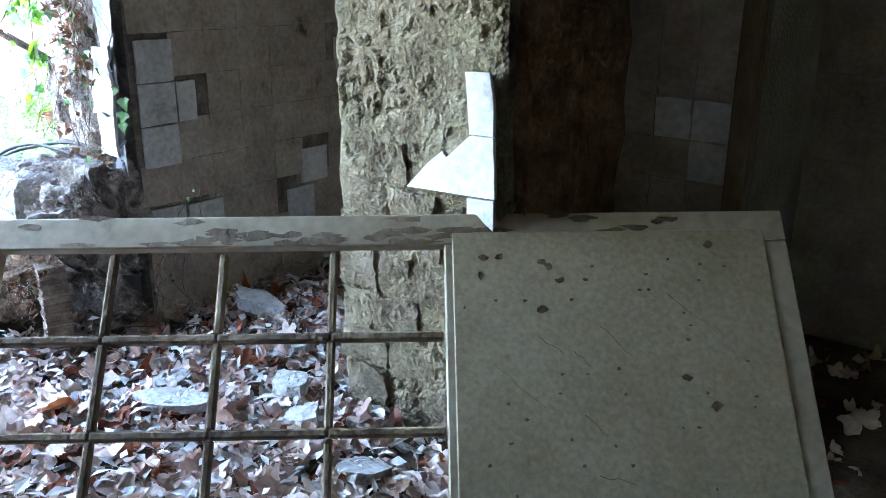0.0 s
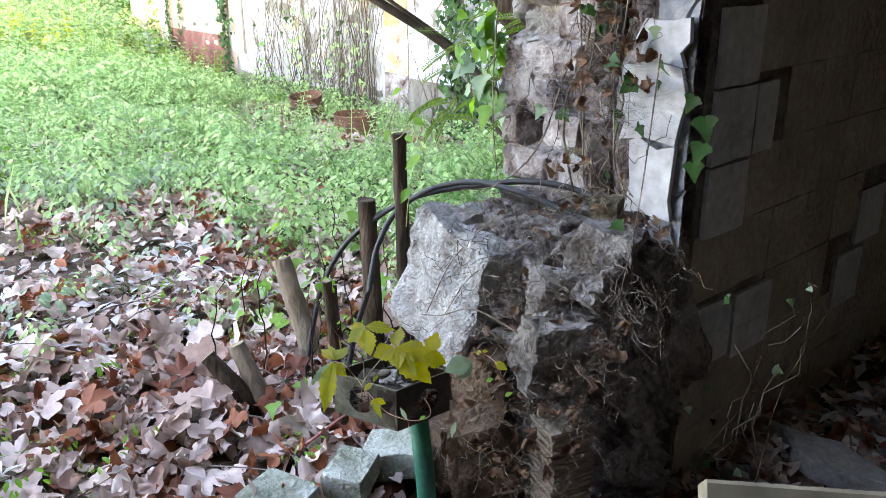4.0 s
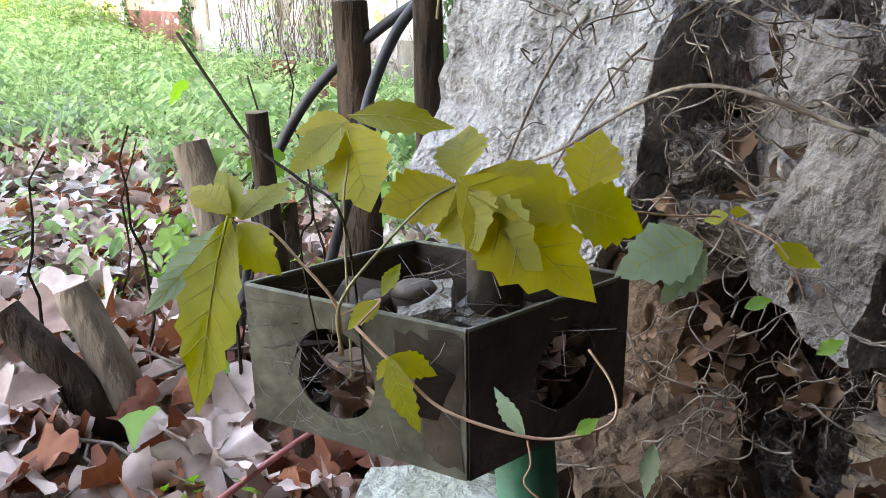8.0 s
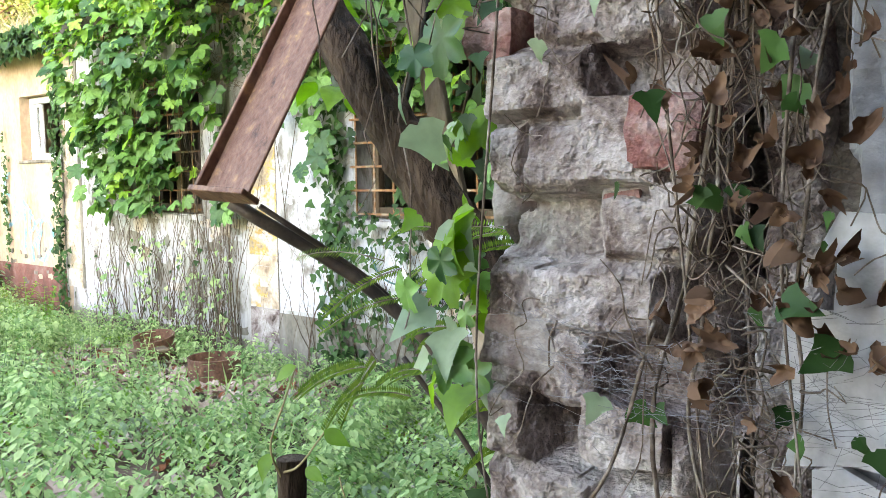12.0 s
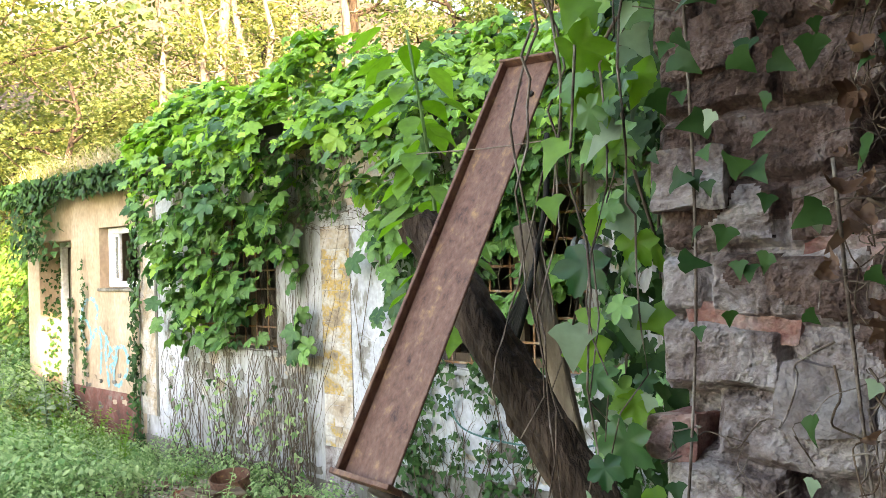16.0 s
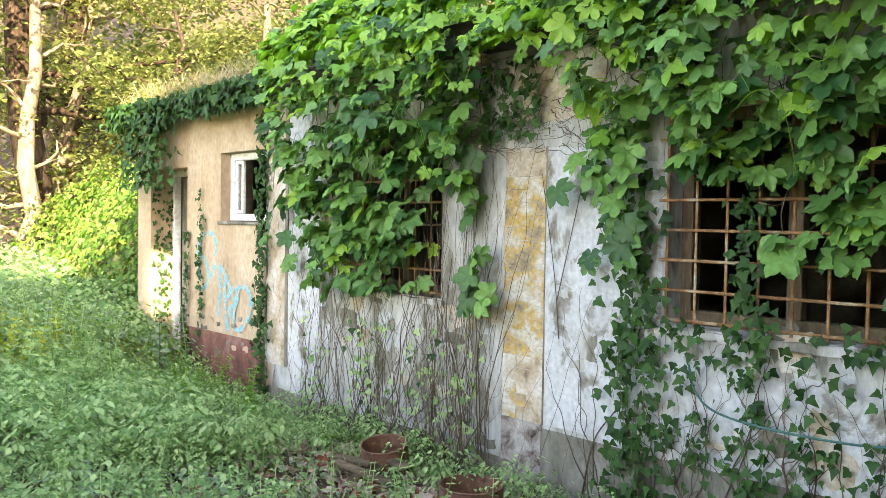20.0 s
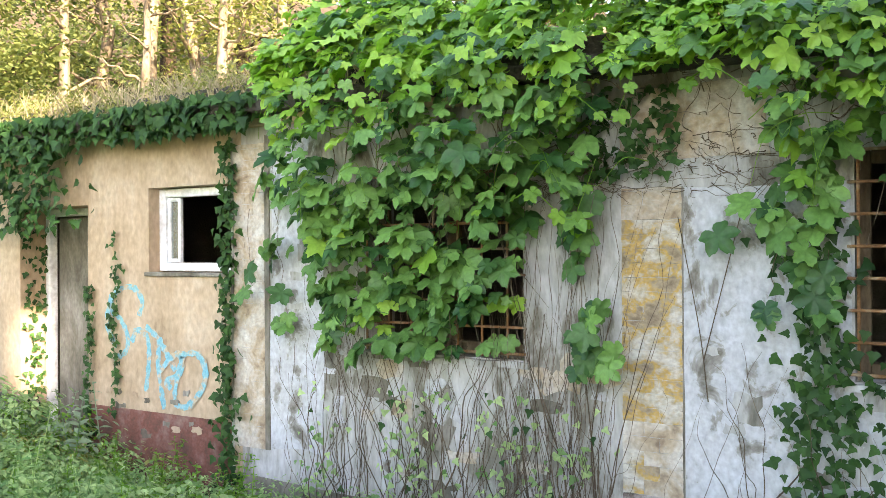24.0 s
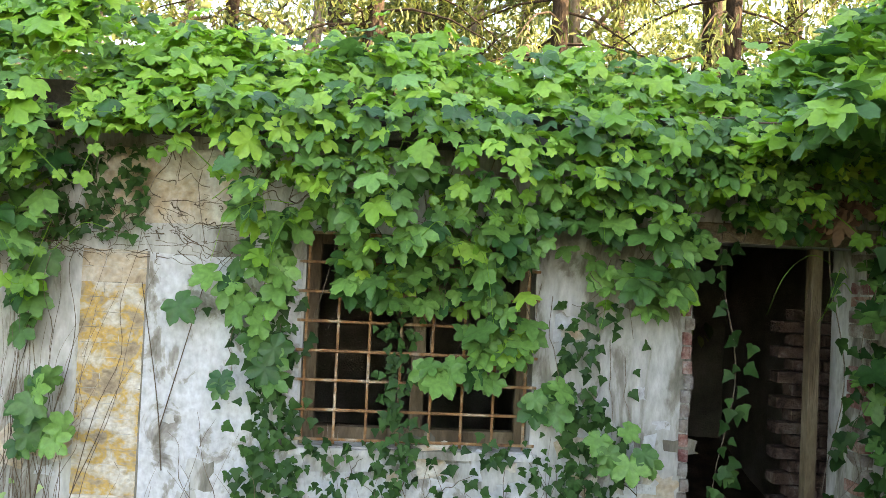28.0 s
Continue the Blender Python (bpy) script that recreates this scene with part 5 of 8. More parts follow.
CREEPER = [
    ((4.169, -3.387, 0.803), (4.225, -3.35, 0.795), 1.05, "creeper", (-0.1, -0.5, 0.8)),
    ((4.17, -3.386, 0.804), (4.151, -3.365, 0.83), 1.2, "creeper", (0.3, -0.8, 0.3)),
    ((4.171, -3.388, 0.804), (4.245, -3.378, 0.77), 1.0, "creeper", (0.5, -0.5, 0.6)),
    ((4.169, -3.388, 0.803), (4.159, -3.425, 0.799), 1.5, "creeper", (0.2, -0.75, 0.5)),
    ((4.173, -3.391, 0.803), (4.198, -3.404, 0.782), 1.5, "creeper", (0.4, -0.8, 0.2)),
    ((4.177, -3.388, 0.797), (4.222, -3.388, 0.773), 1.1, "creeper", (0.3, -0.85, 0.2)),
    ((4.221, -3.362, 0.798), (4.248, -3.337, 0.786), 1.3, "creeper", (0.3, -0.7, 0.5)),
    ((4.225, -3.35, 0.797), (4.213, -3.326, 0.829), 1.1, "creeper", (0.5, -0.8, 0.1)),
    ((4.131, -3.496, 0.799), (4.144, -3.537, 0.727), 0.62, "creeper", (0.5, -0.8, 0.2)),
    ((4.131, -3.496, 0.799), (4.111, -3.536, 0.761), 0.45, "grey", (0.4, -0.8, 0.1)),
    ((4.127, -3.493, 0.799), (4.103, -3.489, 0.816), 1.0, "creeper", (0.2, -0.7, 0.6)),
    ((4.123, -3.49, 0.797), (4.117, -3.46, 0.809), 1.3, "creeper", (0.2, -0.8, 0.4)),
    ((4.132, -3.496, 0.797), (4.156, -3.492, 0.779), 1.1, "creeper", (0.4, -0.8, 0.3)),
    ((4.126, -3.494, 0.8), (4.096, -3.499, 0.811), 0.8, "creeper", (0.0, -0.5, 0.8)),
    ((4.114, -3.414, 0.833), (4.153, -3.382, 0.838), 0.8, "creeper", (0.1, -0.45, 0.85)),
    ((4.114, -3.415, 0.832), (4.141, -3.43, 0.798), 1.5, "creeper", (0.3, -0.9, 0.15)),
    ((4.112, -3.415, 0.833), (4.102, -3.445, 0.813), 1.1, "creeper", (0.1, -0.8, 0.4)),
    ((4.109, -3.411, 0.833), (4.084, -3.427, 0.827), 1.0, "creeper", (0.0, -0.7, 0.6)),
    ((4.188, -3.455, 0.763), (4.185, -3.471, 0.754), 0.9, "creeper", (0.3, -0.6, 0.7)),
    ((4.188, -3.454, 0.764), (4.187, -3.443, 0.777), 0.7, "creeper", (0.4, -0.8, 0.2)),
    ((4.211, -3.468, 0.746), (4.23, -3.474, 0.721), 0.75, "creeper", (0.4, -0.9, 0.1)),
    ((4.211, -3.468, 0.746), (4.228, -3.459, 0.741), 0.9, "creeper", (0.4, -0.6, 0.6)),
    ((4.211, -3.468, 0.746), (4.209, -3.475, 0.737), 0.9, "creeper", (0.3, -0.7, 0.5)),
    ((4.267, -3.441, 0.717), (4.252, -3.443, 0.734), 0.6, "grey", (0.4, -0.8, 0.2)),
    ((4.281, -3.424, 0.718), (4.286, -3.416, 0.724), 0.9, "bright", (0.3, -0.8, 0.4)),
    ((4.242, -3.263, 0.76), (4.22, -3.306, 0.749), 1.2, "grey", (0.3, -0.6, 0.6)),
    ((4.244, -3.263, 0.755), (4.237, -3.289, 0.732), 0.9, "grey", (0.4, -0.7, 0.3)),
    ((4.242, -3.237, 0.77), (4.231, -3.243, 0.767), 1.2, "creeper", (0.3, -0.6, 0.6)),
    ((4.242, -3.236, 0.772), (4.25, -3.231, 0.773), 1.2, "creeper", (0.3, -0.6, 0.6)),
    ((4.267, -3.228, 0.756), (4.29, -3.22, 0.747), 0.9, "creeper", (0.3, -0.6, 0.6)),
    ((4.261, -3.244, 0.719), (4.272, -3.236, 0.725), 0.9, "bright", (0.3, -0.6, 0.6)),
    ((4.301, -3.233, 0.699), (4.311, -3.226, 0.708), 0.9, "bright", (0.3, -0.6, 0.6)),
    ((4.249, -3.31, 0.651), (4.258, -3.33, 0.634), 0.6, "grey", (0.3, -0.6, 0.6)),
]
for k, (a, b, w, m, facing) in enumerate(CREEPER):
    blade("leaf", "creeper", a, b, w * 1.25, L[m], creeper, k, facing)
for pts, rr, m in (
        ([(4.176, -3.47, 0.735), (4.176, -3.47, 0.761), (4.172, -3.441, 0.781), (4.168, -3.408, 0.797), (4.169, -3.387, 0.803)], 0.0017, "palestem"),
        ([(4.175, -3.471, 0.735), (4.175, -3.471, 0.76), (4.16, -3.479, 0.78), (4.144, -3.486, 0.795), (4.131, -3.496, 0.799)], 0.0016, "redstem"),
        ([(4.14, -3.44, 0.70), (4.134, -3.435, 0.789), (4.122, -3.423, 0.81), (4.114, -3.414, 0.833)], 0.0013, "palestem"),
        ([(4.191, -3.472, 0.755), (4.217, -3.468, 0.741), (4.238, -3.461, 0.727), (4.267, -3.441, 0.718), (4.281, -3.424, 0.717), (4.29, -3.409, 0.723), (4.284, -3.403, 0.735), (4.272, -3.405, 0.749)], 0.0015, "redstem"),
        ([(4.268, -3.44, 0.716), (4.271, -3.441, 0.706), (4.272, -3.446, 0.699), (4.283, -3.441, 0.69)], 0.0009, "redstem"),
        ([(4.029, -3.466, 0.879), (4.057, -3.462, 0.852), (4.087, -3.457, 0.823), (4.115, -3.448, 0.807), (4.142, -3.441, 0.788), (4.154, -3.441, 0.70)], 0.0018, "bark"),
        ([(4.125, -3.451, 0.808), (4.135, -3.455, 0.792), (4.138, -3.465, 0.78), (4.142, -3.46, 0.72)], 0.0012, "bark"),
        ([(4.215, -3.3, 0.78), (4.228, -3.268, 0.773), (4.239, -3.238, 0.768), (4.27, -3.227, 0.755), (4.289, -3.227, 0.727)], 0.0013, "redstem"),
        ([(4.191, -3.472, 0.755), (4.188, -3.455, 0.763), (4.176, -3.47, 0.756)], 0.0010, "redstem")):
    part("stem", mesh_of("stem", *tube(curve_points(pts, 6), rr * 0.55, 7, rr * 0.40), M[m], True), creeper)
thing("pink_stalk", "fallen pinkish red leaf stalk on the dead leaves", "stalk", None, mesh_of("pink_stalk", *tube(curve_points([(3.835, -3.40, 0.435), (3.83, -3.33, 0.452), (3.825, -3.27, 0.462), (3.822, -3.21, 0.462)], 5), 0.0038, 8, 0.0022), M["pinkstem"], True))


# ---- dry vines, ivy and dead leaves on the wall end ----
def twigs(seed, count, place, r0=0.0012, r1=0.0035):
    out = []
    q = random.Random(seed)
    for _ in range(count):
        a, b, wob, st = place(q)
        out.append(tube(curve_points(wander(a, b, wob, st, q), 3), q.uniform(r0, r1), 5, 0.0008, False))
    return join(out)


def on_wall(q):
    x, z = (q.gauss(4.165, 0.035), q.uniform(0.9, 2.6)) if q.random() < 0.82 else (q.uniform(3.82, 4.36), q.uniform(0.7, 2.5))
    a = (x, -2.79 - q.uniform(0, 0.07), z)
    b = (x + q.gauss(0, 0.05), -2.80 - q.uniform(0, 0.07), max(0.7, z - (q.uniform(0.04, 0.20) if q.random() < 0.95 else q.uniform(0.25, 0.5))))
    return a, b, 0.012, 9


def on_rubble(q):
    x, y = (q.uniform(4.08, 4.42) if q.random() < 0.8 else q.uniform(3.8, 4.1)), q.uniform(-3.22, -2.8)
    z = 0.94 - 0.55 * smoothstep(-2.8, -3.25, y) + q.uniform(-0.1, 0.06)
    a = Vector((x, y, z))
    b = a + Vector((q.gauss(0, 0.11), q.uniform(-0.12, 0.02), q.uniform(-0.24, 0.03)))
    return a, b, 0.009, 14


def curly(q):
    a = Vector((q.uniform(4.02, 4.42), q.uniform(-3.18, -2.85), q.uniform(0.62, 0.98)))
    return a, a + Vector((q.gauss(0, 0.05), q.uniform(-0.06, 0.0), q.uniform(-0.05, 0.04))), 0.008, 9


dead = thing("dry_vine", "tangle of dead grey-brown vine stems over the broken wall", "vine")
part("stem", mesh_of("stem", *twigs(1, 190, on_wall, 0.0005, 0.0015), M["vine"], True), dead, "", "stuff")
part("stem", mesh_of("stem", *twigs(2, 55, on_rubble, 0.0005, 0.0014), M["vine"], True), dead, "", "stuff")
mat_of_roots = []
q = random.Random(29)
for k in range(170):
    a = Vector((4.355 + q.gauss(0, 0.032), -3.13 + q.gauss(0, 0.032), 0.640 + q.uniform(0, 0.022)))
    an = q.uniform(0, 6.283)
    mat_of_roots.append(tube(wander(a, a + Vector((math.cos(an), math.sin(an), q.uniform(-0.5, 0.1))) * q.uniform(0.012, 0.04), 0.004, 6, q), q.uniform(0.0003, 0.0008), 5, 0.0003, False))
thing("root_mat", "mat of bleached fine roots on the tile stack", "roots", None, mesh_of("root_mat", *join(mat_of_roots), M["vine"], True), "", "stuff")
q = random.Random(12)
for x, z0, z1, rr in ((4.15, 0.98, 2.58, 0.0042), (4.175, 0.95, 2.2, 0.0032), (4.13, 1.1, 2.55, 0.0028), (4.235, 1.0, 2.55, 0.0030)):
    line = wander((x, -2.815, z1), (x + q.gauss(0, 0.03), -2.83, z0), 0.014, 18, q)
    part("stem", mesh_of("stem", *tube(curve_points(line, 3), rr, 7, rr * 0.6), M["vine"], True), dead, "thick woody dead stem")
    for i in range(2, 17, 2):
        e = line[i] + Vector((q.gauss(0, 0.06), -q.uniform(0, 0.03), q.gauss(0.01, 0.05)))
        part("twig", mesh_of("twig", *tube(curve_points(wander(line[i], e, 0.006, 5, q), 2), rr * 0.4, 5, 0.0006, False), M["vine"], True), dead)
part("root", mesh_of("root", *twigs(3, 240, curly, 0.0003, 0.0006), M["vine"], True), dead, "", "stuff")
for k, pts in enumerate(([(4.10, -2.86, 1.25), (4.06, -2.9, 1.08), (3.96, -2.93, 0.98), (3.88, -2.96, 0.96)], [(4.06, -2.84, 1.9), (4.08, -2.83, 1.6), (4.12, -2.84, 1.3), (4.16, -2.86, 1.02)],
                         [(4.24, -2.86, 1.7), (4.22, -2.86, 1.35), (4.25, -2.88, 1.1)], [(4.02, -3.0, 0.93), (3.98, -3.08, 0.84), (3.95, -3.13, 0.72)], [(4.16, -3.02, 0.92), (4.07, -3.1, 0.84), (4.02, -3.14, 0.74)],
                         [(4.33, -2.86, 1.3), (4.36, -2.94, 1.0), (4.37, -3.02, 0.75)], [(4.30, -3.2, 0.82), (4.2, -3.22, 0.84), (4.08, -3.2, 0.78), (3.98, -3.17, 0.74)], [(3.87, -2.82, 2.5), (3.9, -2.83, 1.8), (3.86, -2.84, 1.2), (3.9, -2.86, 0.95)])):
    part("stem", mesh_of("stem", *tube(curve_points(pts, 8), 0.0024 if k in (0, 1, 2, 7) else 0.0016, 7, 0.0011), M["vine"], True), dead, "thick woody dead stem")

ivy = thing("ivy_plant", "ivy with dark lobed leaves climbing the broken wall end", "ivy")
r = random.Random(77)
ivy_meshes = [mesh_of("leaf", *leaf("ivy", 1, 0.2, 0.3, 0.6, s), L["ivy"], True) for s in range(4)]
hop_meshes = [mesh_of("leaf", *leaf("hop", 1, 0.16, 0.3, 0.5, s), L["hop"], True) for s in range(4)]
fresh_meshes = [mesh_of("leaf", *leaf(k, 1, 0.16, 0.35, 0.5, s), L["bright"], True) for s, k in enumerate(("ivy", "creeper", "hop"))]
pale_meshes = [mesh_of("leaf", *leaf("ivy", 1, 0.16, 0.35, 0.5, s), L["grey"], True) for s in range(3)]
dry_meshes = [mesh_of("leaf", *dead_leaf(s + 20, 1.4, 20, (0.25, 0.5, 0.75, 1.0)), L["dry"], True) for s in range(9)]
litter_meshes = [mesh_of("leaf", *dead_leaf(s, 1.1, 26, (0.25, 0.45, 0.65, 0.85, 1.0)), L["litter" if s % 4 else "russet"], True) for s in range(9)] + [mesh_of("leaf", *leaf("hop", 0.9, 0.3, 0.5, 1.2, s), L["russet" if s else "litter"], True) for s in range(3)]


def put(mesh, parent, p, normal, spin, size, name="leaf"):
    return part(name, mesh, parent, "", "", face_pose(p, normal, spin, size))


for k in range(70):
    x, z = r.uniform(3.82, 4.34), r.uniform(1.0, 2.5)
    put(r.choice(ivy_meshes if k % 3 else pale_meshes), ivy, (x, -2.83 - r.uniform(0, 0.05), z), (r.gauss(0, 0.4), -1, r.gauss(0.2, 0.4)), r.gauss(0, 0.7), r.uniform(0.018, 0.036))
for k in range(80):
    x, z = r.uniform(3.84, 4.24), 1.55 + 1.0 * r.random() ** 0.7
    put(r.choice(ivy_meshes), ivy, (x, -2.82 - r.uniform(0, 0.07), z), (r.gauss(0, 0.6), -1, r.gauss(0.3, 0.5)), r.gauss(0, 0.9), r.uniform(0.018, 0.042))
for k in range(130):
    x, z = r.uniform(3.84, 4.26), 2.60 - 0.85 * r.random() ** 1.5 * (0.45 + 0.55 * smoothstep(3.9, 4.3, r.uniform(3.9, 4.5)))
    put(r.choice(ivy_meshes), ivy, (x, -2.84 - r.uniform(0, 0.26) * smoothstep(1.9, 2.5, z), z), (r.gauss(0.1, 0.6), -1, r.gauss(0.3, 0.5)), r.gauss(0, 0.9), r.uniform(0.022, 0.044))
for p in ((4.225, -2.903, 0.901), (4.254, -2.876, 0.922), (4.24, -2.91, 0.885), (4.27, -2.9, 0.95), (4.29, -2.93, 0.9), (4.21, -2.9, 0.86)):
    put(r.choice(ivy_meshes), ivy, p, (r.gauss(0, 0.3), -1, 0.5), r.gauss(0, 0.9), r.uniform(0.05, 0.07))
hang = thing("hanging_creeper", "fresh green creeper hanging down the outer corner of the wall", "vine")
for k in range(115):
    z = r.uniform(0.95, 2.58)
    out = r.random() ** 1.5
    p = (3.80 - 0.08 * out * smoothstep(0.9, 1.8, z), -2.78 - r.uniform(-0.06, 0.10), z)
    put(r.choice(fresh_meshes if k % 5 < 2 else hop_meshes if k % 5 < 4 else pale_meshes), hang, p, (r.gauss(-0.1, 0.5), -1, r.gauss(0.35, 0.4)), r.gauss(0, 0.6), r.uniform(0.028, 0.075))
for k in range(9):
    a = Vector((3.80 - r.uniform(0, 0.14), -2.8 - r.uniform(0, 0.07), r.uniform(2.1, 2.6)))
    part("stem", mesh_of("stem", *tube(wander(a, a + Vector((r.gauss(0, 0.05), r.gauss(0, 0.03), -r.uniform(0.5, 1.3))), 0.012, 14, r), 0.0022, 6, 0.001), M["vine"], True), hang)
wilt = thing("withered_leaves", "brown withered leaves caught in the dead vines", "leaves")
for k in range(170):
    x, z = r.uniform(4.08, 4.27), r.uniform(1.0, 2.5)
    if k < 75:
        x, z = r.uniform(3.85, 4.4), 0
        y = r.uniform(-3.2, -2.85)
        z = 1.0 - 0.55 * smoothstep(-2.8, -3.25, y) - 0.01
    else:
        y = -2.84 - r.uniform(0, 0.05)
    put(r.choice(dry_meshes), wilt, (x, y, z), (r.gauss(0, 0.7), -1, r.gauss(0.3, 0.7)), r.uniform(-3, 3), r.uniform(0.024, 0.046))
for k in range(90):
    p = (r.uniform(4.12, 4.44), r.uniform(-3.24, -3.0), 0)
    p = (p[0], p[1], 0.50 + 0.30 * smoothstep(-3.26, -3.0, p[1]) + r.uniform(-0.03, 0.06))
    put(r.choice(dry_meshes), wilt, p, (r.gauss(0.3, 0.6), -1, r.gauss(0.5, 0.6)), r.uniform(-3, 3), r.uniform(0.025, 0.05))


for k in range(60):
    put(r.choice(dry_meshes), wilt, (r.uniform(4.05, 4.27), -2.82 - r.uniform(0, 0.07), r.uniform(1.7, 2.55)), (r.gauss(0, 0.7), -1, r.gauss(0.1, 0.7)), r.uniform(-3, 3), r.uniform(0.025, 0.055))


for k in range(85):
    p = (r.uniform(4.14, 4.32), -2.83 - r.uniform(0, 0.06), r.uniform(1.22, 1.75))
    put(r.choice(dry_meshes if k % 5 < 4 else ivy_meshes), wilt if k % 5 < 4 else ivy, p, (r.gauss(0, 0.6), -1, r.gauss(0.2, 0.5)), r.gauss(0, 1.2), r.uniform(0.022, 0.048))


def high_up(q):
    a = Vector((q.gauss(4.17, 0.05), -2.80 - q.uniform(0, 0.06), q.uniform(1.6, 2.58)))
    return a, a + Vector((q.gauss(0, 0.05), q.gauss(0, 0.015), -q.uniform(0.05, 0.25))), 0.012, 9


part("stem", mesh_of("stem", *twigs(43, 170, high_up, 0.0006, 0.0022), M["stem"], True), dead, "", "stuff")


def fibre(q):
    a = Vector((q.uniform(4.12, 4.44), q.uniform(-3.24, -2.95), 0))
    a.z = 0.52 + 0.36 * smoothstep(-3.26, -2.95, a.y) + q.uniform(-0.04, 0.06)
    return a, a + Vector((q.gauss(0, 0.06), q.uniform(-0.05, 0.02), q.gauss(-0.03, 0.05))), 0.005, 9


part("root", mesh_of("root", *twigs(41, 260, fibre, 0.0002, 0.0007), M["vine"], True), dead, "", "stuff")
webs = []
for k in range(260):
    a = Vector((r.uniform(3.98, 4.32), -2.83 - r.uniform(0, 0.05), r.gauss(1.19, 0.035)))
    b = a + Vector((r.gauss(0, 0.07), r.gauss(0, 0.02), r.gauss(0, 0.02)))
    webs.append(tube([a, a.lerp(b, 0.5) - Vector((0, 0, 0.006)), b], 0.00028, 3, 0.0002, False))
thing("cobweb", "dusty cobweb strands hanging across the broken bricks", "cobweb", None, mesh_of("cobweb", *join(webs), M["web"]), "", "stuff")
inner = thing("room_ivy", "young ivy shoots with pale leaves inside the doorway", "ivy")
for k in range(7):
    a = Vector((4.42 + r.uniform(0, 0.14), -2.80 + r.uniform(-0.08, 0.12), 0.28))
    part("stem", mesh_of("stem", *tube(wander(a, a + Vector((r.uniform(0, 0.18), r.uniform(-0.08, 0.1), r.uniform(0.35, 0.62))), 0.02, 12, r), 0.0022, 5, 0.001), M["vine"], True), inner)
for k in range(14):
    put(r.choice(pale_meshes if k % 3 else ivy_meshes), inner, (4.42 + r.uniform(0, 0.2), -2.78 + r.uniform(-0.1, 0.12), r.uniform(0.4, 0.85)), (r.gauss(0.2, 0.4), -1, 0.4), r.gauss(0, 0.8), r.uniform(0.012, 0.024))
for x, y, z, s in ((4.395, -2.795, 1.18, 0.055), (4.40, -2.80, 1.13, 0.05), (4.38, -2.81, 1.22, 0.04), (4.385, -2.8, 1.09, 0.045)):
    put(r.choice(ivy_meshes), inner, (x, y, z), (0.4, -1, 0.3), r.gauss(0, 0.6), s)


# ---- outbuilding: strips, plinth, windows, grilles, doors ----
r = random.Random(5)


def on_front(u, w, d):
    return (u, -0.001 - d, w)


def flake(parent, name, x0, x1, z0, z1, mat, thick=0.006, label="", nib=0.01):
    v, f = prism(jag(x0, x1, z0, z1, r, nib), thick, on_front)
    return part(name, mesh_of(name, v, f[::-1], M[mat]), parent, label)


def band(name, x0, x1, z0, z1, mat, thick, label=""):
    return part(name, mesh_of(name, *box(x0, -thick, z0, x1, 0.001, z1, 0.002), M[mat]), house, label)


flake(house, "plinth", -2.9, -0.312, -0.3, 0.26, "grey", 0.008, "bare grey plinth", 0.03)
band("plinth", -0.309, -0.004, -0.3, 0.50, "limecoat", 0.012, "worn red-brown plinth")
flake(house, "plinth", 0.006, 2.69, -0.3, 0.49, "grey", 0.008, "bare grey plinth", 0.02)
band("plinth", 3.60, 4.6, -0.3, 0.50, "grey", 0.012, "bare grey plinth")
band("plinth", -4.44, -2.98, -0.3, 0.60, "red", 0.008, "worn red plinth")
band("plinth", -5.6, -5.285, -0.3, 0.60, "grey", 0.008, "grey plinth")
# painted brick strips
for x0, x1, z0, z1, first in ((-0.309, -0.006, 0.505, 2.05, "yellow"), (-2.965, -2.70, 0.45, 2.45, "yellow")):
    z, row = z0, 0
    while z < z1:
        cut = x0 + (x1 - x0) * (0.62 if row % 2 else 0.36)
        for a, b in ((x0, cut - 0.0012), (cut + 0.0012, x1)):
            t = r.uniform(0.0055, 0.0072)
            v, f = prism(jag(a, b, z, min(z + 0.0712, z1), r, 0.0022), t, lambda u, w, d: (u, 0.0005 - d, w))
            f = f[::-1]
            bare = (z > 1.82) or (z < 0.86 and r.random() < 0.75)
            part("brick", mesh_of("brick", v, f, M["creamcoat"] if x0 < -1 or bare else M["yellow"]), house)
        z += 0.073
        row += 1
band("pilaster_edge", -2.695, -2.655, 0.45, 2.5, "grey", 0.010, "grey seam in the plaster")
band("pilaster_edge", -2.985, -2.968, 0.3, 2.5, "plaster", 0.014)
band("seam", -0.016, 0.004, 0.5, 2.05, "grey", 0.004, "dark joint")
flake(house, "limewash_panel", 0.006, 0.74, 0.505, 2.04, "limewash", 0.0025, "bluish white limewashed wall panel", 0.012)
flake(house, "limewash_panel", -2.65, -2.22, 0.46, 2.5, "limewash", 0.0025, "white limewashed wall panel", 0.03)
flake(house, "limewash_panel", 0.80, 2.55, 0.52, 0.98, "limewash", 0.002, "patchy white limewash below the window", 0.10)
flake(house, "cornice_patch", -0.30, 0.40, 2.19, 2.55, "creamcoat", 0.008, "cream plaster below the eaves", 0.02)
for k in range(90):
    x, z = r.choice(((r.uniform(0.05, 0.68), r.uniform(0.55, 2.0)), (r.uniform(-2.6, -2.0), r.uniform(0.6, 2.4)), (r.uniform(0.5, 2.6), r.uniform(0.5, 1.1)), (r.uniform(2.0, 2.65), r.uniform(0.5, 1.7))))
    a, b = r.uniform(0.03, 0.14), r.uniform(0.03, 0.16)
    flake(house, "plaster_flake", x, x + a, z, z + b, r.choice(("limewash", "limewash", "plaster")), r.uniform(0.003, 0.0045), "", 0.22 * min(a, b))
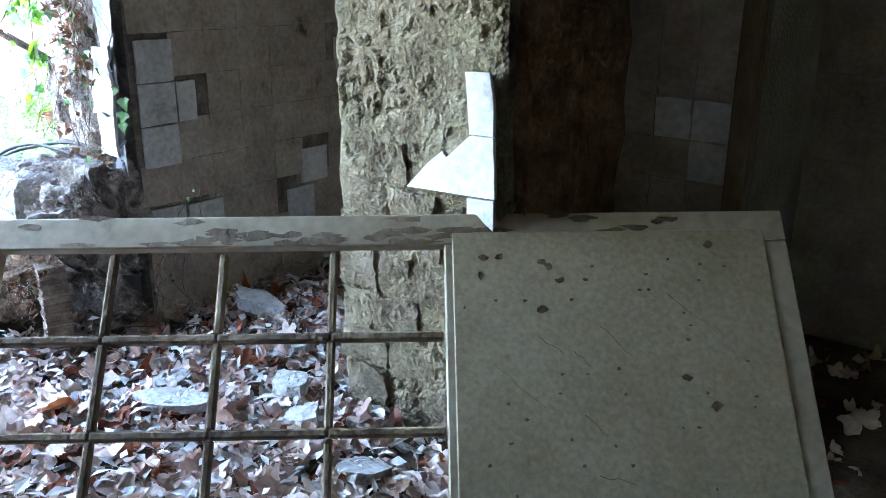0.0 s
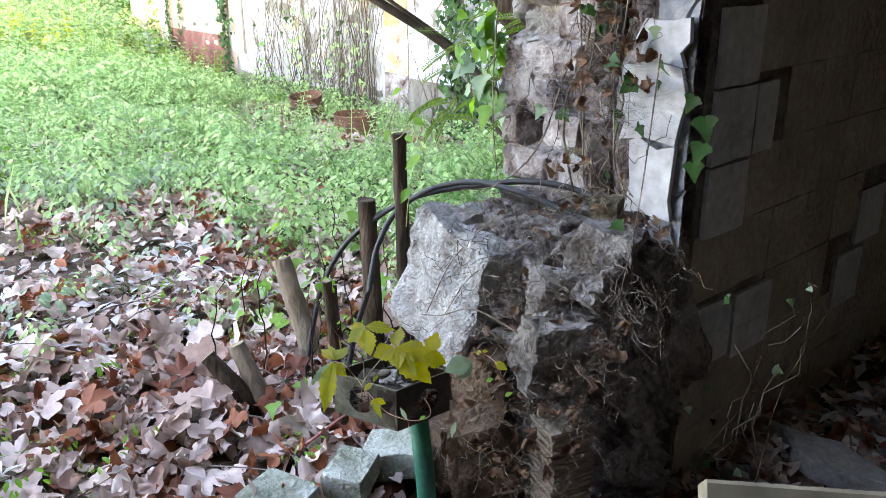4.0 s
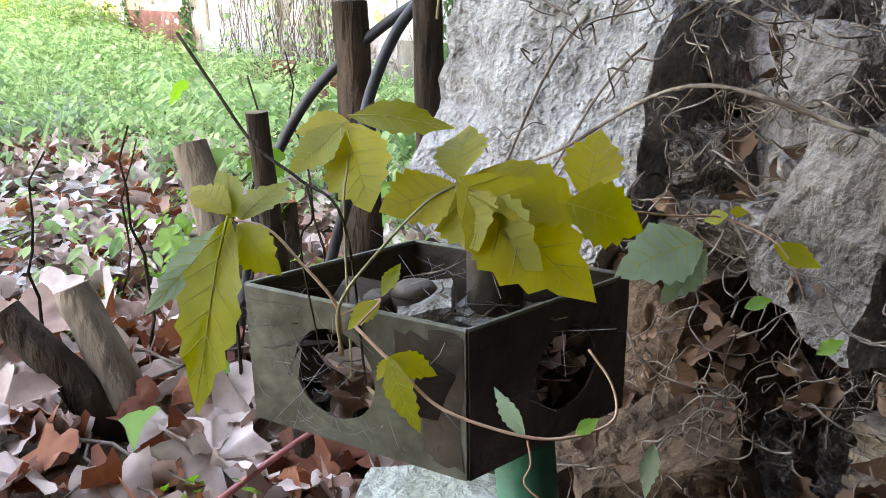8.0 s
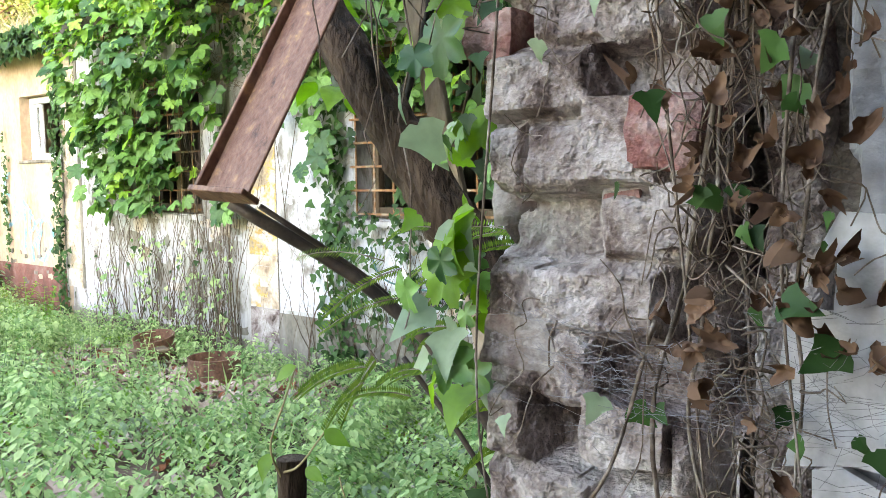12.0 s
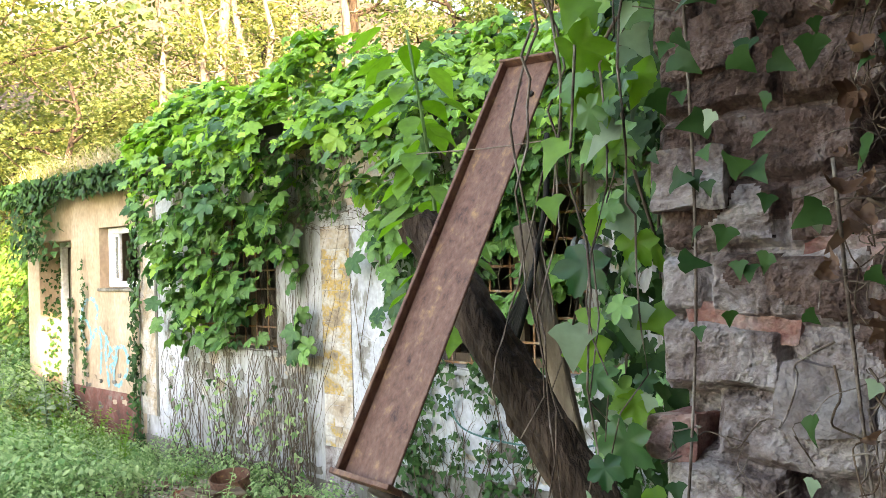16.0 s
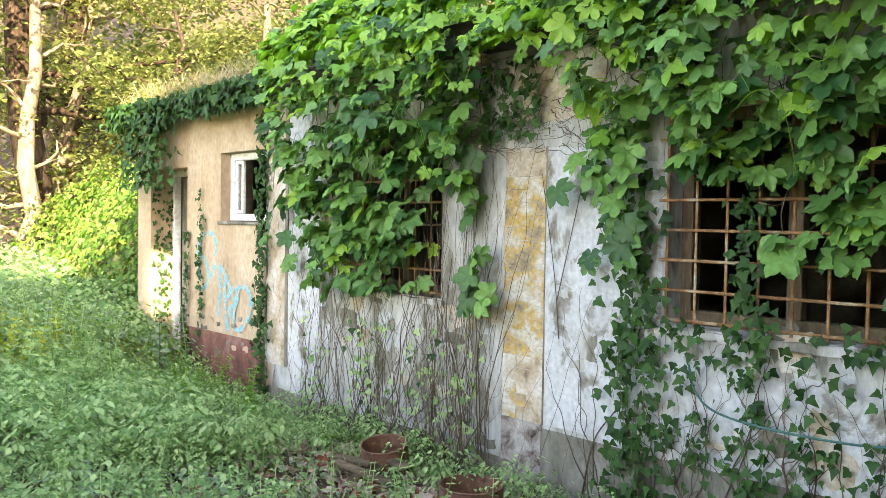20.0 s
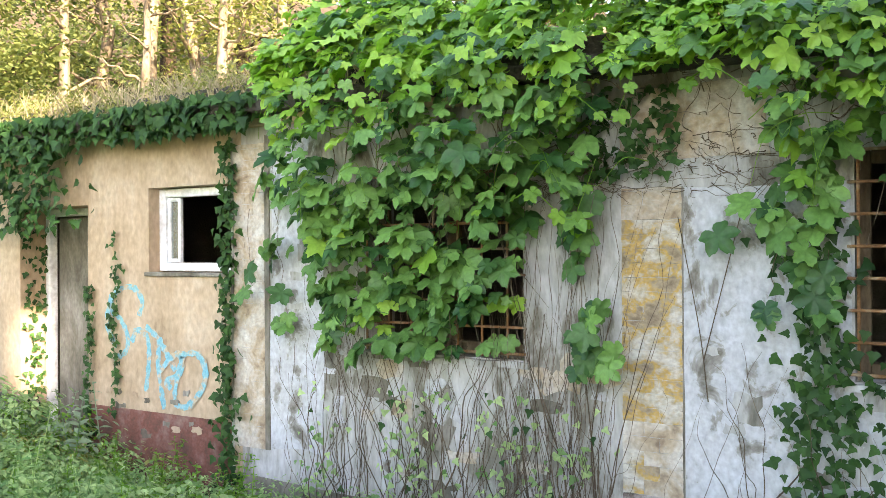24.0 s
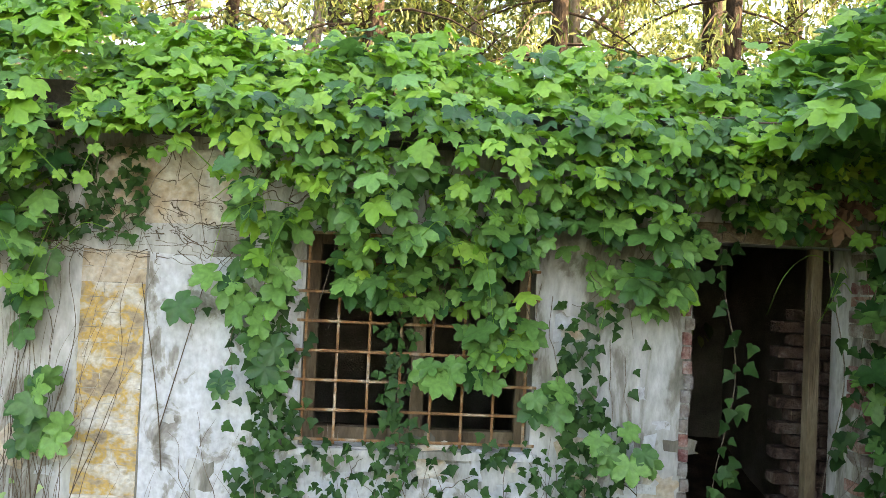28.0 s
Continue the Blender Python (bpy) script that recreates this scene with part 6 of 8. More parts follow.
for k in range(70):
    x, z = r.choice(((r.uniform(0.75, 2.5), r.uniform(0.5, 1.08)), (r.uniform(2.0, 2.6), r.uniform(0.4, 1.9)), (r.uniform(-2.2, -0.4), r.uniform(0.2, 1.1))))
    a, b = r.uniform(0.05, 0.2), r.uniform(0.04, 0.16)
    flake(house, "plaster_flake", x, x + a, z, z + b, r.choice(("creamcoat", "grey", "limewash", "creamcoat")), r.uniform(0.0046, 0.0062), "", 0.3 * min(a, b))
for k in range(14):
    x, z = r.uniform(-4.4, -3.1), r.uniform(0.35, 0.75)
    flake(house, "plaster_flake", x, x + r.uniform(0.03, 0.1), z, z + r.uniform(0.02, 0.05), r.choice(("grey", "orange")), 0.0095, "", 0.012)
part("cornice", mesh_of("cornice", *join([box(-2.95, -0.06, 2.555, -0.45, 0.0, 2.618, 0.008)]), M["orange"]), house, "cream plaster cornice")
part("eaves_edge", mesh_of("eaves_edge", *box(-5.78, -0.20, 2.622, 4.9, -0.162, 2.70, 0.006), M["roof"]), house, "rotten dark eaves board")
part("lintel", mesh_of("lintel", *box(2.62, -0.012, 2.232, 3.68, 0.10, 2.33, 0.006), M["cutwood"]), house, "pale wooden lintel")
# brick jamb of the doorway
z = 0.1
while z < 2.2:
    for a, b in ((2.655, 2.702), (3.598, 3.66)):
        t = r.uniform(-0.012, 0.012)
        v, f = rough_box(a + t, -0.016, z, b + t, 0.13, z + 0.064, r.random(), 0.006, 1)
        part("brick", mesh_of("brick", v, f, M["brick_white"] if r.random() < 0.55 else M["brick"]), house)
    z += 0.073
# brick partition inside the doorway
for j in range(24):
    for i in range(3):
        x0 = 3.50 + 0.19 * i + (j % 2) * 0.09
        v, f = box(x0, 0.72, 0.1 + 0.075 * j, x0 + 0.18, 0.84, 0.165 + 0.075 * j, 0.005)
        part("brick", mesh_of("brick", v, f, M["oldbrick"]), house)
part("door_post", mesh_of("door_post", *box(3.42, 0.2, 0.05, 3.48, 0.27, 2.23, 0.005), M["oldwood"]), house, "weathered door post")

# white door frame set back in the far doorway
far_door = thing("door_frame_white", "white plastic door frame with a grey door leaf, ajar", "door")
for q in ((-5.279, 0.225, 0.2, -5.225, 0.30, 2.098), (-4.505, 0.225, 0.2, -4.452, 0.30, 2.098), (-5.224, 0.225, 2.04, -4.506, 0.30, 2.098)):
    part("frame", mesh_of("frame", *box(*q, 0.005), M["frame"]), far_door)
part("leaf", mesh_of("leaf", *box(-5.215, 0.305, 0.22, -4.52, 0.345, 2.03, 0.006), M["grey"]), far_door, "stained grey door leaf")

# white plastic window in the orange wall
win = thing("window_frame_white", "small white plastic window with one pane missing", "window")
x0, x1, z0, z1, wy = -3.785, -2.985, 1.605, 2.195, 0.09


def wbar(name, a, b, c, d, y0=wy, y1=wy + 0.06, m="frame", parent=None):
    return part(name, mesh_of(name, *box(a, y0, b, c, y1, d, 0.006), M[m]), parent or win)


for q in ((x0, z0, x0 + 0.065, z1), (x1 - 0.065, z0, x1, z1), (x0 + 0.066, z0, x1 - 0.066, z0 + 0.06), (x0 + 0.066, z1 - 0.06, x1 - 0.066, z1)):
    wbar("frame", *q)
for q in ((x0 + 0.067, z0 + 0.062, x0 + 0.10, z1 - 0.062), (x0 + 0.101, z0 + 0.062, x0 + 0.17, z0 + 0.09), (x0 + 0.101, z1 - 0.09, x0 + 0.17, z1 - 0.062), (x0 + 0.171, z0 + 0.062, x0 + 0.20, z1 - 0.062)):
    wbar("sash", *q, wy + 0.015, wy + 0.05)
part("sill", mesh_of("sill", *box(-3.82, -0.02, 1.57, -2.96, 0.085, 1.6, 0.005), M["grey"]), win, "thin grey sill")
glass = bpy.data.materials.new("dusty_glass")
glass.use_nodes = True
gb = glass.node_tree.nodes["Principled BSDF"]
gb.inputs["Base Color"].default_value, gb.inputs["Roughness"].default_value = (0.75, 0.8, 0.78, 1), 0.08
gb.inputs["Transmission Weight"].default_value, gb.inputs["IOR"].default_value = 0.9, 1.45
gp = part("pane", mesh_of("pane", *box(x0 + 0.10, wy + 0.03, z0 + 0.09, x0 + 0.171, wy + 0.034, z1 - 0.09), glass), win, "dusty glass pane")
gp.visible_shadow = False

# rusty window grilles
for wx0, wx1, wz0, wz1, lab in ((-1.90, -0.86, 1.14, 2.19, "rusty welded window grille half hidden by leaves"), (0.76, 1.90, 1.14, 2.19, "rusty welded bar grille across a dark window")):
    g = thing("window_grille", lab, "grille", None, None, "window grilles")
    x = wx0 + 0.015
    while x < wx1:
        part("bar", mesh_of("bar", *box(x - 0.007, -0.012, wz0 + 0.01, x + 0.007, -0.004, wz1 - 0.01, 0.002), M["rustbar"]), g)
        x += 0.1555
    z = wz0 + 0.035
    while z < wz1:
        part("bar", mesh_of("bar", *box(wx0 - 0.03, -0.021, z - 0.007, wx1 + 0.02, -0.0125, z + 0.007, 0.002), M["rustbar"]), g)
        z += 0.1435
    fr = thing("window_casement", "weathered wooden window casement without glass", "window", None, None, "old casements")
    for q in ((wx0, wz0, wx0 + 0.06, wz1), (wx1 - 0.06, wz0, wx1, wz1), (wx0 + 0.061, wz0, wx1 - 0.061, wz0 + 0.07), (wx0 + 0.061, wz1 - 0.06, wx1 - 0.061, wz1), ((wx0 + wx1) / 2 - 0.03, wz0 + 0.071, (wx0 + wx1) / 2 + 0.04, wz1 - 0.061)):
        part("frame", mesh_of("frame", *box(q[0], 0.14, q[1], q[2], 0.20, q[3], 0.004), M["oldwood"]), fr)
    part("sill", mesh_of("sill", *rough_box(wx0 - 0.04, -0.026, wz0 - 0.045, wx1 + 0.04, 0.13, wz0 - 0.006, wx0, 0.010, 14), M["plaster"]), fr, "worn plaster sill")

# sprayed writing strokes on the orange wall
tag = thing("wall_graffiti", "faded light blue sprayed letters on the orange plaster", "graffiti")


def stroke(pts, w=0.023):
    lift = 0.003 + 0.0012 * len(tag.children)
    c = curve_points([(x, -lift, z) for x, z in pts], 7)
    v, f = [], []
    for i, p in enumerate(c):
        d = (c[min(i + 1, len(c) - 1)] - c[max(i - 1, 0)]).normalized()
        s = Vector((-d.z, 0, d.x)) * w * (1 + 0.5 * noise.noise(p * 40) + 0.2 * math.sin(i * 1.7))
        v += [tuple(p + s), tuple(p - s)]
    f = [(2 * i, 2 * i + 2, 2 * i + 3, 2 * i + 1) for i in range(len(c) - 1)]
    part("stroke", mesh_of("stroke", v, f, M["spray"]), tag)


for s in ([(-3.89, 1.28), (-3.86, 1.40), (-3.97, 1.49), (-4.16, 1.44), (-4.20, 1.33), (-4.08, 1.24), (-4.01, 1.12), (-4.04, 1.01), (-4.17, 0.96)],
          [(-3.97, 1.09), (-3.90, 1.18), (-3.80, 1.11), (-3.79, 0.96), (-3.82, 0.74)],
          [(-3.82, 1.21), (-3.69, 1.13), (-3.61, 1.03), (-3.52, 0.91)],
          [(-3.68, 1.12), (-3.69, 0.92), (-3.63, 0.63)],
          [(-3.69, 0.89), (-3.50, 1.03), (-3.46, 0.91), (-3.60, 0.83), (-3.56, 0.78)],
          [(-3.48, 1.02), (-3.31, 1.04), (-3.23, 0.94), (-3.26, 0.80), (-3.40, 0.67), (-3.52, 0.69), (-3.50, 0.86), (-3.44, 1.01)],
          [(-4.16, 1.43), (-4.23, 1.23), (-4.13, 1.04)]):
    stroke(s)
thing("garden_hose", "thin blue-green hose looped along the wall", "hose", None, mesh_of("garden_hose", *tube(curve_points([(0.93, -0.05, 0.98), (0.98, -0.06, 0.85), (1.10, -0.06, 0.775), (1.40, -0.06, 0.75), (1.80, -0.06, 0.77), (2.10, -0.05, 0.86)], 8), 0.0055, 8), M["teal"], True))

# ---- steel beam, log, wire and clutter by the ruin's corner ----
beam = thing("steel_beam", "rusty steel channel beam hanging at a slant with a foot plate", "beam")
b0, b1, up_ = Vector((3.016, -2.644, 1.374)), Vector((3.169, -2.636, 1.378)), Vector((0.0736, 1.0, 1.705))
ax = up_.normalized()
sd = b1 - b0
wid, tall = sd.length, 1.05
sd = (sd - ax * sd.dot(ax)).normalized()
nb = sd.cross(ax)
if nb.y > 0:
    nb = -nb
beam.matrix_basis = Matrix(((sd.x, ax.x, nb.x, b0.x), (sd.y, ax.y, nb.y, b0.y), (sd.z, ax.z, nb.z, b0.z), (0, 0, 0, 1)))
for nm, q in (("web", (0.0105, 0.001, -0.007, wid - 0.004, tall, 0.0)), ("flange", (0.0, 0.001, -0.012, 0.010, tall, 0.020)), ("foot_plate", (-0.008, -0.012, -0.022, wid + 0.012, 0.0, 0.024)), ("top_plate", (-0.004, tall + 0.001, -0.015, wid + 0.004, tall + 0.009, 0.022))):
    part(nm, mesh_of(nm, *box(*q, 0.0018), M["rust"]), beam, "thin rusty end plate" if nm.endswith("plate") else "")
part("bolt", mesh_of("bolt", *tube([(wid * 0.8, tall - 0.1, 0.0), (wid * 0.8, tall - 0.1, 0.006)], 0.008, 6), M["black"]), beam)
brace = thing("iron_brace", "black iron brace bars slanting to the ground", "brace")
for pts, rr in (([(3.08, -2.62, 1.35), (3.262, -2.40, 1.155), (3.47, -2.28, 0.88), (3.70, -2.15, 0.30)], 0.014), ([(3.147, -2.6, 1.342), (3.25, -2.4, 1.18), (3.33, -2.33, 1.06)], 0.006), ([(3.30, -2.36, 1.02), (3.40, -2.3, 0.86), (3.5, -2.25, 0.68)], 0.006)):
    part("bar", mesh_of("bar", *tube(curve_points(pts, 5), rr, 8), M["blackbox"], True), brace)
pole("fallen_log", "thick dark log leaning behind the beam with a pale broken end", "log", [(3.76, -1.99, 0.25), (3.57, -2.10, 0.85), (3.235, -2.18, 1.36), (2.815, -2.19, 1.90)], 0.070, 0.054, "bark", 15, sides=54, ridges=0.16)
brd = thing("leaning_board", "pale weathered board with bolt holes behind the log", "board", pose(3.06, -1.90, 1.41, 0, -14, 0))
part("plank", mesh_of("plank", *box(-0.034, -0.012, -1.25, 0.034, 0.012, 0.50, 0.004), M["palebark"]), brd)
for k in range(4):
    part("bolt_hole", mesh_of("bolt_hole", *tube([(-0.02 + 0.013 * k, -0.0115, -0.05 - 0.012 * (k % 2)), (-0.02 + 0.013 * k, -0.0135, -0.05 - 0.012 * (k % 2))], 0.007, 8), M["black"]), brd)
thing("hanging_wire", "thin pale wire tied across the beam", "wire", None, mesh_of("hanging_wire", *join([tube(curve_points([(2.765, -2.12, 2.09), (2.889, -2.25, 2.071), (3.10, -2.255, 2.060), (3.313, -2.25, 2.059)], 6), 0.0016, 6), tube(curve_points([(3.313, -2.25, 2.059), (3.235, -2.1, 1.98), (3.148, -1.9, 1.875), (3.06, -1.70, 1.85)], 6), 0.0016, 6)]), M["palebark"], True))
cloth = thing("plastic_scrap", "crumpled grey plastic scrap hanging from the wire", "plastic")
for k in range(5):
    c = Vector((2.96 + 0.035 * k, -1.66 - 0.02 * k, 1.845 - 0.008 * k))
    part("fold", mesh_of("fold", *tube([c, c + Vector((0.012, -0.05, -0.055))], 0.020, 10, 0.024, False), M["steelbox"], True), cloth)
cab = thing("cable_bundle", "bundle of black cables drooping behind the beam", "cables")
for k in range(6):
    a = Vector((2.90 + 0.014 * k, -1.72 - 0.02 * k, 2.15))
    part("cable", mesh_of("cable", *tube(curve_points([a, a + Vector((0.05, -0.1, -0.25)), a + Vector((-0.02, -0.16, -0.50 - 0.02 * k)), a + Vector((-0.12, -0.2, -0.62))], 7), 0.0075, 7), M["black"], True), cab)
sap = thing("sapling", "young tree shoot with large fresh green leaves behind the beam", "sapling")
part("stem", mesh_of("stem", *tube(curve_points([(3.02, -2.16, 1.58), (2.90, -2.13, 1.66), (2.81, -2.1, 1.80), (2.77, -2.1, 2.1), (2.70, -2.1, 2.45)], 8), 0.009, 8, 0.004), L["herb"], True), sap)
oval = [mesh_of("leaf", *leaf("ovate", 1, 0.14, 0.18, 0.5, s), L["bright"], True) for s in range(4)]
for k in range(60):
    z = 1.55 + 0.95 * r.random()
    a = r.uniform(0, 6.283)
    d = Vector((math.cos(a), math.sin(a), 0.15))
    base = Vector((2.83 - 0.13 * smoothstep(1.5, 2.45, z), -2.09, z)) + d * r.uniform(0.02, 0.10)
    ob = part("leaf", r.choice(oval), sap)
    ob.matrix_basis = face_pose(base, Vector((d.x * 0.5, d.y * 0.5, 1)), r.gauss(0, 0.2), r.uniform(0.08, 0.135), (d.x, d.y, -0.1))
mass = thing("ivy_curtain", "dark mass of ivy hanging between the log and the ruin", "ivy")
ivm = []
for k in range(2600):
    depth = r.random()
    p = (r.uniform(2.98, 3.80), -1.95 + 0.75 * depth + 0.1 * r.gauss(0, 1), 0.15 + 2.55 * r.random())
    if p[0] < 3.2 and depth < 0.45:
        continue
    m = face_pose(p, (r.gauss(-0.2, 0.5), -1, r.gauss(0.3, 0.5)), r.gauss(0, 0.9), r.uniform(0.05, 0.10))
    if len(mass.children) < 90 and depth < 0.25:
        part("leaf", r.choice(ivy_meshes), mass, "", "", m)
    else:
        ivm.append((r.randrange(3), m))
# curtain foliage painted dark in place of the deep shade behind the beam
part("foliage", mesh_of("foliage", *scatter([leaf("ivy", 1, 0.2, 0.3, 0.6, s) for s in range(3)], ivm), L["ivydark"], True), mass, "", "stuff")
for k in range(12):
    a = Vector((r.uniform(3.1, 3.75), r.uniform(-1.9, -1.4), 2.65))
    part("stem", mesh_of("stem", *tube(wander(a, a + Vector((r.gauss(0, 0.15), r.gauss(0, 0.1), -r.uniform(1.2, 2.3))), 0.03, 12, r), 0.006, 6, 0.003), M["stem"], True), mass)
yew = thing("yew_branch", "needle-leaved evergreen branches beside the log", "branch")
for k in range(30):
    a = Vector((3.72 + r.uniform(-0.36, 0.08), -2.55 + r.uniform(-0.1, 0.16), r.uniform(1.00, 1.30)))
    d = Vector((-r.uniform(0.6, 1), r.gauss(-0.3, 0.4), r.gauss(0.0, 0.25))).normalized()
    ln = r.uniform(0.08, 0.18)
    tilt = Vector((r.gauss(0.2, 0.3), -0.7, 0.7)).normalized()
    pts = [a + d * ln * t + Vector((0, 0, -0.05 * t * t)) for t in (0, 0.25, 0.5, 0.75, 1)]
    part("twig", mesh_of("twig", *tube(pts, 0.0014, 5, 0.0006), M["vine"], True), yew)
    nd = []
    sh = leaf("strap", 1, 0.05, 0.1, 0, 0)
    for i in range(60):
        t = i / 60
        p = a + d * ln * t + Vector((0, 0, -0.05 * t * t))
        side = d.cross(tilt).normalized() * (1 if i % 2 else -1)
        m = face_pose(p, tilt, 0, 1, side + d * 0.7)
        m = m @ Matrix.Diagonal((0.0075, 0.016, 0.02, 1))
        nd.append((0, m))
    part("needles", mesh_of("needles", *scatter([sh], nd), L["needle"]), yew, "", "stuff")

# ---- rusty drums by the wall ----
def drum(name, label, x, y, rad, h, tilt=0):
    ob = thing(name, label, "drum", pose(x, y, ground_z(x, y) - 0.02, tilt, tilt * 0.4, 0))
    v, f = tube([(0, 0, 0), (0, 0, h * 0.5), (0, 0, h)], rad, 28, rad, False)
    v2, f2 = tube([(0, 0, h), (0, 0, h * 0.3)], rad - 0.006, 28, rad - 0.006, False)
    part("shell", mesh_of("shell", *join([(v, f), (v2, f2)]), M["rust"], True), ob)
    part("rim", mesh_of("rim", *tube([(rad * math.cos(a), rad * math.sin(a), h) for a in np.linspace(0, 6.283, 29)], 0.006, 6), M["rust"], True), ob, "rolled rusty rim")
    part("fill", mesh_of("fill", *tube([(0, 0, h * 0.3), (0, 0, h * 0.32)], rad - 0.008, 20), M["soil"]), ob)
    return ob


drum("rusty_drum", "short open rusty drum in the leaf litter by the wall", -0.03, -0.52, 0.165, 0.20)
boards = thing("broken_boards", "pile of broken brown boards by the wall", "boards", pose(-0.72, -0.62, ground_z(-0.72, -0.62)))
for k in range(8):
    part("board", mesh_of("board", *box(-r.uniform(0.12, 0.3), -0.035, -0.008, r.uniform(0.12, 0.3), 0.035, 0.008, 0.003), M["oldwood"]), boards, "", "", pose(r.gauss(0, 0.1), r.gauss(0, 0.08), 0.03 + 0.018 * k, r.uniform(-8, 8), r.uniform(-9, 9), r.uniform(0, 180)))
drum("rusty_drum", "dented rusty drum half hidden under dry stems", -0.85, -0.42, 0.14, 0.26, 9)


# ---- vines over the outbuilding ----
HOP = [leaf("hop", 1, (0.10, 0.32, -0.12, 0.22, 0.4)[s], (0.35, 0.6, 0.5, 0.2, 0.75)[s], 0.9, s) for s in range(5)]
IVY = [leaf("ivy", 1, 0.2, 0.3, 0.6, s) for s in range(3)]
SMALL = [leaf("small", 1, 0.15, 0.3, 0, s) for s in range(2)]
OVAL = [leaf("oval", 1, 0.15, 0.45, 0.4, s) for s in range(2)]


def hem(x):
    """How far down the hanging foliage reaches along the wall."""
    k = 2.50
    for a, b, low in ((-2.30, -0.72, 1.16), (-0.62, -0.38, 1.12), (0.40, 0.80, 1.80), (0.78, 2.08, 1.84), (1.36, 2.06, 1.62), (2.06, 2.72, 1.84), (2.72, 3.5, 2.28), (3.5, 4.7, 0.4)):
        if a < x < b:
            e = min(1, (x - a) / 0.22, (b - x) / 0.22)
            k = min(k, 2.50 - (2.50 - low) * max(0.0, e) ** 0.6)
    return k


def drape(name, label, x0, x1, count, seed, sizes=(0.09, 0.17), top=3.15, mats=("hop",)):
    q = random.Random(seed)
    ob = thing(name, label, "vine")
    poses, near, tops = [], [], []
    for k in range(count):
        x = q.uniform(x0, x1)
        lo = hem(x)
        bump = 0.26 * noise.noise(Vector((x * 1.3, 0, seed)))
        if q.random() < 0.43 and lo < 2.45:
            z = lo + (2.75 - lo) * q.random() ** 0.85
            reach = 0.10 + 0.40 * smoothstep(lo - 0.1, 2.5, z) + 0.10 * noise.noise(Vector((x * 3, z * 3, seed)))
            out = 0.04 + reach * (q.uniform(0.0, 0.4) if q.random() < 0.3 else q.uniform(0.7, 1.0))
            p = Vector((x, -out, z))
            n = Vector((q.gauss(0, 0.45), -0.75, q.gauss(0.95, 0.45)))
            # the higher the leaf, the likelier the colour brightened for sky light
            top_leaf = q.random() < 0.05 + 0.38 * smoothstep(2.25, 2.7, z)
        else:
            y = q.uniform(-0.42, 0.15) if q.random() < 0.45 else q.uniform(-0.38, 1.5)
            arch = top + bump - 0.42 * smoothstep(0.1, -0.42, y) + 0.06 * q.gauss(0, 1)
            p = Vector((x, y, max(2.55 + 0.1 * q.random(), arch - 0.10 * q.random())))
            n = Vector((q.gauss(0, 0.4), -0.5 + q.gauss(0, 0.35), 1))
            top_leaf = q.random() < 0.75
        if p.z < 2.45 and noise.noise(Vector((p.x * 3.6, p.y * 2, p.z * 4.2 + seed))) < -0.22 and q.random() < 0.85:
            continue
        m = face_pose(p, n, q.gauss(0, 0.85), q.uniform(*sizes) * (1 if q.random() < 0.65 else 0.55) * (1.12 if p.z < 2.3 else 0.9))
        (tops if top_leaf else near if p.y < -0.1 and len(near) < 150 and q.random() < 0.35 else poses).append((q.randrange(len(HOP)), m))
    hm = [mesh_of("leaf", *s, L[mats[0]], True) for s in HOP]
    for i, m in near:
        part("leaf", hm[i], ob, "", "", m)
    for i, mat in enumerate(mats):
        part("foliage", mesh_of("foliage", *scatter(HOP, poses[i::len(mats)]), L[mat], True), ob, "", "stuff")
    part("foliage", mesh_of("foliage", *scatter(HOP, tops), L["hoptop"], True), ob, "paler leaves on top, sky light put into their colour", "stuff")
    under = []
    for k in range(int((x1 - x0) * 16)):
        x = q.uniform(x0, x1)
        a = Vector((x, -q.uniform(0.03, 0.25), q.uniform(2.3, 2.8)))
        b = Vector((x + q.gauss(0, 0.2), -q.uniform(0.03, 0.14), max(hem(x) - 0.1, 0.3) + q.uniform(-0.05, 0.4)))
        under.append(tube(curve_points(wander(a, b, 0.035, 8, q), 3), q.uniform(0.002, 0.004), 5, 0.0012, False))
    part("stem", mesh_of("stem", *join(under), M["vine"], True), ob, "", "stuff")
    return ob


roofed = thing("vine_canopy", "dense vine canopy bridging the roof and the ruined wall", "vine")
q = random.Random(58)
poses = []
for k in range(3000):
    x, y = q.uniform(2.75, 4.75), q.uniform(-2.45, 0.9)
    if x < 3.3 and y < -1.25:
        continue
    hump = 1.25 * smoothstep(2.5, 4.2, x) * (0.7 + 0.3 * math.sin(y * 2.2 + 1)) + 0.15 * noise.noise(Vector((x * 2, y * 2, 4)))
    z = 2.62 + max(0.06, hump) * (1 - 0.85 * (q.random() ** 2.5)) + q.gauss(0, 0.03)
    poses.append((q.randrange(5), face_pose((x, y, z), (q.gauss(0, 0.45), -0.35 + q.gauss(0, 0.4), 1), q.uniform(-3, 3) if q.random() < 0.3 else q.gauss(0, 0.7), q.uniform(0.09, 0.17))))
# every second canopy leaf has sky light painted into its colour
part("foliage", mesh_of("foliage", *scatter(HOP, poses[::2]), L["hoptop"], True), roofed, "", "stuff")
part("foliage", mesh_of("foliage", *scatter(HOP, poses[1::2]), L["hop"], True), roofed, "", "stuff")
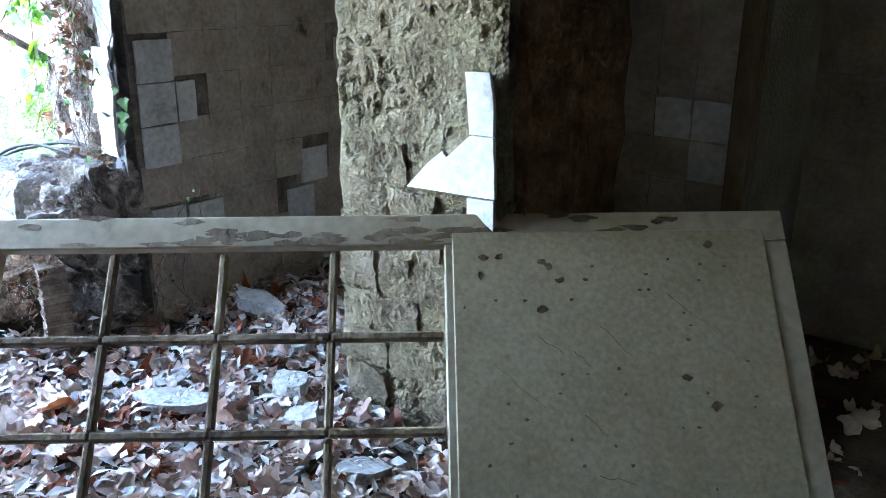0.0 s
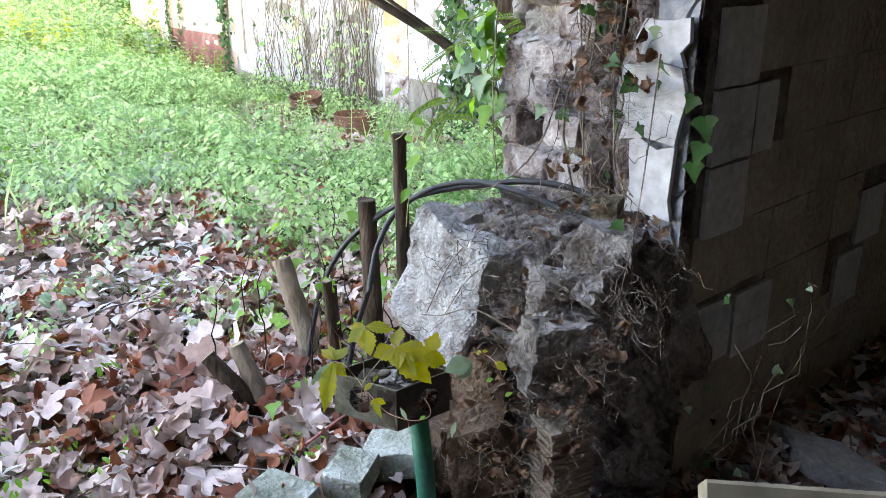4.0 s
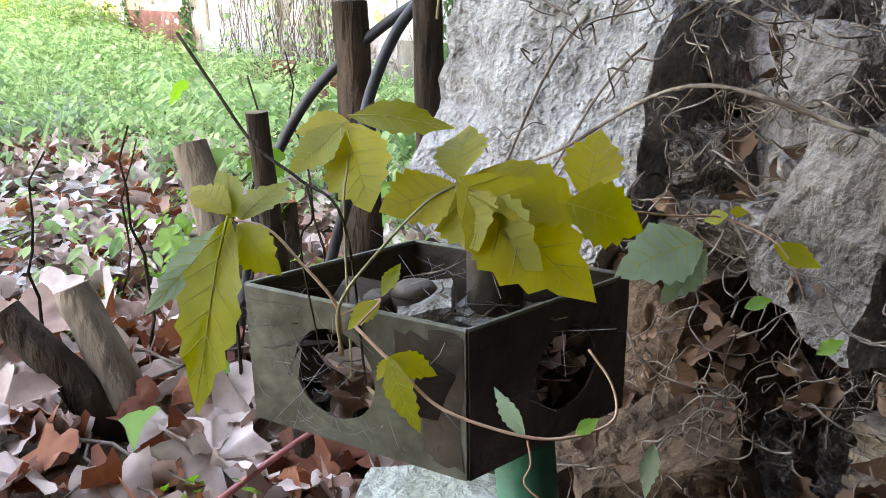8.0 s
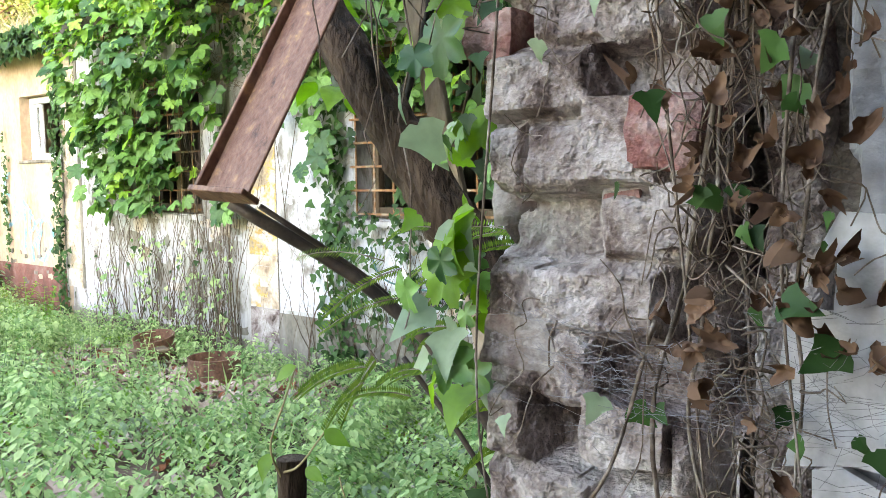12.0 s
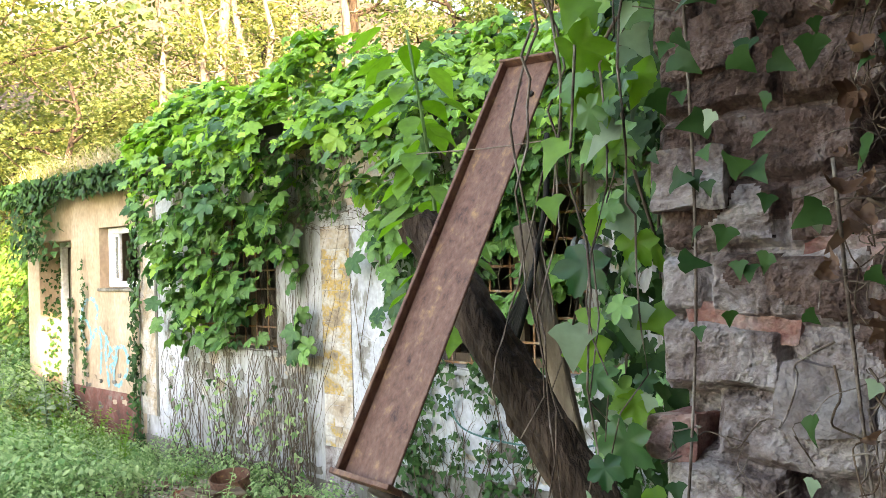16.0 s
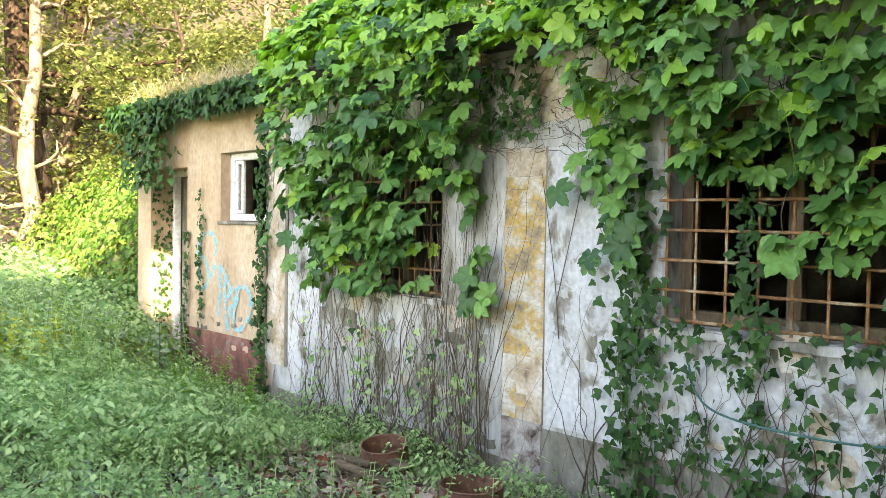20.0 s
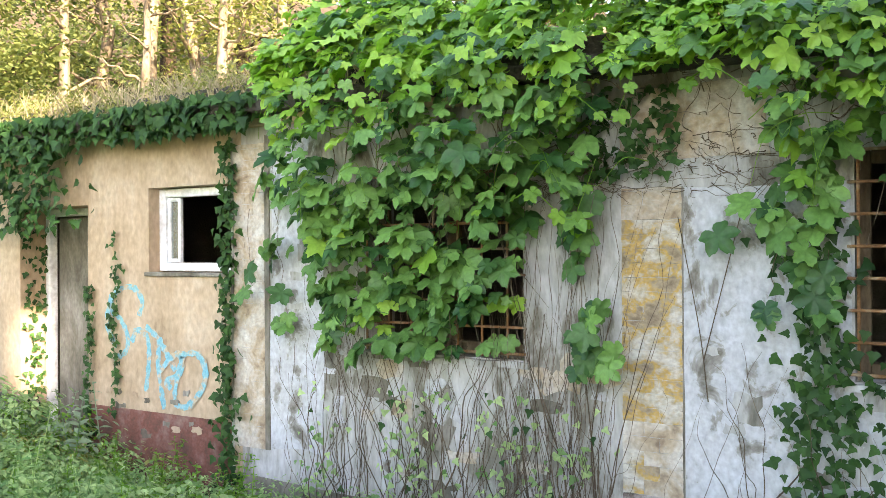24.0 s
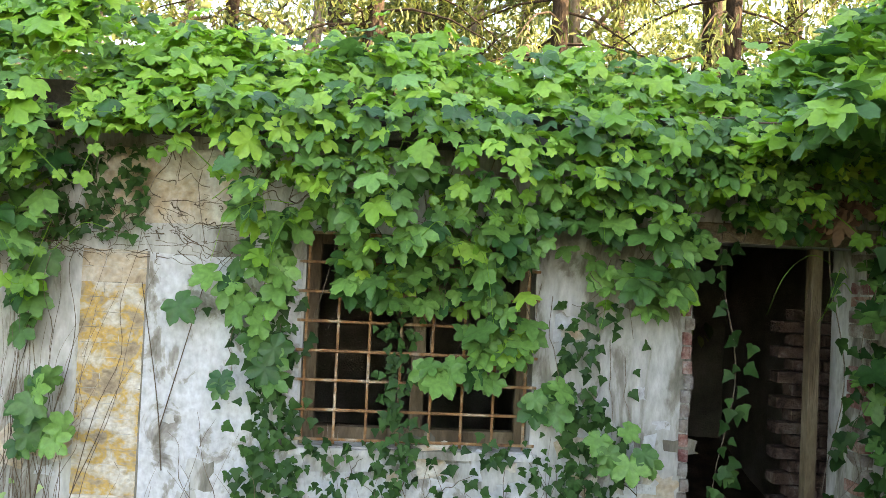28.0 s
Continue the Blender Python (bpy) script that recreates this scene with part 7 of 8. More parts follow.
for k in range(14):
    a = Vector((q.uniform(2.8, 4.6), q.uniform(-2.2, 0.5), 2.66))
    part("stem", mesh_of("stem", *tube(wander(a, a + Vector((q.gauss(0, 0.7), q.gauss(0, 0.7), q.uniform(0.1, 0.4))), 0.04, 10, q), 0.007, 6, 0.003), M["stem"], True), roofed)
drape("hop_vine", "thick green hop vine hanging over a barred window", -2.45, -0.25, 2700, 31, (0.075, 0.15), 3.26)
drape("hop_vine", "thick green hop vine spilling from the roof over a rusty grille", -0.3, 2.1, 2500, 32, (0.07, 0.14), 3.12)
drape("hop_vine", "green hop vine hanging over the roof edge beside a dark doorway", 2.05, 4.7, 2400, 33, (0.075, 0.145), 3.15)
# curling young shoots that stand off the foliage
shoots = thing("vine_shoots", "pale green curling vine tendrils over the foliage", "vine")
q = random.Random(8)
for x, z in ((-1.9, 2.5), (-1.2, 2.6), (-0.55, 2.45), (0.1, 2.5), (1.35, 2.35), (2.1, 2.4), (3.0, 2.35), (-0.75, 2.0), (0.8, 2.6)):
    a = Vector((x, -0.35, z))
    c = curve_points([a, a + Vector((0.15, -0.1, 0.02)), a + Vector((0.34, -0.14, -0.12)), a + Vector((0.40, -0.12, -0.02)), a + Vector((0.46, -0.1, 0.16))], 6)
    part("tendril", mesh_of("tendril", *tube(c, 0.0035, 6, 0.0015), L["bright"], True), shoots)
    for p in c[::5]:
        ob = part("leaf", fresh_meshes[2], shoots)
        ob.matrix_basis = face_pose(p, (q.gauss(0, 0.4), -1, 0.6), q.gauss(0, 0.8), q.uniform(0.04, 0.08))
for x, z, n in ((0.46, 1.88, 5), (0.56, 1.64, 4), (0.64, 1.50, 4), (0.30, 1.95, 4), (0.40, 1.36, 2), (-0.46, 1.34, 6), (-0.40, 1.22, 5), (-0.52, 1.16, 4), (1.38, 1.50, 4), (1.62, 1.56, 4), (1.84, 1.48, 5), (2.02, 1.42, 4), (2.28, 1.22, 4), (2.40, 1.14, 3), (-2.52, 1.75, 5), (-2.46, 1.3, 4), (-2.72, 1.52, 3), (-2.60, 2.1, 5)):
    part("stem", mesh_of("stem", *tube(wander((x + q.gauss(0, 0.06), -0.06, z + 0.5), (x, -0.09, z), 0.012, 8, q), 0.0022, 5, 0.0015), M["vine"], True), shoots)
    for k in range(n):
        part("leaf", q.choice(hop_meshes), shoots, "", "", face_pose((x + q.gauss(0, 0.07), -0.09 - q.uniform(0, 0.07), z + q.gauss(0.02, 0.05)), (q.gauss(0, 0.5), -1, q.gauss(0.5, 0.4)), q.gauss(0, 0.8), q.uniform(0.085, 0.145)))
for k in range(46):
    x, z = q.uniform(-2.3, 3.4), q.uniform(2.0, 2.75)
    a = Vector((x, -0.38 - 0.12 * q.random(), z))
    d = q.choice((-1, 1)) * q.uniform(0.12, 0.34)
    c = curve_points([a, a + Vector((d * 0.4, -0.04, q.uniform(0.0, 0.08))), a + Vector((d * 0.8, -0.06, q.uniform(-0.10, 0.02))), a + Vector((d, -0.03, q.uniform(-0.28, -0.10)))], 5)
    part("tendril", mesh_of("tendril", *tube(c, 0.0022, 5, 0.001), L["bright"], True), shoots)
brown = thing("withered_leaves", "cluster of large brown withered leaves under the roof edge", "leaves")
big_dry = [mesh_of("leaf", *leaf("hop", 1, 0.5, 0.9, 1.6, k), L["dry"], True) for k in range(3)]
for k in range(26):
    p = (3.30 + q.gauss(0, 0.10), -0.24 - q.uniform(0, 0.12), 2.50 + q.gauss(0, 0.09))
    part("leaf", q.choice(big_dry), brown, "", "", face_pose(p, (q.gauss(0, 0.6), -1, q.gauss(0.2, 0.5)), q.gauss(0, 0.8), q.uniform(0.08, 0.14)))
strand = thing("ivy_strand", "dark ivy strand hanging across the doorway", "ivy")
for x, z0, n in ((2.86, 0.75, 46), (3.42, 1.0, 26)):
    pts = [Vector((x + 0.05 * math.sin(z * 5), -0.06, z)) for z in np.linspace(2.4, z0, 14)]
    part("stem", mesh_of("stem", *tube(pts, 0.004, 6, 0.002), M["vine"], True), strand)
    for k in range(n):
        z = q.uniform(z0 - 0.05, 2.4)
        part("leaf", q.choice(ivy_meshes), strand, "", "", face_pose((x + 0.05 * math.sin(z * 5) + q.gauss(0, 0.035), -0.08 - q.uniform(0, 0.04), z), (q.gauss(0, 0.4), -1, 0.3), q.gauss(0, 0.7), q.uniform(0.05, 0.09)))


def ivy_patch(name, label, count, place, seed, size=(0.035, 0.075), parts=60, mat="ivy"):
    q = random.Random(seed)
    ob = thing(name, label, "ivy")
    poses = []
    for k in range(count):
        p, n = place(q)
        poses.append((q.randrange(3), face_pose(p, n, q.gauss(0, 0.8), q.uniform(*size))))
    for i, m in poses[:parts]:
        part("leaf", ivy_meshes[i], ob, "", "", m)
    part("foliage", mesh_of("foliage", *scatter(IVY, poses[parts:]), L[mat], True), ob, "", "stuff")
    return ob


ivy_patch("wall_ivy", "dark ivy column climbing beside the orange wall", 420, lambda q: (lambda z: (Vector((-2.98 + q.gauss(0, 0.04 + 0.04 * (z < 0.8)), -0.03 - q.uniform(0, 0.06), z)), Vector((q.gauss(0, 0.4), -1, q.gauss(0.3, 0.3)))))(q.uniform(0.1, 2.5)), 1)
ivy_patch("wall_ivy", "thin ivy runner up the orange plaster", 110, lambda q: (lambda z: (Vector((-4.12 + 0.02 * math.sin(z * 9) + q.gauss(0, 0.025), -0.02 - q.uniform(0, 0.03), z)), Vector((q.gauss(0, 0.4), -1, 0.3))))(q.uniform(0.55, 1.9)), 2, (0.03, 0.055), 40)
ivy_patch("wall_ivy", "dark ivy round the foot of the barred window", 420, lambda q: (lambda z: (Vector((0.62 + q.gauss(0, 0.09), -0.03 - q.uniform(0, 0.07), z)), Vector((q.gauss(0, 0.4), -1, q.gauss(0.3, 0.3)))))(q.uniform(0.05, 1.9)), 3)
ivy_patch("wall_ivy", "thin ivy on the jamb of the far doorway", 150, lambda q: (Vector((-5.262, q.uniform(0.02, 0.22), 0.25 + 1.7 * q.random())), Vector((1, q.gauss(-0.2, 0.4), q.gauss(0.3, 0.4)))), 41, (0.03, 0.055), 40)
ivy_patch("wall_ivy", "thin ivy up the corner beside the far doorway", 170, lambda q: (lambda z: (Vector((-4.40 + q.gauss(0, 0.025) + 0.02 * math.sin(z * 7), -0.02 - q.uniform(0, 0.03), z)), Vector((q.gauss(0, 0.4), -1, 0.3))))(q.uniform(0.3, 1.5)), 42, (0.03, 0.055), 40)
climb = thing("wall_ivy", "branching ivy stems with leaf clusters below the barred window", "ivy")
q = random.Random(46)
stems, sprigs = [], []
for k in range(24):
    x = 0.72 + 1.75 * (k + q.random()) / 24
    a = Vector((x, -0.022, q.uniform(0.0, 0.25)))
    b = Vector((x + q.gauss(0.06, 0.12), -0.024, q.uniform(0.75, 1.2)))
    main = wander(a, b, 0.012, 14, q)
    lines = [main]
    for i in q.sample(range(3, 13), 3):
        e = main[i] + Vector((q.choice((-1, 1)) * q.uniform(0.06, 0.22), 0, q.uniform(0.08, 0.28)))
        lines.append(wander(main[i], e, 0.008, 6, q))
    for n, w in enumerate(lines):
        w = [Vector((p.x, -0.016 - 0.2 * abs(p.y + 0.022), p.z)) for p in w]
        stems.append(tube(curve_points(w, 3), q.uniform(0.0035, 0.0065) if n == 0 else q.uniform(0.0016, 0.003), 6, 0.001, False))
        for p in w[::3]:
            if q.random() < 0.42:
                for _ in range(q.randint(2, 7)):
                    sprigs.append(face_pose(p + Vector((q.gauss(0, 0.035), -q.uniform(0.01, 0.05), q.gauss(0, 0.035))), (q.gauss(0, 0.5), -1, q.gauss(0.4, 0.4)), q.gauss(0, 0.8), q.uniform(0.025, 0.062)))
part("stem", mesh_of("stem", *join(stems), M["stem"], True), climb, "", "stuff")
for m in sprigs[:120]:
    part("leaf", q.choice(ivy_meshes), climb, "", "", m)
part("leaves", mesh_of("leaves", *scatter(IVY, [(q.randrange(3), m) for m in sprigs[120:]]), L["ivy"], True), climb, "", "stuff")
ivy_patch("wall_ivy", "dark ivy and young leaves between window and doorway", 330, lambda q: (Vector((2.02 + abs(q.gauss(0, 0.16)), -0.03 - q.uniform(0, 0.06), q.uniform(0.1, 1.9))), Vector((q.gauss(0, 0.4), -1, q.gauss(0.3, 0.3)))), 5)
ivy_patch("wall_ivy", "young ivy and weeds creeping up the foot of the plaster", 520, lambda q: (Vector((q.choice((-1.62, -1.45, -1.0, -0.72, -0.5, -2.2)) + q.gauss(0, 0.09), -0.03 - q.uniform(0, 0.10), 0.95 * q.random() ** 1.7)), Vector((q.gauss(0, 0.5), -1, q.gauss(0.5, 0.5)))), 16, (0.025, 0.06), 60, "herb")
ivy_patch("wall_ivy", "ivy over the window bars", 120, lambda q: (Vector((1.22 + q.gauss(0, 0.05), -0.04 - q.uniform(0, 0.05), q.uniform(1.1, 2.1))), Vector((q.gauss(0, 0.4), -1, q.gauss(0.3, 0.3)))), 6, (0.03, 0.07), 40)
ivy_patch("wall_ivy", "ivy creeping along the sill of the barred window", 170, lambda q: (Vector((q.choice((0.74, 0.95, 1.22, 1.3, 1.62, 1.95)) + q.gauss(0, 0.10), -0.05 - q.uniform(0, 0.06), q.gauss(1.08, 0.09))), Vector((q.gauss(0, 0.4), -1, q.gauss(0.4, 0.4)))), 21, (0.03, 0.065), 60)
ivy_patch("eaves_ivy", "dark ivy fringe along the eaves of the orange wall", 1250, lambda q: (Vector((q.uniform(-5.85, -2.6), -0.12 - q.uniform(0, 0.16), 2.74 - 0.22 * q.random() ** 1.5)), Vector((q.gauss(0, 0.4), -1, q.gauss(0.5, 0.4)))), 7, (0.05, 0.10), 80)
ivy_patch("eaves_ivy", "ivy hanging over the corner of the orange wall", 420, lambda q: (Vector((-4.95 + q.gauss(0, 0.28), -0.14 - q.uniform(0, 0.14), 2.55 - 0.65 * q.random() ** 1.3)), Vector((q.gauss(0, 0.4), -1, q.gauss(0.5, 0.4)))), 8, (0.05, 0.10), 40)
ivy_patch("wall_ivy", "dark ivy covering the wall beyond the doorway", 1300, lambda q: (Vector((q.uniform(3.58, 4.75), -0.03 - q.uniform(0, 0.14), q.uniform(0.15, 2.6))), Vector((q.gauss(0, 0.5), -1, q.gauss(0.4, 0.4)))), 12, (0.06, 0.12), 60)
ivy_patch("eaves_ivy", "small ivy below the cornice", 150, lambda q: (Vector((q.uniform(-0.45, 0.0), -0.04 - q.uniform(0, 0.06), q.uniform(2.1, 2.55))), Vector((q.gauss(0, 0.4), -1, q.gauss(0.5, 0.4)))), 9, (0.04, 0.07), 40)


def wall_stems(q):
    x = q.choice((q.uniform(-2.35, -0.45), q.uniform(-0.95, -0.33), q.uniform(0.7, 2.5), q.uniform(-0.3, 0.7) if q.random() < 0.3 else q.uniform(-1.6, -0.4)))
    lo = q.uniform(0.0, 0.4)
    hi = q.uniform(1.0, 1.7) if x < -0.95 else q.uniform(1.4, 2.4) if x < -0.3 else q.uniform(0.7, 1.3)
    return (x, -0.025 - q.uniform(0, 0.05), lo), (x + q.gauss(0, 0.26), -0.02 - q.uniform(0, 0.03), hi), 0.022, 9


bare = thing("bare_vine", "bare brown vine stems climbing the plaster wall", "vine")
part("stem", mesh_of("stem", *twigs(12, 50, wall_stems, 0.0016, 0.0050), M["stem"], True), bare, "", "stuff")
def thicket(q):
    x = q.choice((q.gauss(-0.55, 0.09), q.gauss(-0.98, 0.10), q.gauss(-1.65, 0.20), q.gauss(-2.1, 0.14), q.uniform(-2.0, -0.4)))
    return (x + q.gauss(0, 0.05), -0.03 - q.uniform(0, 0.14), q.uniform(0.0, 0.25)), (x + q.gauss(0, 0.24), -0.03 - q.uniform(0, 0.08), q.uniform(0.7, 1.75)), 0.030, 8


part("stem", mesh_of("stem", *twigs(17, 75, thicket, 0.0015, 0.0042), M["stem"], True), bare, "", "stuff")
part("stem", mesh_of("stem", *twigs(18, 40, thicket, 0.0012, 0.003), M["vine"], True), bare, "", "stuff")
part("stem", mesh_of("stem", *twigs(15, 60, wall_stems, 0.0012, 0.0034), M["vine"], True), bare, "", "stuff")
for k, pts in enumerate(([(0.30, -0.03, 0.15), (0.38, -0.03, 0.5), (0.55, -0.03, 0.75), (0.66, -0.04, 1.15)], [(-0.42, -0.05, 0.05), (-0.45, -0.06, 0.7), (-0.52, -0.05, 1.3)], [(-0.62, -0.05, 0.0), (-0.6, -0.07, 0.55), (-0.75, -0.05, 1.0), (-0.72, -0.04, 1.4)],
                         [(0.12, -0.02, 1.0), (0.08, -0.02, 1.35), (-0.02, -0.02, 1.9)], [(0.1, -0.02, 1.2), (0.2, -0.02, 1.6), (0.3, -0.02, 2.0)], [(-1.55, -0.05, 0.0), (-1.5, -0.06, 0.5), (-1.7, -0.05, 1.1)])):
    part("stem", mesh_of("stem", *tube(curve_points(pts, 8), 0.0055 if pts[0][2] < 0.6 else 0.003, 7, 0.002), M["stem"], True), bare, "thick vine stem")

def under_eaves(q):
    a = Vector((q.uniform(-0.75, 0.5), -0.02 - q.uniform(0, 0.08), q.uniform(2.02, 2.3)))
    return a, a + Vector((q.gauss(0, 0.14), q.gauss(0, 0.03), q.gauss(-0.04, 0.06))), 0.007, 7


part("stem", mesh_of("stem", *twigs(13, 150, under_eaves, 0.001, 0.003), M["stem"], True), bare, "brown tangle under the eaves", "stuff")

# ---- ground cover and litter ----
q = random.Random(99)


def clump(seed, n, height, spread, shape, size):
    """A weed: leaves in tiers round short stems."""
    c = random.Random(seed)
    out = []
    for k in range(n):
        h = height * c.random() ** 0.7
        a = c.uniform(0, 6.283)
        d = spread * c.uniform(0.25, 1) * (0.4 + 0.6 * h / height)
        p = (math.cos(a) * d, math.sin(a) * d, h)
        out.append((0, face_pose(p, (math.cos(a) * 0.5, math.sin(a) * 0.5, 1), c.gauss(0, 0.3), size * c.uniform(0.6, 1.2), (math.cos(a), math.sin(a), -0.2))))
    return scatter([shape], out)


CLUMPS = [clump(s, 40, 0.16, 0.14, OVAL[s % 2], 0.036) for s in range(3)] + [clump(s, 60, 0.36, 0.15, SMALL[s % 2], 0.046) for s in (4, 5, 6)]
def stalk(seed, tiers, height, size):
    """A nettle-like weed: pairs of pointed leaves up a thin stem."""
    c = random.Random(seed)
    shape = leaf("ovate", 1, 0.2, 0.5, 0.4, seed)
    lean = Vector((c.gauss(0, 0.10), c.gauss(0, 0.10), 1)) * height
    out = []
    for k in range(tiers):
        u = (k + 0.7) / tiers
        for side in (0, math.pi):
            a = k * 1.57 + side + c.gauss(0, 0.25)
            out.append((0, face_pose(lean * u, (-math.cos(a) * 0.35, -math.sin(a) * 0.35, 1), c.gauss(0, 0.2), size * (1.15 - 0.65 * u) * c.uniform(0.8, 1.2), (math.cos(a), math.sin(a), -0.35))))
    leaves = scatter([shape], out)
    stem = tube([(0, 0, 0), tuple(lean * 0.5), tuple(lean)], 0.004, 4, 0.002, False)
    return join([leaves, stem])


CLUMPS += [stalk(s, 11, 0.50, 0.068) for s in (11, 12, 13)]
LOW, TALL, NETTLE = [0, 1, 2], [3, 4, 5], [6, 7, 8]


def cover(name, label, count, place, seed, kinds, scale, mat):
    c = random.Random(seed)
    poses = []
    for k in range(count):
        x, y, s = place(c)
        m = pose(x, y, ground_z(x, y) - 0.01, c.gauss(0, 8), c.gauss(0, 8), c.uniform(0, 360)) @ Matrix.Scale(s * c.uniform(*scale), 4)
        poses.append((c.choice(kinds), m))
    return thing(name, label, "weeds", None, mesh_of(name, *scatter(CLUMPS, poses), L[mat]), "", "stuff")


def yard(c):
    while True:
        x, y = c.uniform(-8, 3.3), c.uniform(-6.5, -0.12)
        bare_spot = x > 1.4 and y < -1.8
        path = abs(x + 0.2) < 1.2 and y > -1.35
        if (bare_spot and c.random() < 0.84) or (path and c.random() < 0.9):
            continue
        return x, y, 1


def left(c):
    x = -4 - 9 * c.random()
    y = c.uniform(-9, 0.0) if x > -5.8 else c.uniform(-9, 4)
    return x, y, 1 + 0.5 * smoothstep(-5, -10, x)


cover("ground_weeds", "low green weeds covering the yard", 2900, yard, 1, LOW, (0.5, 1.3), "herb")
cover("ground_weeds", "pale mint green weeds in the yard", 1500, yard, 8, LOW, (0.5, 1.2), "grey")
cover("ground_weeds", "fresh yellow-green weeds in the yard", 700, yard, 9, LOW, (0.4, 1.0), "bright")
cover("ground_weeds", "taller fresh green weeds in the yard", 1000, yard, 2, TALL, (0.45, 1.0), "herb")
cover("ground_weeds", "knee-high weeds towards the far end of the yard", 1500, lambda c: (c.uniform(-6.5, -1.2), c.uniform(-5.5, -0.9), 1), 11, TALL, (0.6, 1.25), "herb")
cover("ground_weeds", "tall nettles at the far end of the yard", 1700, left, 3, TALL, (0.9, 1.7), "herb")
cover("ground_weeds", "tall pale green weeds at the back of the yard", 1100, left, 21, TALL, (0.7, 1.4), "grey")
cover("ground_weeds", "tall fresh weeds at the back of the yard", 700, left, 22, TALL, (0.7, 1.4), "bright")
# yellow leaf colour paints a sunny patch among the green weeds
cover("ground_weeds", "yellow-green weeds, sunlight put into their colour", 220, lambda c: (c.gauss(-5.0, 0.8), c.gauss(-1.4, 0.7), 1), 4, TALL, (0.6, 1.1), "gold")
cover("ground_weeds", "weeds at the foot of the wall", 330, lambda c: (c.uniform(-4.6, 2.6), -0.1 - abs(c.gauss(0, 0.2)), 1), 5, LOW + TALL, (0.4, 0.9), "herb")
cover("ground_weeds", "fresh seedlings among the dead leaves", 90, lambda c: (c.uniform(2.4, 4.0), c.uniform(-4.6, -2.4), 1), 6, LOW, (0.25, 0.6), "bright")
cover("ground_weeds", "weeds between drum and ruin", 330, lambda c: (c.uniform(1.4, 3.7), c.uniform(-2.6, -0.4), 1), 7, LOW + TALL, (0.5, 1.0), "herb")
cover("ground_weeds", "fresh nettles standing in the yard", 520, lambda c: (c.uniform(-5.5, 1.2), c.uniform(-4.8, -0.9), 1), 31, NETTLE, (0.45, 0.9), "herb")
cover("ground_weeds", "tall mint green nettles at the back of the yard", 900, left, 32, NETTLE, (0.8, 1.5), "grey")
cover("ground_weeds", "bright nettles at the foot of the orange wall", 160, lambda c: (c.uniform(-5.6, -2.2), c.uniform(-1.6, -0.25), 1), 33, NETTLE, (0.5, 1.0), "bright")
# second sun patch, again made by yellow leaf colour
cover("ground_weeds", "patch of weeds with sunlight painted as yellow leaf colour", 90, lambda c: (c.gauss(-3.4, 0.25), c.gauss(-2.3, 0.3), 1), 34, NETTLE + TALL, (0.4, 0.7), "gold")
def beside_path(c):
    x = c.uniform(-7.5, -1.6)
    return x, min(-1.0, -0.4 * (x + 5.3) - 0.2) - c.uniform(0.0, 1.4), 0.75 + 0.25 * smoothstep(-2.0, -4.0, x)


cover("ground_weeds", "waist-high feathery weeds in the middle of the yard", 620, beside_path, 35, NETTLE + TALL, (0.8, 1.5), "herb")
cover("ground_weeds", "yellowing weed clump in the yard", 90, lambda c: (c.gauss(-4.1, 0.35), c.gauss(-1.62, 0.2), 1), 36, NETTLE, (0.8, 1.25), "yellowing")
blades = []
c = random.Random(14)
for k in range(5200):
    x, y = (c.uniform(-9, -3.5), c.uniform(-7, 0)) if k % 3 else (c.uniform(-8, 2), c.uniform(-6, -0.3))
    h = c.uniform(0.12, 0.4) * (1.5 if x < -4.5 else 0.8)
    blades.append((0, face_pose((x, y, ground_z(x, y)), (c.gauss(0, 1), c.gauss(0, 1), 0.2), 3.14 + c.gauss(0, 0.3), 1) @ Matrix.Diagonal((0.02, h, h, 1))))
thing("tall_grass", "thin grass stalks among the weeds", "grass", None, mesh_of("tall_grass", *scatter([leaf("strap", 1, 0.05, 0.5, 0, 1)], blades), L["herb"]), "", "stuff")

def litter_rest(parent, poses):
    part("leaves", mesh_of("leaves", *scatter(LIT, [p for k, p in enumerate(poses) if k % 6]), L["litter"], True), parent, "", "stuff")
    part("leaves", mesh_of("leaves", *scatter(LIT, poses[::6]), L["russet"], True), parent, "red-brown fallen leaves", "stuff")


litter = thing("leaf_litter", "dry brown and pinkish fallen leaves on the ground", "leaves")
LIT = [dead_leaf(s, 1.0, 16, (0.4, 0.75, 1.0)) for s in range(9)] + [leaf("hop", 0.9, 0.3, 0.5, 1.2, s) for s in range(3)]
rest = []
c = random.Random(44)
for k in range(9000):
    if k < 280:
        x, y = c.uniform(3.2, 4.04), c.uniform(-3.9, -3.05)
    elif k < 6200:
        x, y = c.uniform(1.2, 4.05), c.uniform(-6.5, -2.2)
        if x < 2.4 and c.random() < 0.5:
            continue
    elif k < 7300:
        x, y = c.gauss(-0.2, 1.0), -0.1 - abs(c.gauss(0, 0.45))
    else:
        x, y = c.uniform(-4, 3), c.uniform(-6, -0.6)
    m = face_pose((x, y, ground_z(x, y) + c.uniform(0.005, 0.05)), (c.gauss(0, 0.5), c.gauss(0, 0.5), 1 if c.random() < 0.7 else -1), c.uniform(-3.14, 3.14), c.uniform(0.04, 0.115))
    if k < 280:
        part("leaf", litter_meshes[c.randrange(12)], litter, "", "", m @ Matrix.Scale(0.85, 4))
    else:
        rest.append((c.randrange(12), m))
litter_rest(litter, rest)
inside_litter = thing("room_litter", "dead leaves drifted over the room floor", "leaves")
rest = []
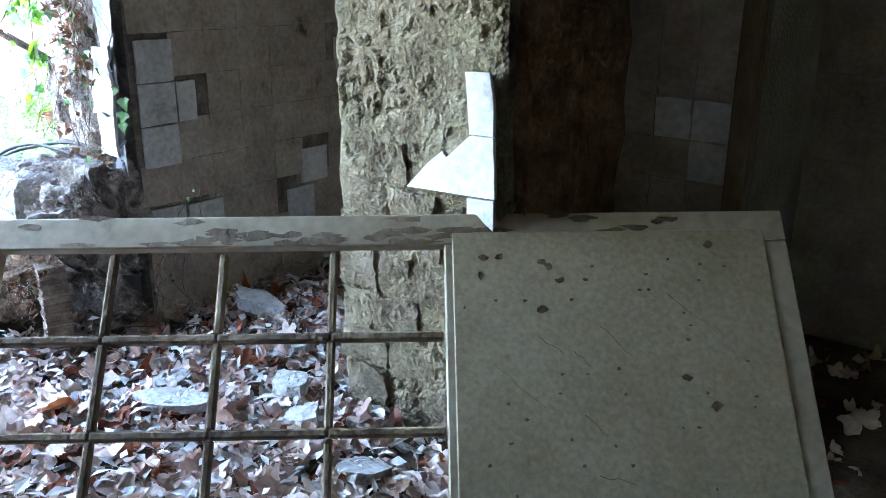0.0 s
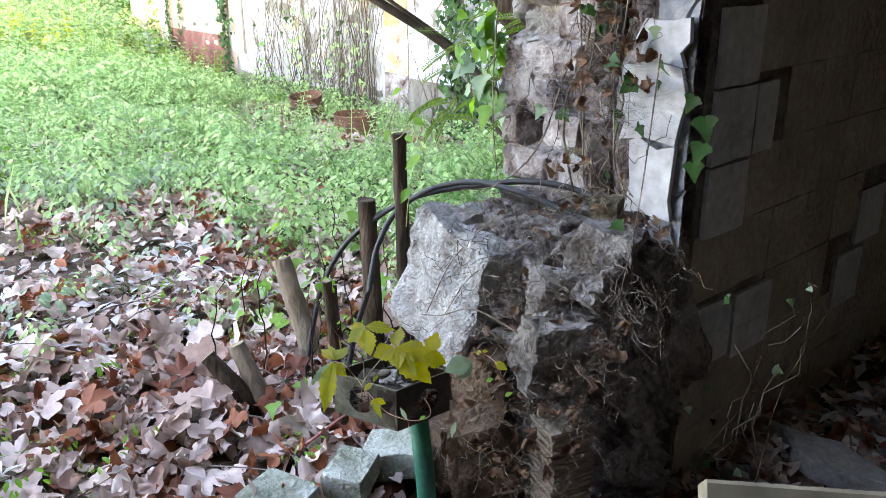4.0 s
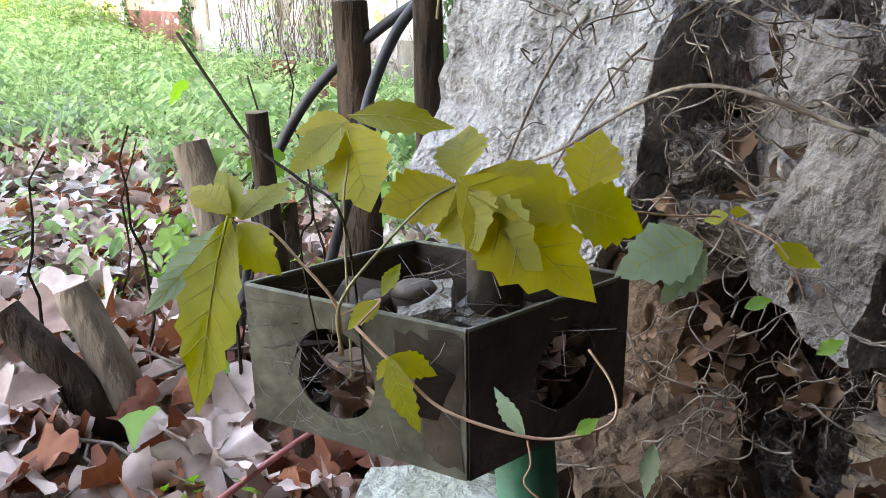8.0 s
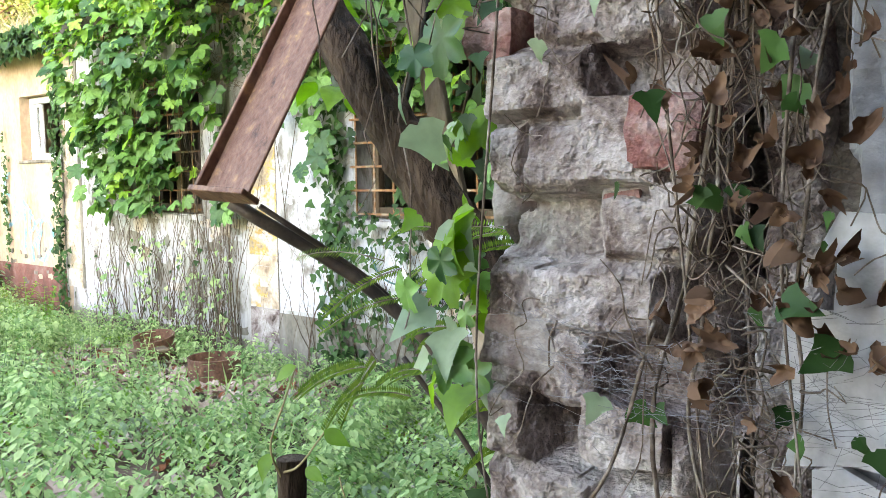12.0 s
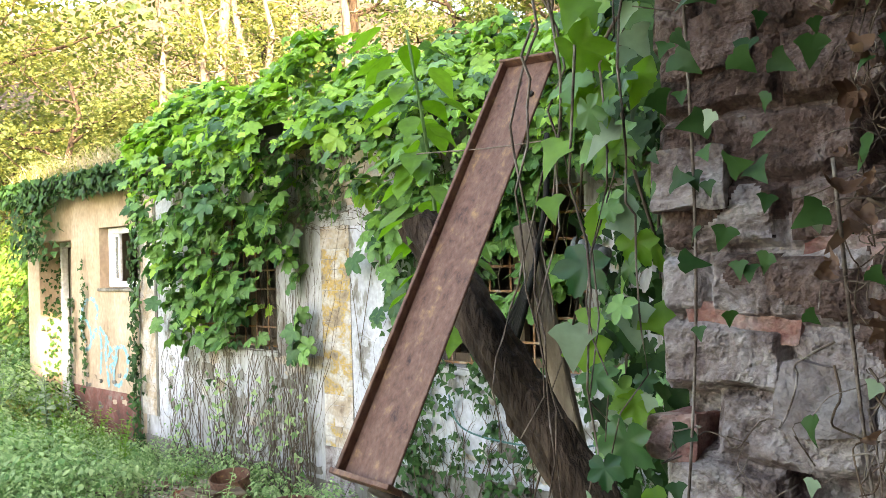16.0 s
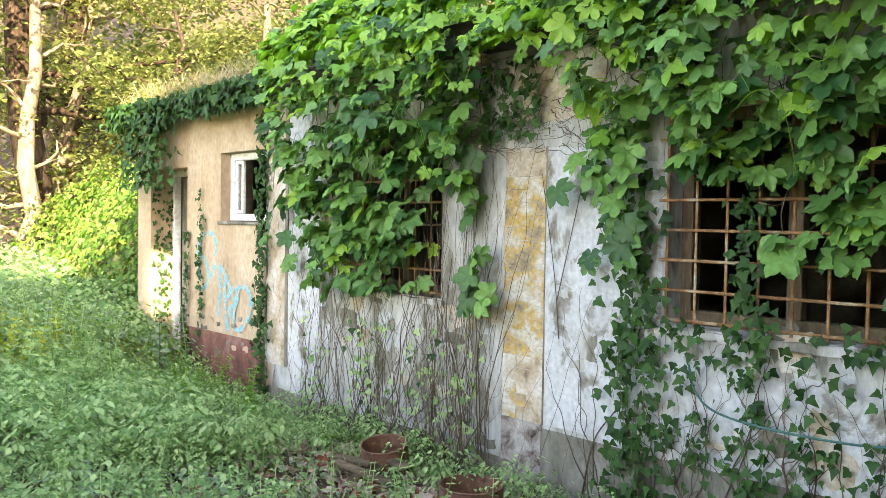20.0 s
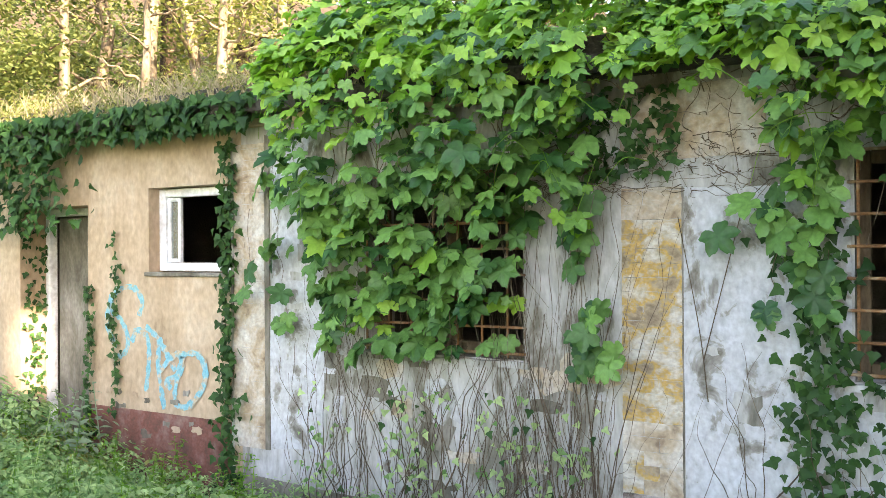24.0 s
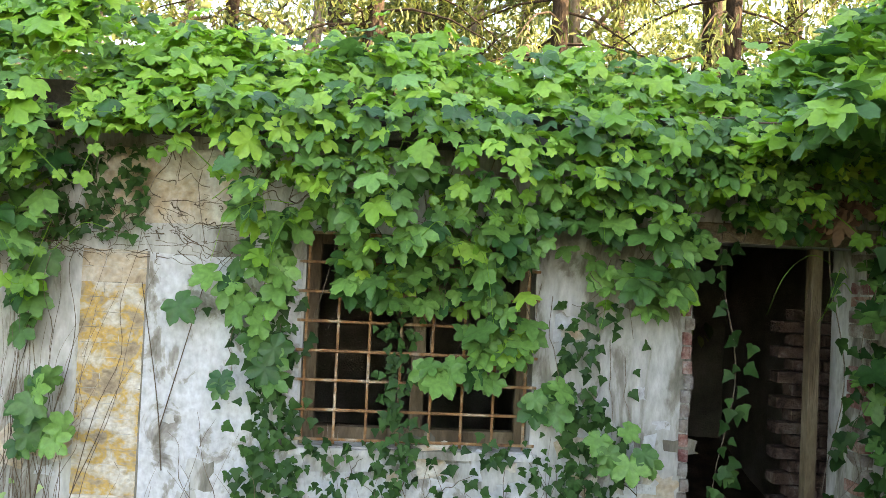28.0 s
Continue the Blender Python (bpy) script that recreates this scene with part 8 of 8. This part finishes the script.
for k in range(5000):
    x, y = (c.uniform(4.16, 6.0), c.uniform(-5.4, -1.6)) if k % 4 else (c.uniform(4.2, 7.6), c.uniform(-6, -1.2))
    if (5.36 < x < 6.0 and -2.72 < y < -2.08):
        continue
    m = face_pose((x, y, floor_z(x, y) + c.uniform(0.004, 0.04)), (c.gauss(0, 0.55), c.gauss(0, 0.55), 1 if c.random() < 0.7 else -1), c.uniform(-3.14, 3.14), c.uniform(0.04, 0.115))
    if len(inside_litter.children) < 260 and k % 4 and x < 5.4:
        part("leaf", litter_meshes[c.randrange(12)], inside_litter, "", "", m)
    else:
        rest.append((c.randrange(12), m))
litter_rest(inside_litter, rest)
rest = []
for k in range(420):
    x, y = c.uniform(4.12, 4.85), c.uniform(-4.5, -3.3)
    rest.append((c.randrange(12), face_pose((x, y, floor_z(x, y) + c.uniform(0.012, 0.06)), (c.gauss(0, 0.5), c.gauss(0, 0.5), 1), c.uniform(-3.14, 3.14), c.uniform(0.06, 0.13))))
litter_rest(inside_litter, rest)
straw = []
for k in range(5200):
    if k % 5 < 3:
        x, y = c.uniform(4.15, 5.9), c.uniform(-4.7, -1.5)
        z = floor_z(x, y)
    else:
        x, y = c.uniform(2.2, 4.05), c.uniform(-5.0, -2.9)
        z = ground_z(x, y)
        if x > 3.1 and y > -3.95:
            continue
    if k % 11 == 0:
        x, y = c.uniform(4.15, 4.8), c.uniform(-4.8, -3.95)
        z = floor_z(x, y)
    if 5.36 < x < 6.0 and -2.72 < y < -2.08:
        continue
    ln = c.uniform(0.02, 0.075)
    straw.append((0, face_pose((x, y, z + c.uniform(0.02, 0.065)), (c.gauss(0, 0.35), c.gauss(0, 0.35), 1), c.uniform(-3.14, 3.14), 1) @ Matrix.Diagonal((c.uniform(0.02, 0.06), ln, ln, 1))))
thing("dry_shreds", "bleached shreds of straw and leaf over the litter", "litter", None, mesh_of("dry_shreds", *scatter([leaf("strap", 1, 0.2, 0.5, 0, 3)], straw), L["shred"]), "", "stuff")
chips = []
for k in range(1900):
    x, y = c.uniform(4.2, 5.9), c.uniform(-4.4, -1.3)
    s = c.uniform(0.008, 0.03)
    v, f = box(-s, -s * 0.7, -s * 0.3, s, s * 0.7, s * 0.3)
    m = pose(x, y, floor_z(x, y) + 0.01, c.uniform(-30, 30), c.uniform(-30, 30), c.uniform(0, 360))
    chips.append(([tuple(m @ Vector(p)) for p in v], f))
thing("rubble_chips", "small chips of plaster and brick on the floor", "rubble", None, mesh_of("rubble_chips", *join(chips), M["chip"]), "", "stuff")
sticks = []
for k in range(170):
    x, y = (c.uniform(2.6, 4.05), c.uniform(-4.6, -2.6)) if k < 110 else (c.uniform(4.3, 5.8), c.uniform(-4.2, -1.6))
    z = (ground_z if k < 110 else floor_z)(x, y) + 0.03
    a = Vector((x, y, z))
    an = c.uniform(0, 6.283)
    sticks.append(tube(wander(a, a + Vector((math.cos(an), math.sin(an), c.uniform(-0.02, 0.12))) * c.uniform(0.1, 0.4), 0.008, 6, c), c.uniform(0.0015, 0.005), 5, 0.001, False))
thing("fallen_twigs", "dry fallen twigs in the leaf litter", "twigs", None, mesh_of("fallen_twigs", *join(sticks), M["vine"], True), "", "stuff")
shoot = thing("bare_shoots", "thin bare upright shoots among the stumps", "shoots")
for k in range(7):
    x, y = c.uniform(3.1, 3.75), c.uniform(-3.45, -2.8)
    a = Vector((x, y, ground_z(x, y)))
    part("stem", mesh_of("stem", *tube(wander(a, a + Vector((c.gauss(0, 0.06), c.gauss(0, 0.06), c.uniform(0.22, 0.45))), 0.008, 8, c), 0.0028, 6, 0.0012), M["bark"], True), shoot)
for k in range(26):
    x, y = c.uniform(3.2, 3.85), c.uniform(-3.4, -2.75)
    part("leaf", c.choice(fresh_meshes), shoot, "", "", face_pose((x, y, c.uniform(0.45, 0.8)), (c.gauss(0, 0.4), -0.6, 1), c.gauss(0, 1), c.uniform(0.03, 0.055)))

# ---- roof growth ----
roofgrass = []
for k in range(6500):
    x, y = c.uniform(-5.8, -1.9), c.uniform(-0.12, 3.2)
    h = c.uniform(0.06, 0.30)
    roofgrass.append((0, face_pose((x, y, 2.74 + 0.12 * (y > 0.1)), (c.gauss(0, 1), c.gauss(0, 1), 0.2), 3.14 + c.gauss(0, 0.4), 1) @ Matrix.Diagonal((0.02, h, h, 1))))
thing("roof_grass", "dry pale grass growing on the roof", "grass", None, mesh_of("roof_grass", *scatter([leaf("strap", 1, 0.05, 0.6, 0, 2)], roofgrass), L["straw"]), "", "stuff")
poses = []
for k in range(900):
    x, y = c.uniform(-5.8, -2.2), c.uniform(-0.15, 2.4)
    poses.append((c.choice(LOW + TALL), pose(x, y, 2.72 + 0.1 * (y > 0.1), c.gauss(0, 10), c.gauss(0, 10), c.uniform(0, 360)) @ Matrix.Scale(c.uniform(0.3, 0.8), 4)))
thing("roof_weeds", "yellowing weeds along the roof edge", "weeds", None, mesh_of("roof_weeds", *scatter(CLUMPS, poses), L["gold"]), "", "stuff")


# ---- woods on the slope ----
def tree(seed, height, spread, mat, leaf_size, leaves, bark="bark", low=0.35, bare=0):
    """A tapered trunk with limbs and a crown of leaf clumps."""
    t = random.Random(seed)
    ob = thing("tree", "leafy woodland tree on the slope" if leaves > 900 else "woodland tree with mostly bare twisted branches", "tree", None, None, "woodland trees")
    top = Vector((t.gauss(0, 0.4), t.gauss(0, 0.4), height))
    trunk = wander((0, 0, -0.4), top, 0.10, 10, t)
    part("trunk", mesh_of("trunk", *tube(trunk, height * 0.018 + 0.05, 9, 0.03), M[bark], True), ob)
    tips = []
    limbs = []
    for k in range(16):
        u = low + (1 - low) * (k + t.random()) / 16
        i = min(9, int(u * 10))
        a = trunk[i].lerp(trunk[i + 1], u * 10 - i)
        an = t.uniform(0, 6.283)
        ln = spread * t.uniform(0.5, 1) * (1.15 - 0.6 * u)
        b = a + Vector((math.cos(an) * ln, math.sin(an) * ln, ln * t.uniform(0.1, 0.7)))
        w = wander(a, b, 0.06, 6, t)
        limbs.append(tube(w, 0.05 * (1.2 - u) + 0.012, 6, 0.008, False))
        tips += [w[3], w[4], w[5], w[6]]
        for j in range(2):
            e = w[3 + j] + Vector((t.gauss(0, 0.5), t.gauss(0, 0.5), t.gauss(0.1, 0.35))) * ln * 0.5
            limbs.append(tube(wander(w[3 + j], e, 0.04, 4, t), 0.014, 5, 0.005, False))
            tips.append(e)
    part("limb", mesh_of("limb", *join(limbs), M[bark], True), ob, "", "stuff")
    if leaves:
        poses = []
        for k in range(leaves):
            c0 = t.choice(tips)
            p = c0 + Vector((t.gauss(0, 1), t.gauss(0, 1), t.gauss(0, 0.7))) * spread * 0.105
            poses.append((t.randrange(2), face_pose(p, (t.gauss(0, 0.7), t.gauss(0, 0.7), 1), t.uniform(-3, 3), leaf_size * t.uniform(0.6, 1.3), (math.cos(k), math.sin(k), -0.4))))
        part("crown", mesh_of("crown", *scatter(SMALL, poses), L[mat]), ob, "", "stuff")
    return ob


def at(x, y):
    return pose(x, y, ground_z(x, y), 0, 0, (x * 97 + y * 61) % 360)


kinds = [tree(1, 9, 2.8, "wood", 0.10, 9000, "palebark", 0.12), tree(2, 7, 2.6, "gold", 0.09, 8500, "palebark", 0.08), tree(3, 11, 3.2, "wood", 0.11, 9500, "bark", 0.15), tree(4, 5, 2.2, "wood", 0.08, 8000, "bark", 0.05), tree(5, 8, 2.0, "wood", 0.12, 500, "palebark", 0.1)]
SPOTS = [(-8.5, 5.5, 1), (-11, 3.0, 3), (-12.5, 6.5, 0), (-15, 2.0, 1), (-14, 9, 2), (-9.5, 9, 4), (-6.5, 8.0, 3), (-4.5, 9.5, 0), (-7.5, 12, 2), (-2.5, 8.0, 1), (-0.5, 10, 4), (1.0, 8.5, 3), (2.6, 10.5, 0),
         (4.5, 8.5, 1), (6.5, 10, 2), (0.0, 14, 2), (-4, 14, 1), (4, 14, 0), (8.5, 8, 0), (9, 13, 2), (-11, 14, 1), (-16, 14, 2), (12, 10, 1), (-13, -1.5, 3), (-17, -4, 0), (-8, 18, 2), (0, 19, 0), (7, 18, 2), (-12.5, 0.8, 4), (-10.2, 6.8, 4), (-8.2, 4.7, 4, 0.8), (-9.0, 4.3, 4, 0.7), (-11.5, 4.6, 4, 0.9), (-27, -6, 0), (-21, -9, 2), (-14, 1.7, 2, 1.4), (-17, 2.6, 2, 1.45), (-19.5, 3.4, 0, 1.7), (-14.6, -0.4, 0, 1.5)]
seen = set()
for x, y, k, *s in SPOTS:
    if k not in seen:
        seen.add(k)
        kinds[k].matrix_basis = at(x, y)
    else:
        copy_thing(kinds[k], at(x, y) @ Matrix.Scale(s[0] if s else 1, 4))


def conifer(seed, h):
    t = random.Random(seed)
    ob = thing("spruce_tree", "tall spruce with brown drooping inner branches", "tree", None, None, "spruces")
    part("trunk", mesh_of("trunk", *tube([(0, 0, -0.4), (0, 0, h * 0.5), (0, 0, h)], 0.17, 10, 0.02), M["bark"], True), ob)
    limbs, poses = [], []
    for k in range(64):
        u = 0.10 + 0.88 * k / 64
        an = k * 2.4
        ln = 2.6 * (1.05 - u) + 0.2
        d = Vector((math.cos(an), math.sin(an), 0))
        a = Vector((0, 0, h * u))
        pts = [a + d * ln * s + Vector((0, 0, -0.45 * ln * s * s + 0.1 * s)) for s in (0, 0.3, 0.6, 0.85, 1)]
        limbs.append(tube(pts, 0.022, 5, 0.006, False))
        for j in range(80):
            s = t.uniform(0.15, 1)
            p = a + d * ln * s + Vector((t.gauss(0, 0.14), t.gauss(0, 0.14), -0.45 * ln * s * s - t.uniform(0, 0.3)))
            poses.append((0, face_pose(p, (d.x + t.gauss(0, 0.6), d.y + t.gauss(0, 0.6), 0.4), t.gauss(0, 0.5), 1) @ Matrix.Diagonal((0.055, 0.15, 0.12, 1))))
    part("branch", mesh_of("branch", *join(limbs), M["bark"], True), ob, "", "stuff")
    part("needles", mesh_of("needles", *scatter(SMALL, poses[::2]), L["wood"]), ob, "", "stuff")
    part("dry_needles", mesh_of("dry_needles", *scatter(SMALL, poses[1::2]), L["gold"]), ob, "", "stuff")
    return ob


sp = conifer(9, 12)
sp.matrix_basis = at(0.8, 7.0)
for x, y in ((3.4, 7.5), (5.8, 7.2), (-2.0, 11.5), (7.8, 6.4), (2.0, 12.5)):
    copy_thing(sp, at(x, y))
pole("dead_trunk", "pale dead trunk standing at the edge of the wood", "trunk", [(-17.3, 0.5, 1.0), (-17.2, 0.5, 5), (-16.6, 0.6, 12)], 0.30, 0.17, "palebark", 51, cut=False)
pole("dead_trunk", "pale leaning dead trunk on the wooded slope", "trunk", [(-9.6, 4.9, 0.8), (-9.4, 5.0, 3.2), (-9.6, 5.1, 5.2), (-9.0, 5.2, 9)], 0.16, 0.08, "palebark", 52, cut=False)

# undergrowth: bank of ivy and bushes beyond the building, scrub on the slope
bank = []
c = random.Random(70)
for k in range(10500):
    x, y = c.uniform(-12.5, -5.75), 0
    u = c.random()
    y = 0.3 + 1.8 * u + 0.3 * math.sin(x)
    z = 0.3 + 2.25 * u ** 0.6 + c.gauss(0, 0.12)
    bank.append((c.randrange(3), face_pose((x, y, z), (c.gauss(0.1, 0.5), -0.8, 0.8), c.gauss(0, 0.8), c.uniform(0.05, 0.10))))
thing("ivy_bank", "bank covered in bright ivy beyond the building", "ivy", None, mesh_of("ivy_bank", *scatter(IVY, [b for k, b in enumerate(bank) if k % 5]), L["bankleaf"], True), "", "stuff")
# every fifth bank leaf is yellow to paint sun onto the ivy
thing("ivy_bank", "yellow-green ivy beyond the building, sunlight put into its colour", "ivy", None, mesh_of("ivy_bank", *scatter(IVY, bank[::5]), L["gold"], True), "", "stuff")
scrub = []
for k in range(2300):
    x, y = c.uniform(-26, 13), 4.9 + 15 * c.random() ** 1.5
    scrub.append((c.choice(TALL), pose(x, y, ground_z(x, y), c.gauss(0, 12), c.gauss(0, 12), c.uniform(0, 360)) @ Matrix.Scale(c.uniform(1.5, 4.2), 4)))
thing("slope_scrub", "dense scrub and brambles on the wooded slope", "scrub", None, mesh_of("slope_scrub", *scatter(CLUMPS, scrub), L["wood"]), "", "stuff")
shrubs = []
for k in range(70):
    x, y = c.gauss(-8.3, 0.9), c.gauss(4.1, 0.5)
    shrubs.append((c.choice(TALL), pose(x, y, ground_z(x, y) + c.uniform(0, 1.1), c.gauss(0, 20), c.gauss(0, 20), c.uniform(0, 360)) @ Matrix.Scale(c.uniform(1.4, 2.6), 4)))
thing("grey_shrub", "twiggy grey-green shrub at the edge of the wood", "shrub", None, mesh_of("grey_shrub", *scatter(CLUMPS, shrubs), L["shrub"]), "", "stuff")
far = []
for k in range(15000):
    x, y = c.uniform(-90, 60), c.uniform(24, 60)
    z = ground_z(x, y) + c.uniform(0, 14)
    far.append((c.randrange(2), face_pose((x, y, z), (c.gauss(0, 0.6), -1, 0.6), c.uniform(-3, 3), c.uniform(0.4, 0.95))))
for k in range(7000):
    x, y = c.uniform(-70, -28), c.uniform(-40, 30)
    z = ground_z(x, y) * 0.6 + c.uniform(0, 7)
    far.append((c.randrange(2), face_pose((x, y, z), (1, c.gauss(0, 0.6), 0.6), c.uniform(-3, 3), c.uniform(0.4, 0.95))))
thing("far_woods", "distant leafy woods beyond the slope", "woods", None, mesh_of("far_woods", *scatter(SMALL, far), L["wood"]), "", "stuff")
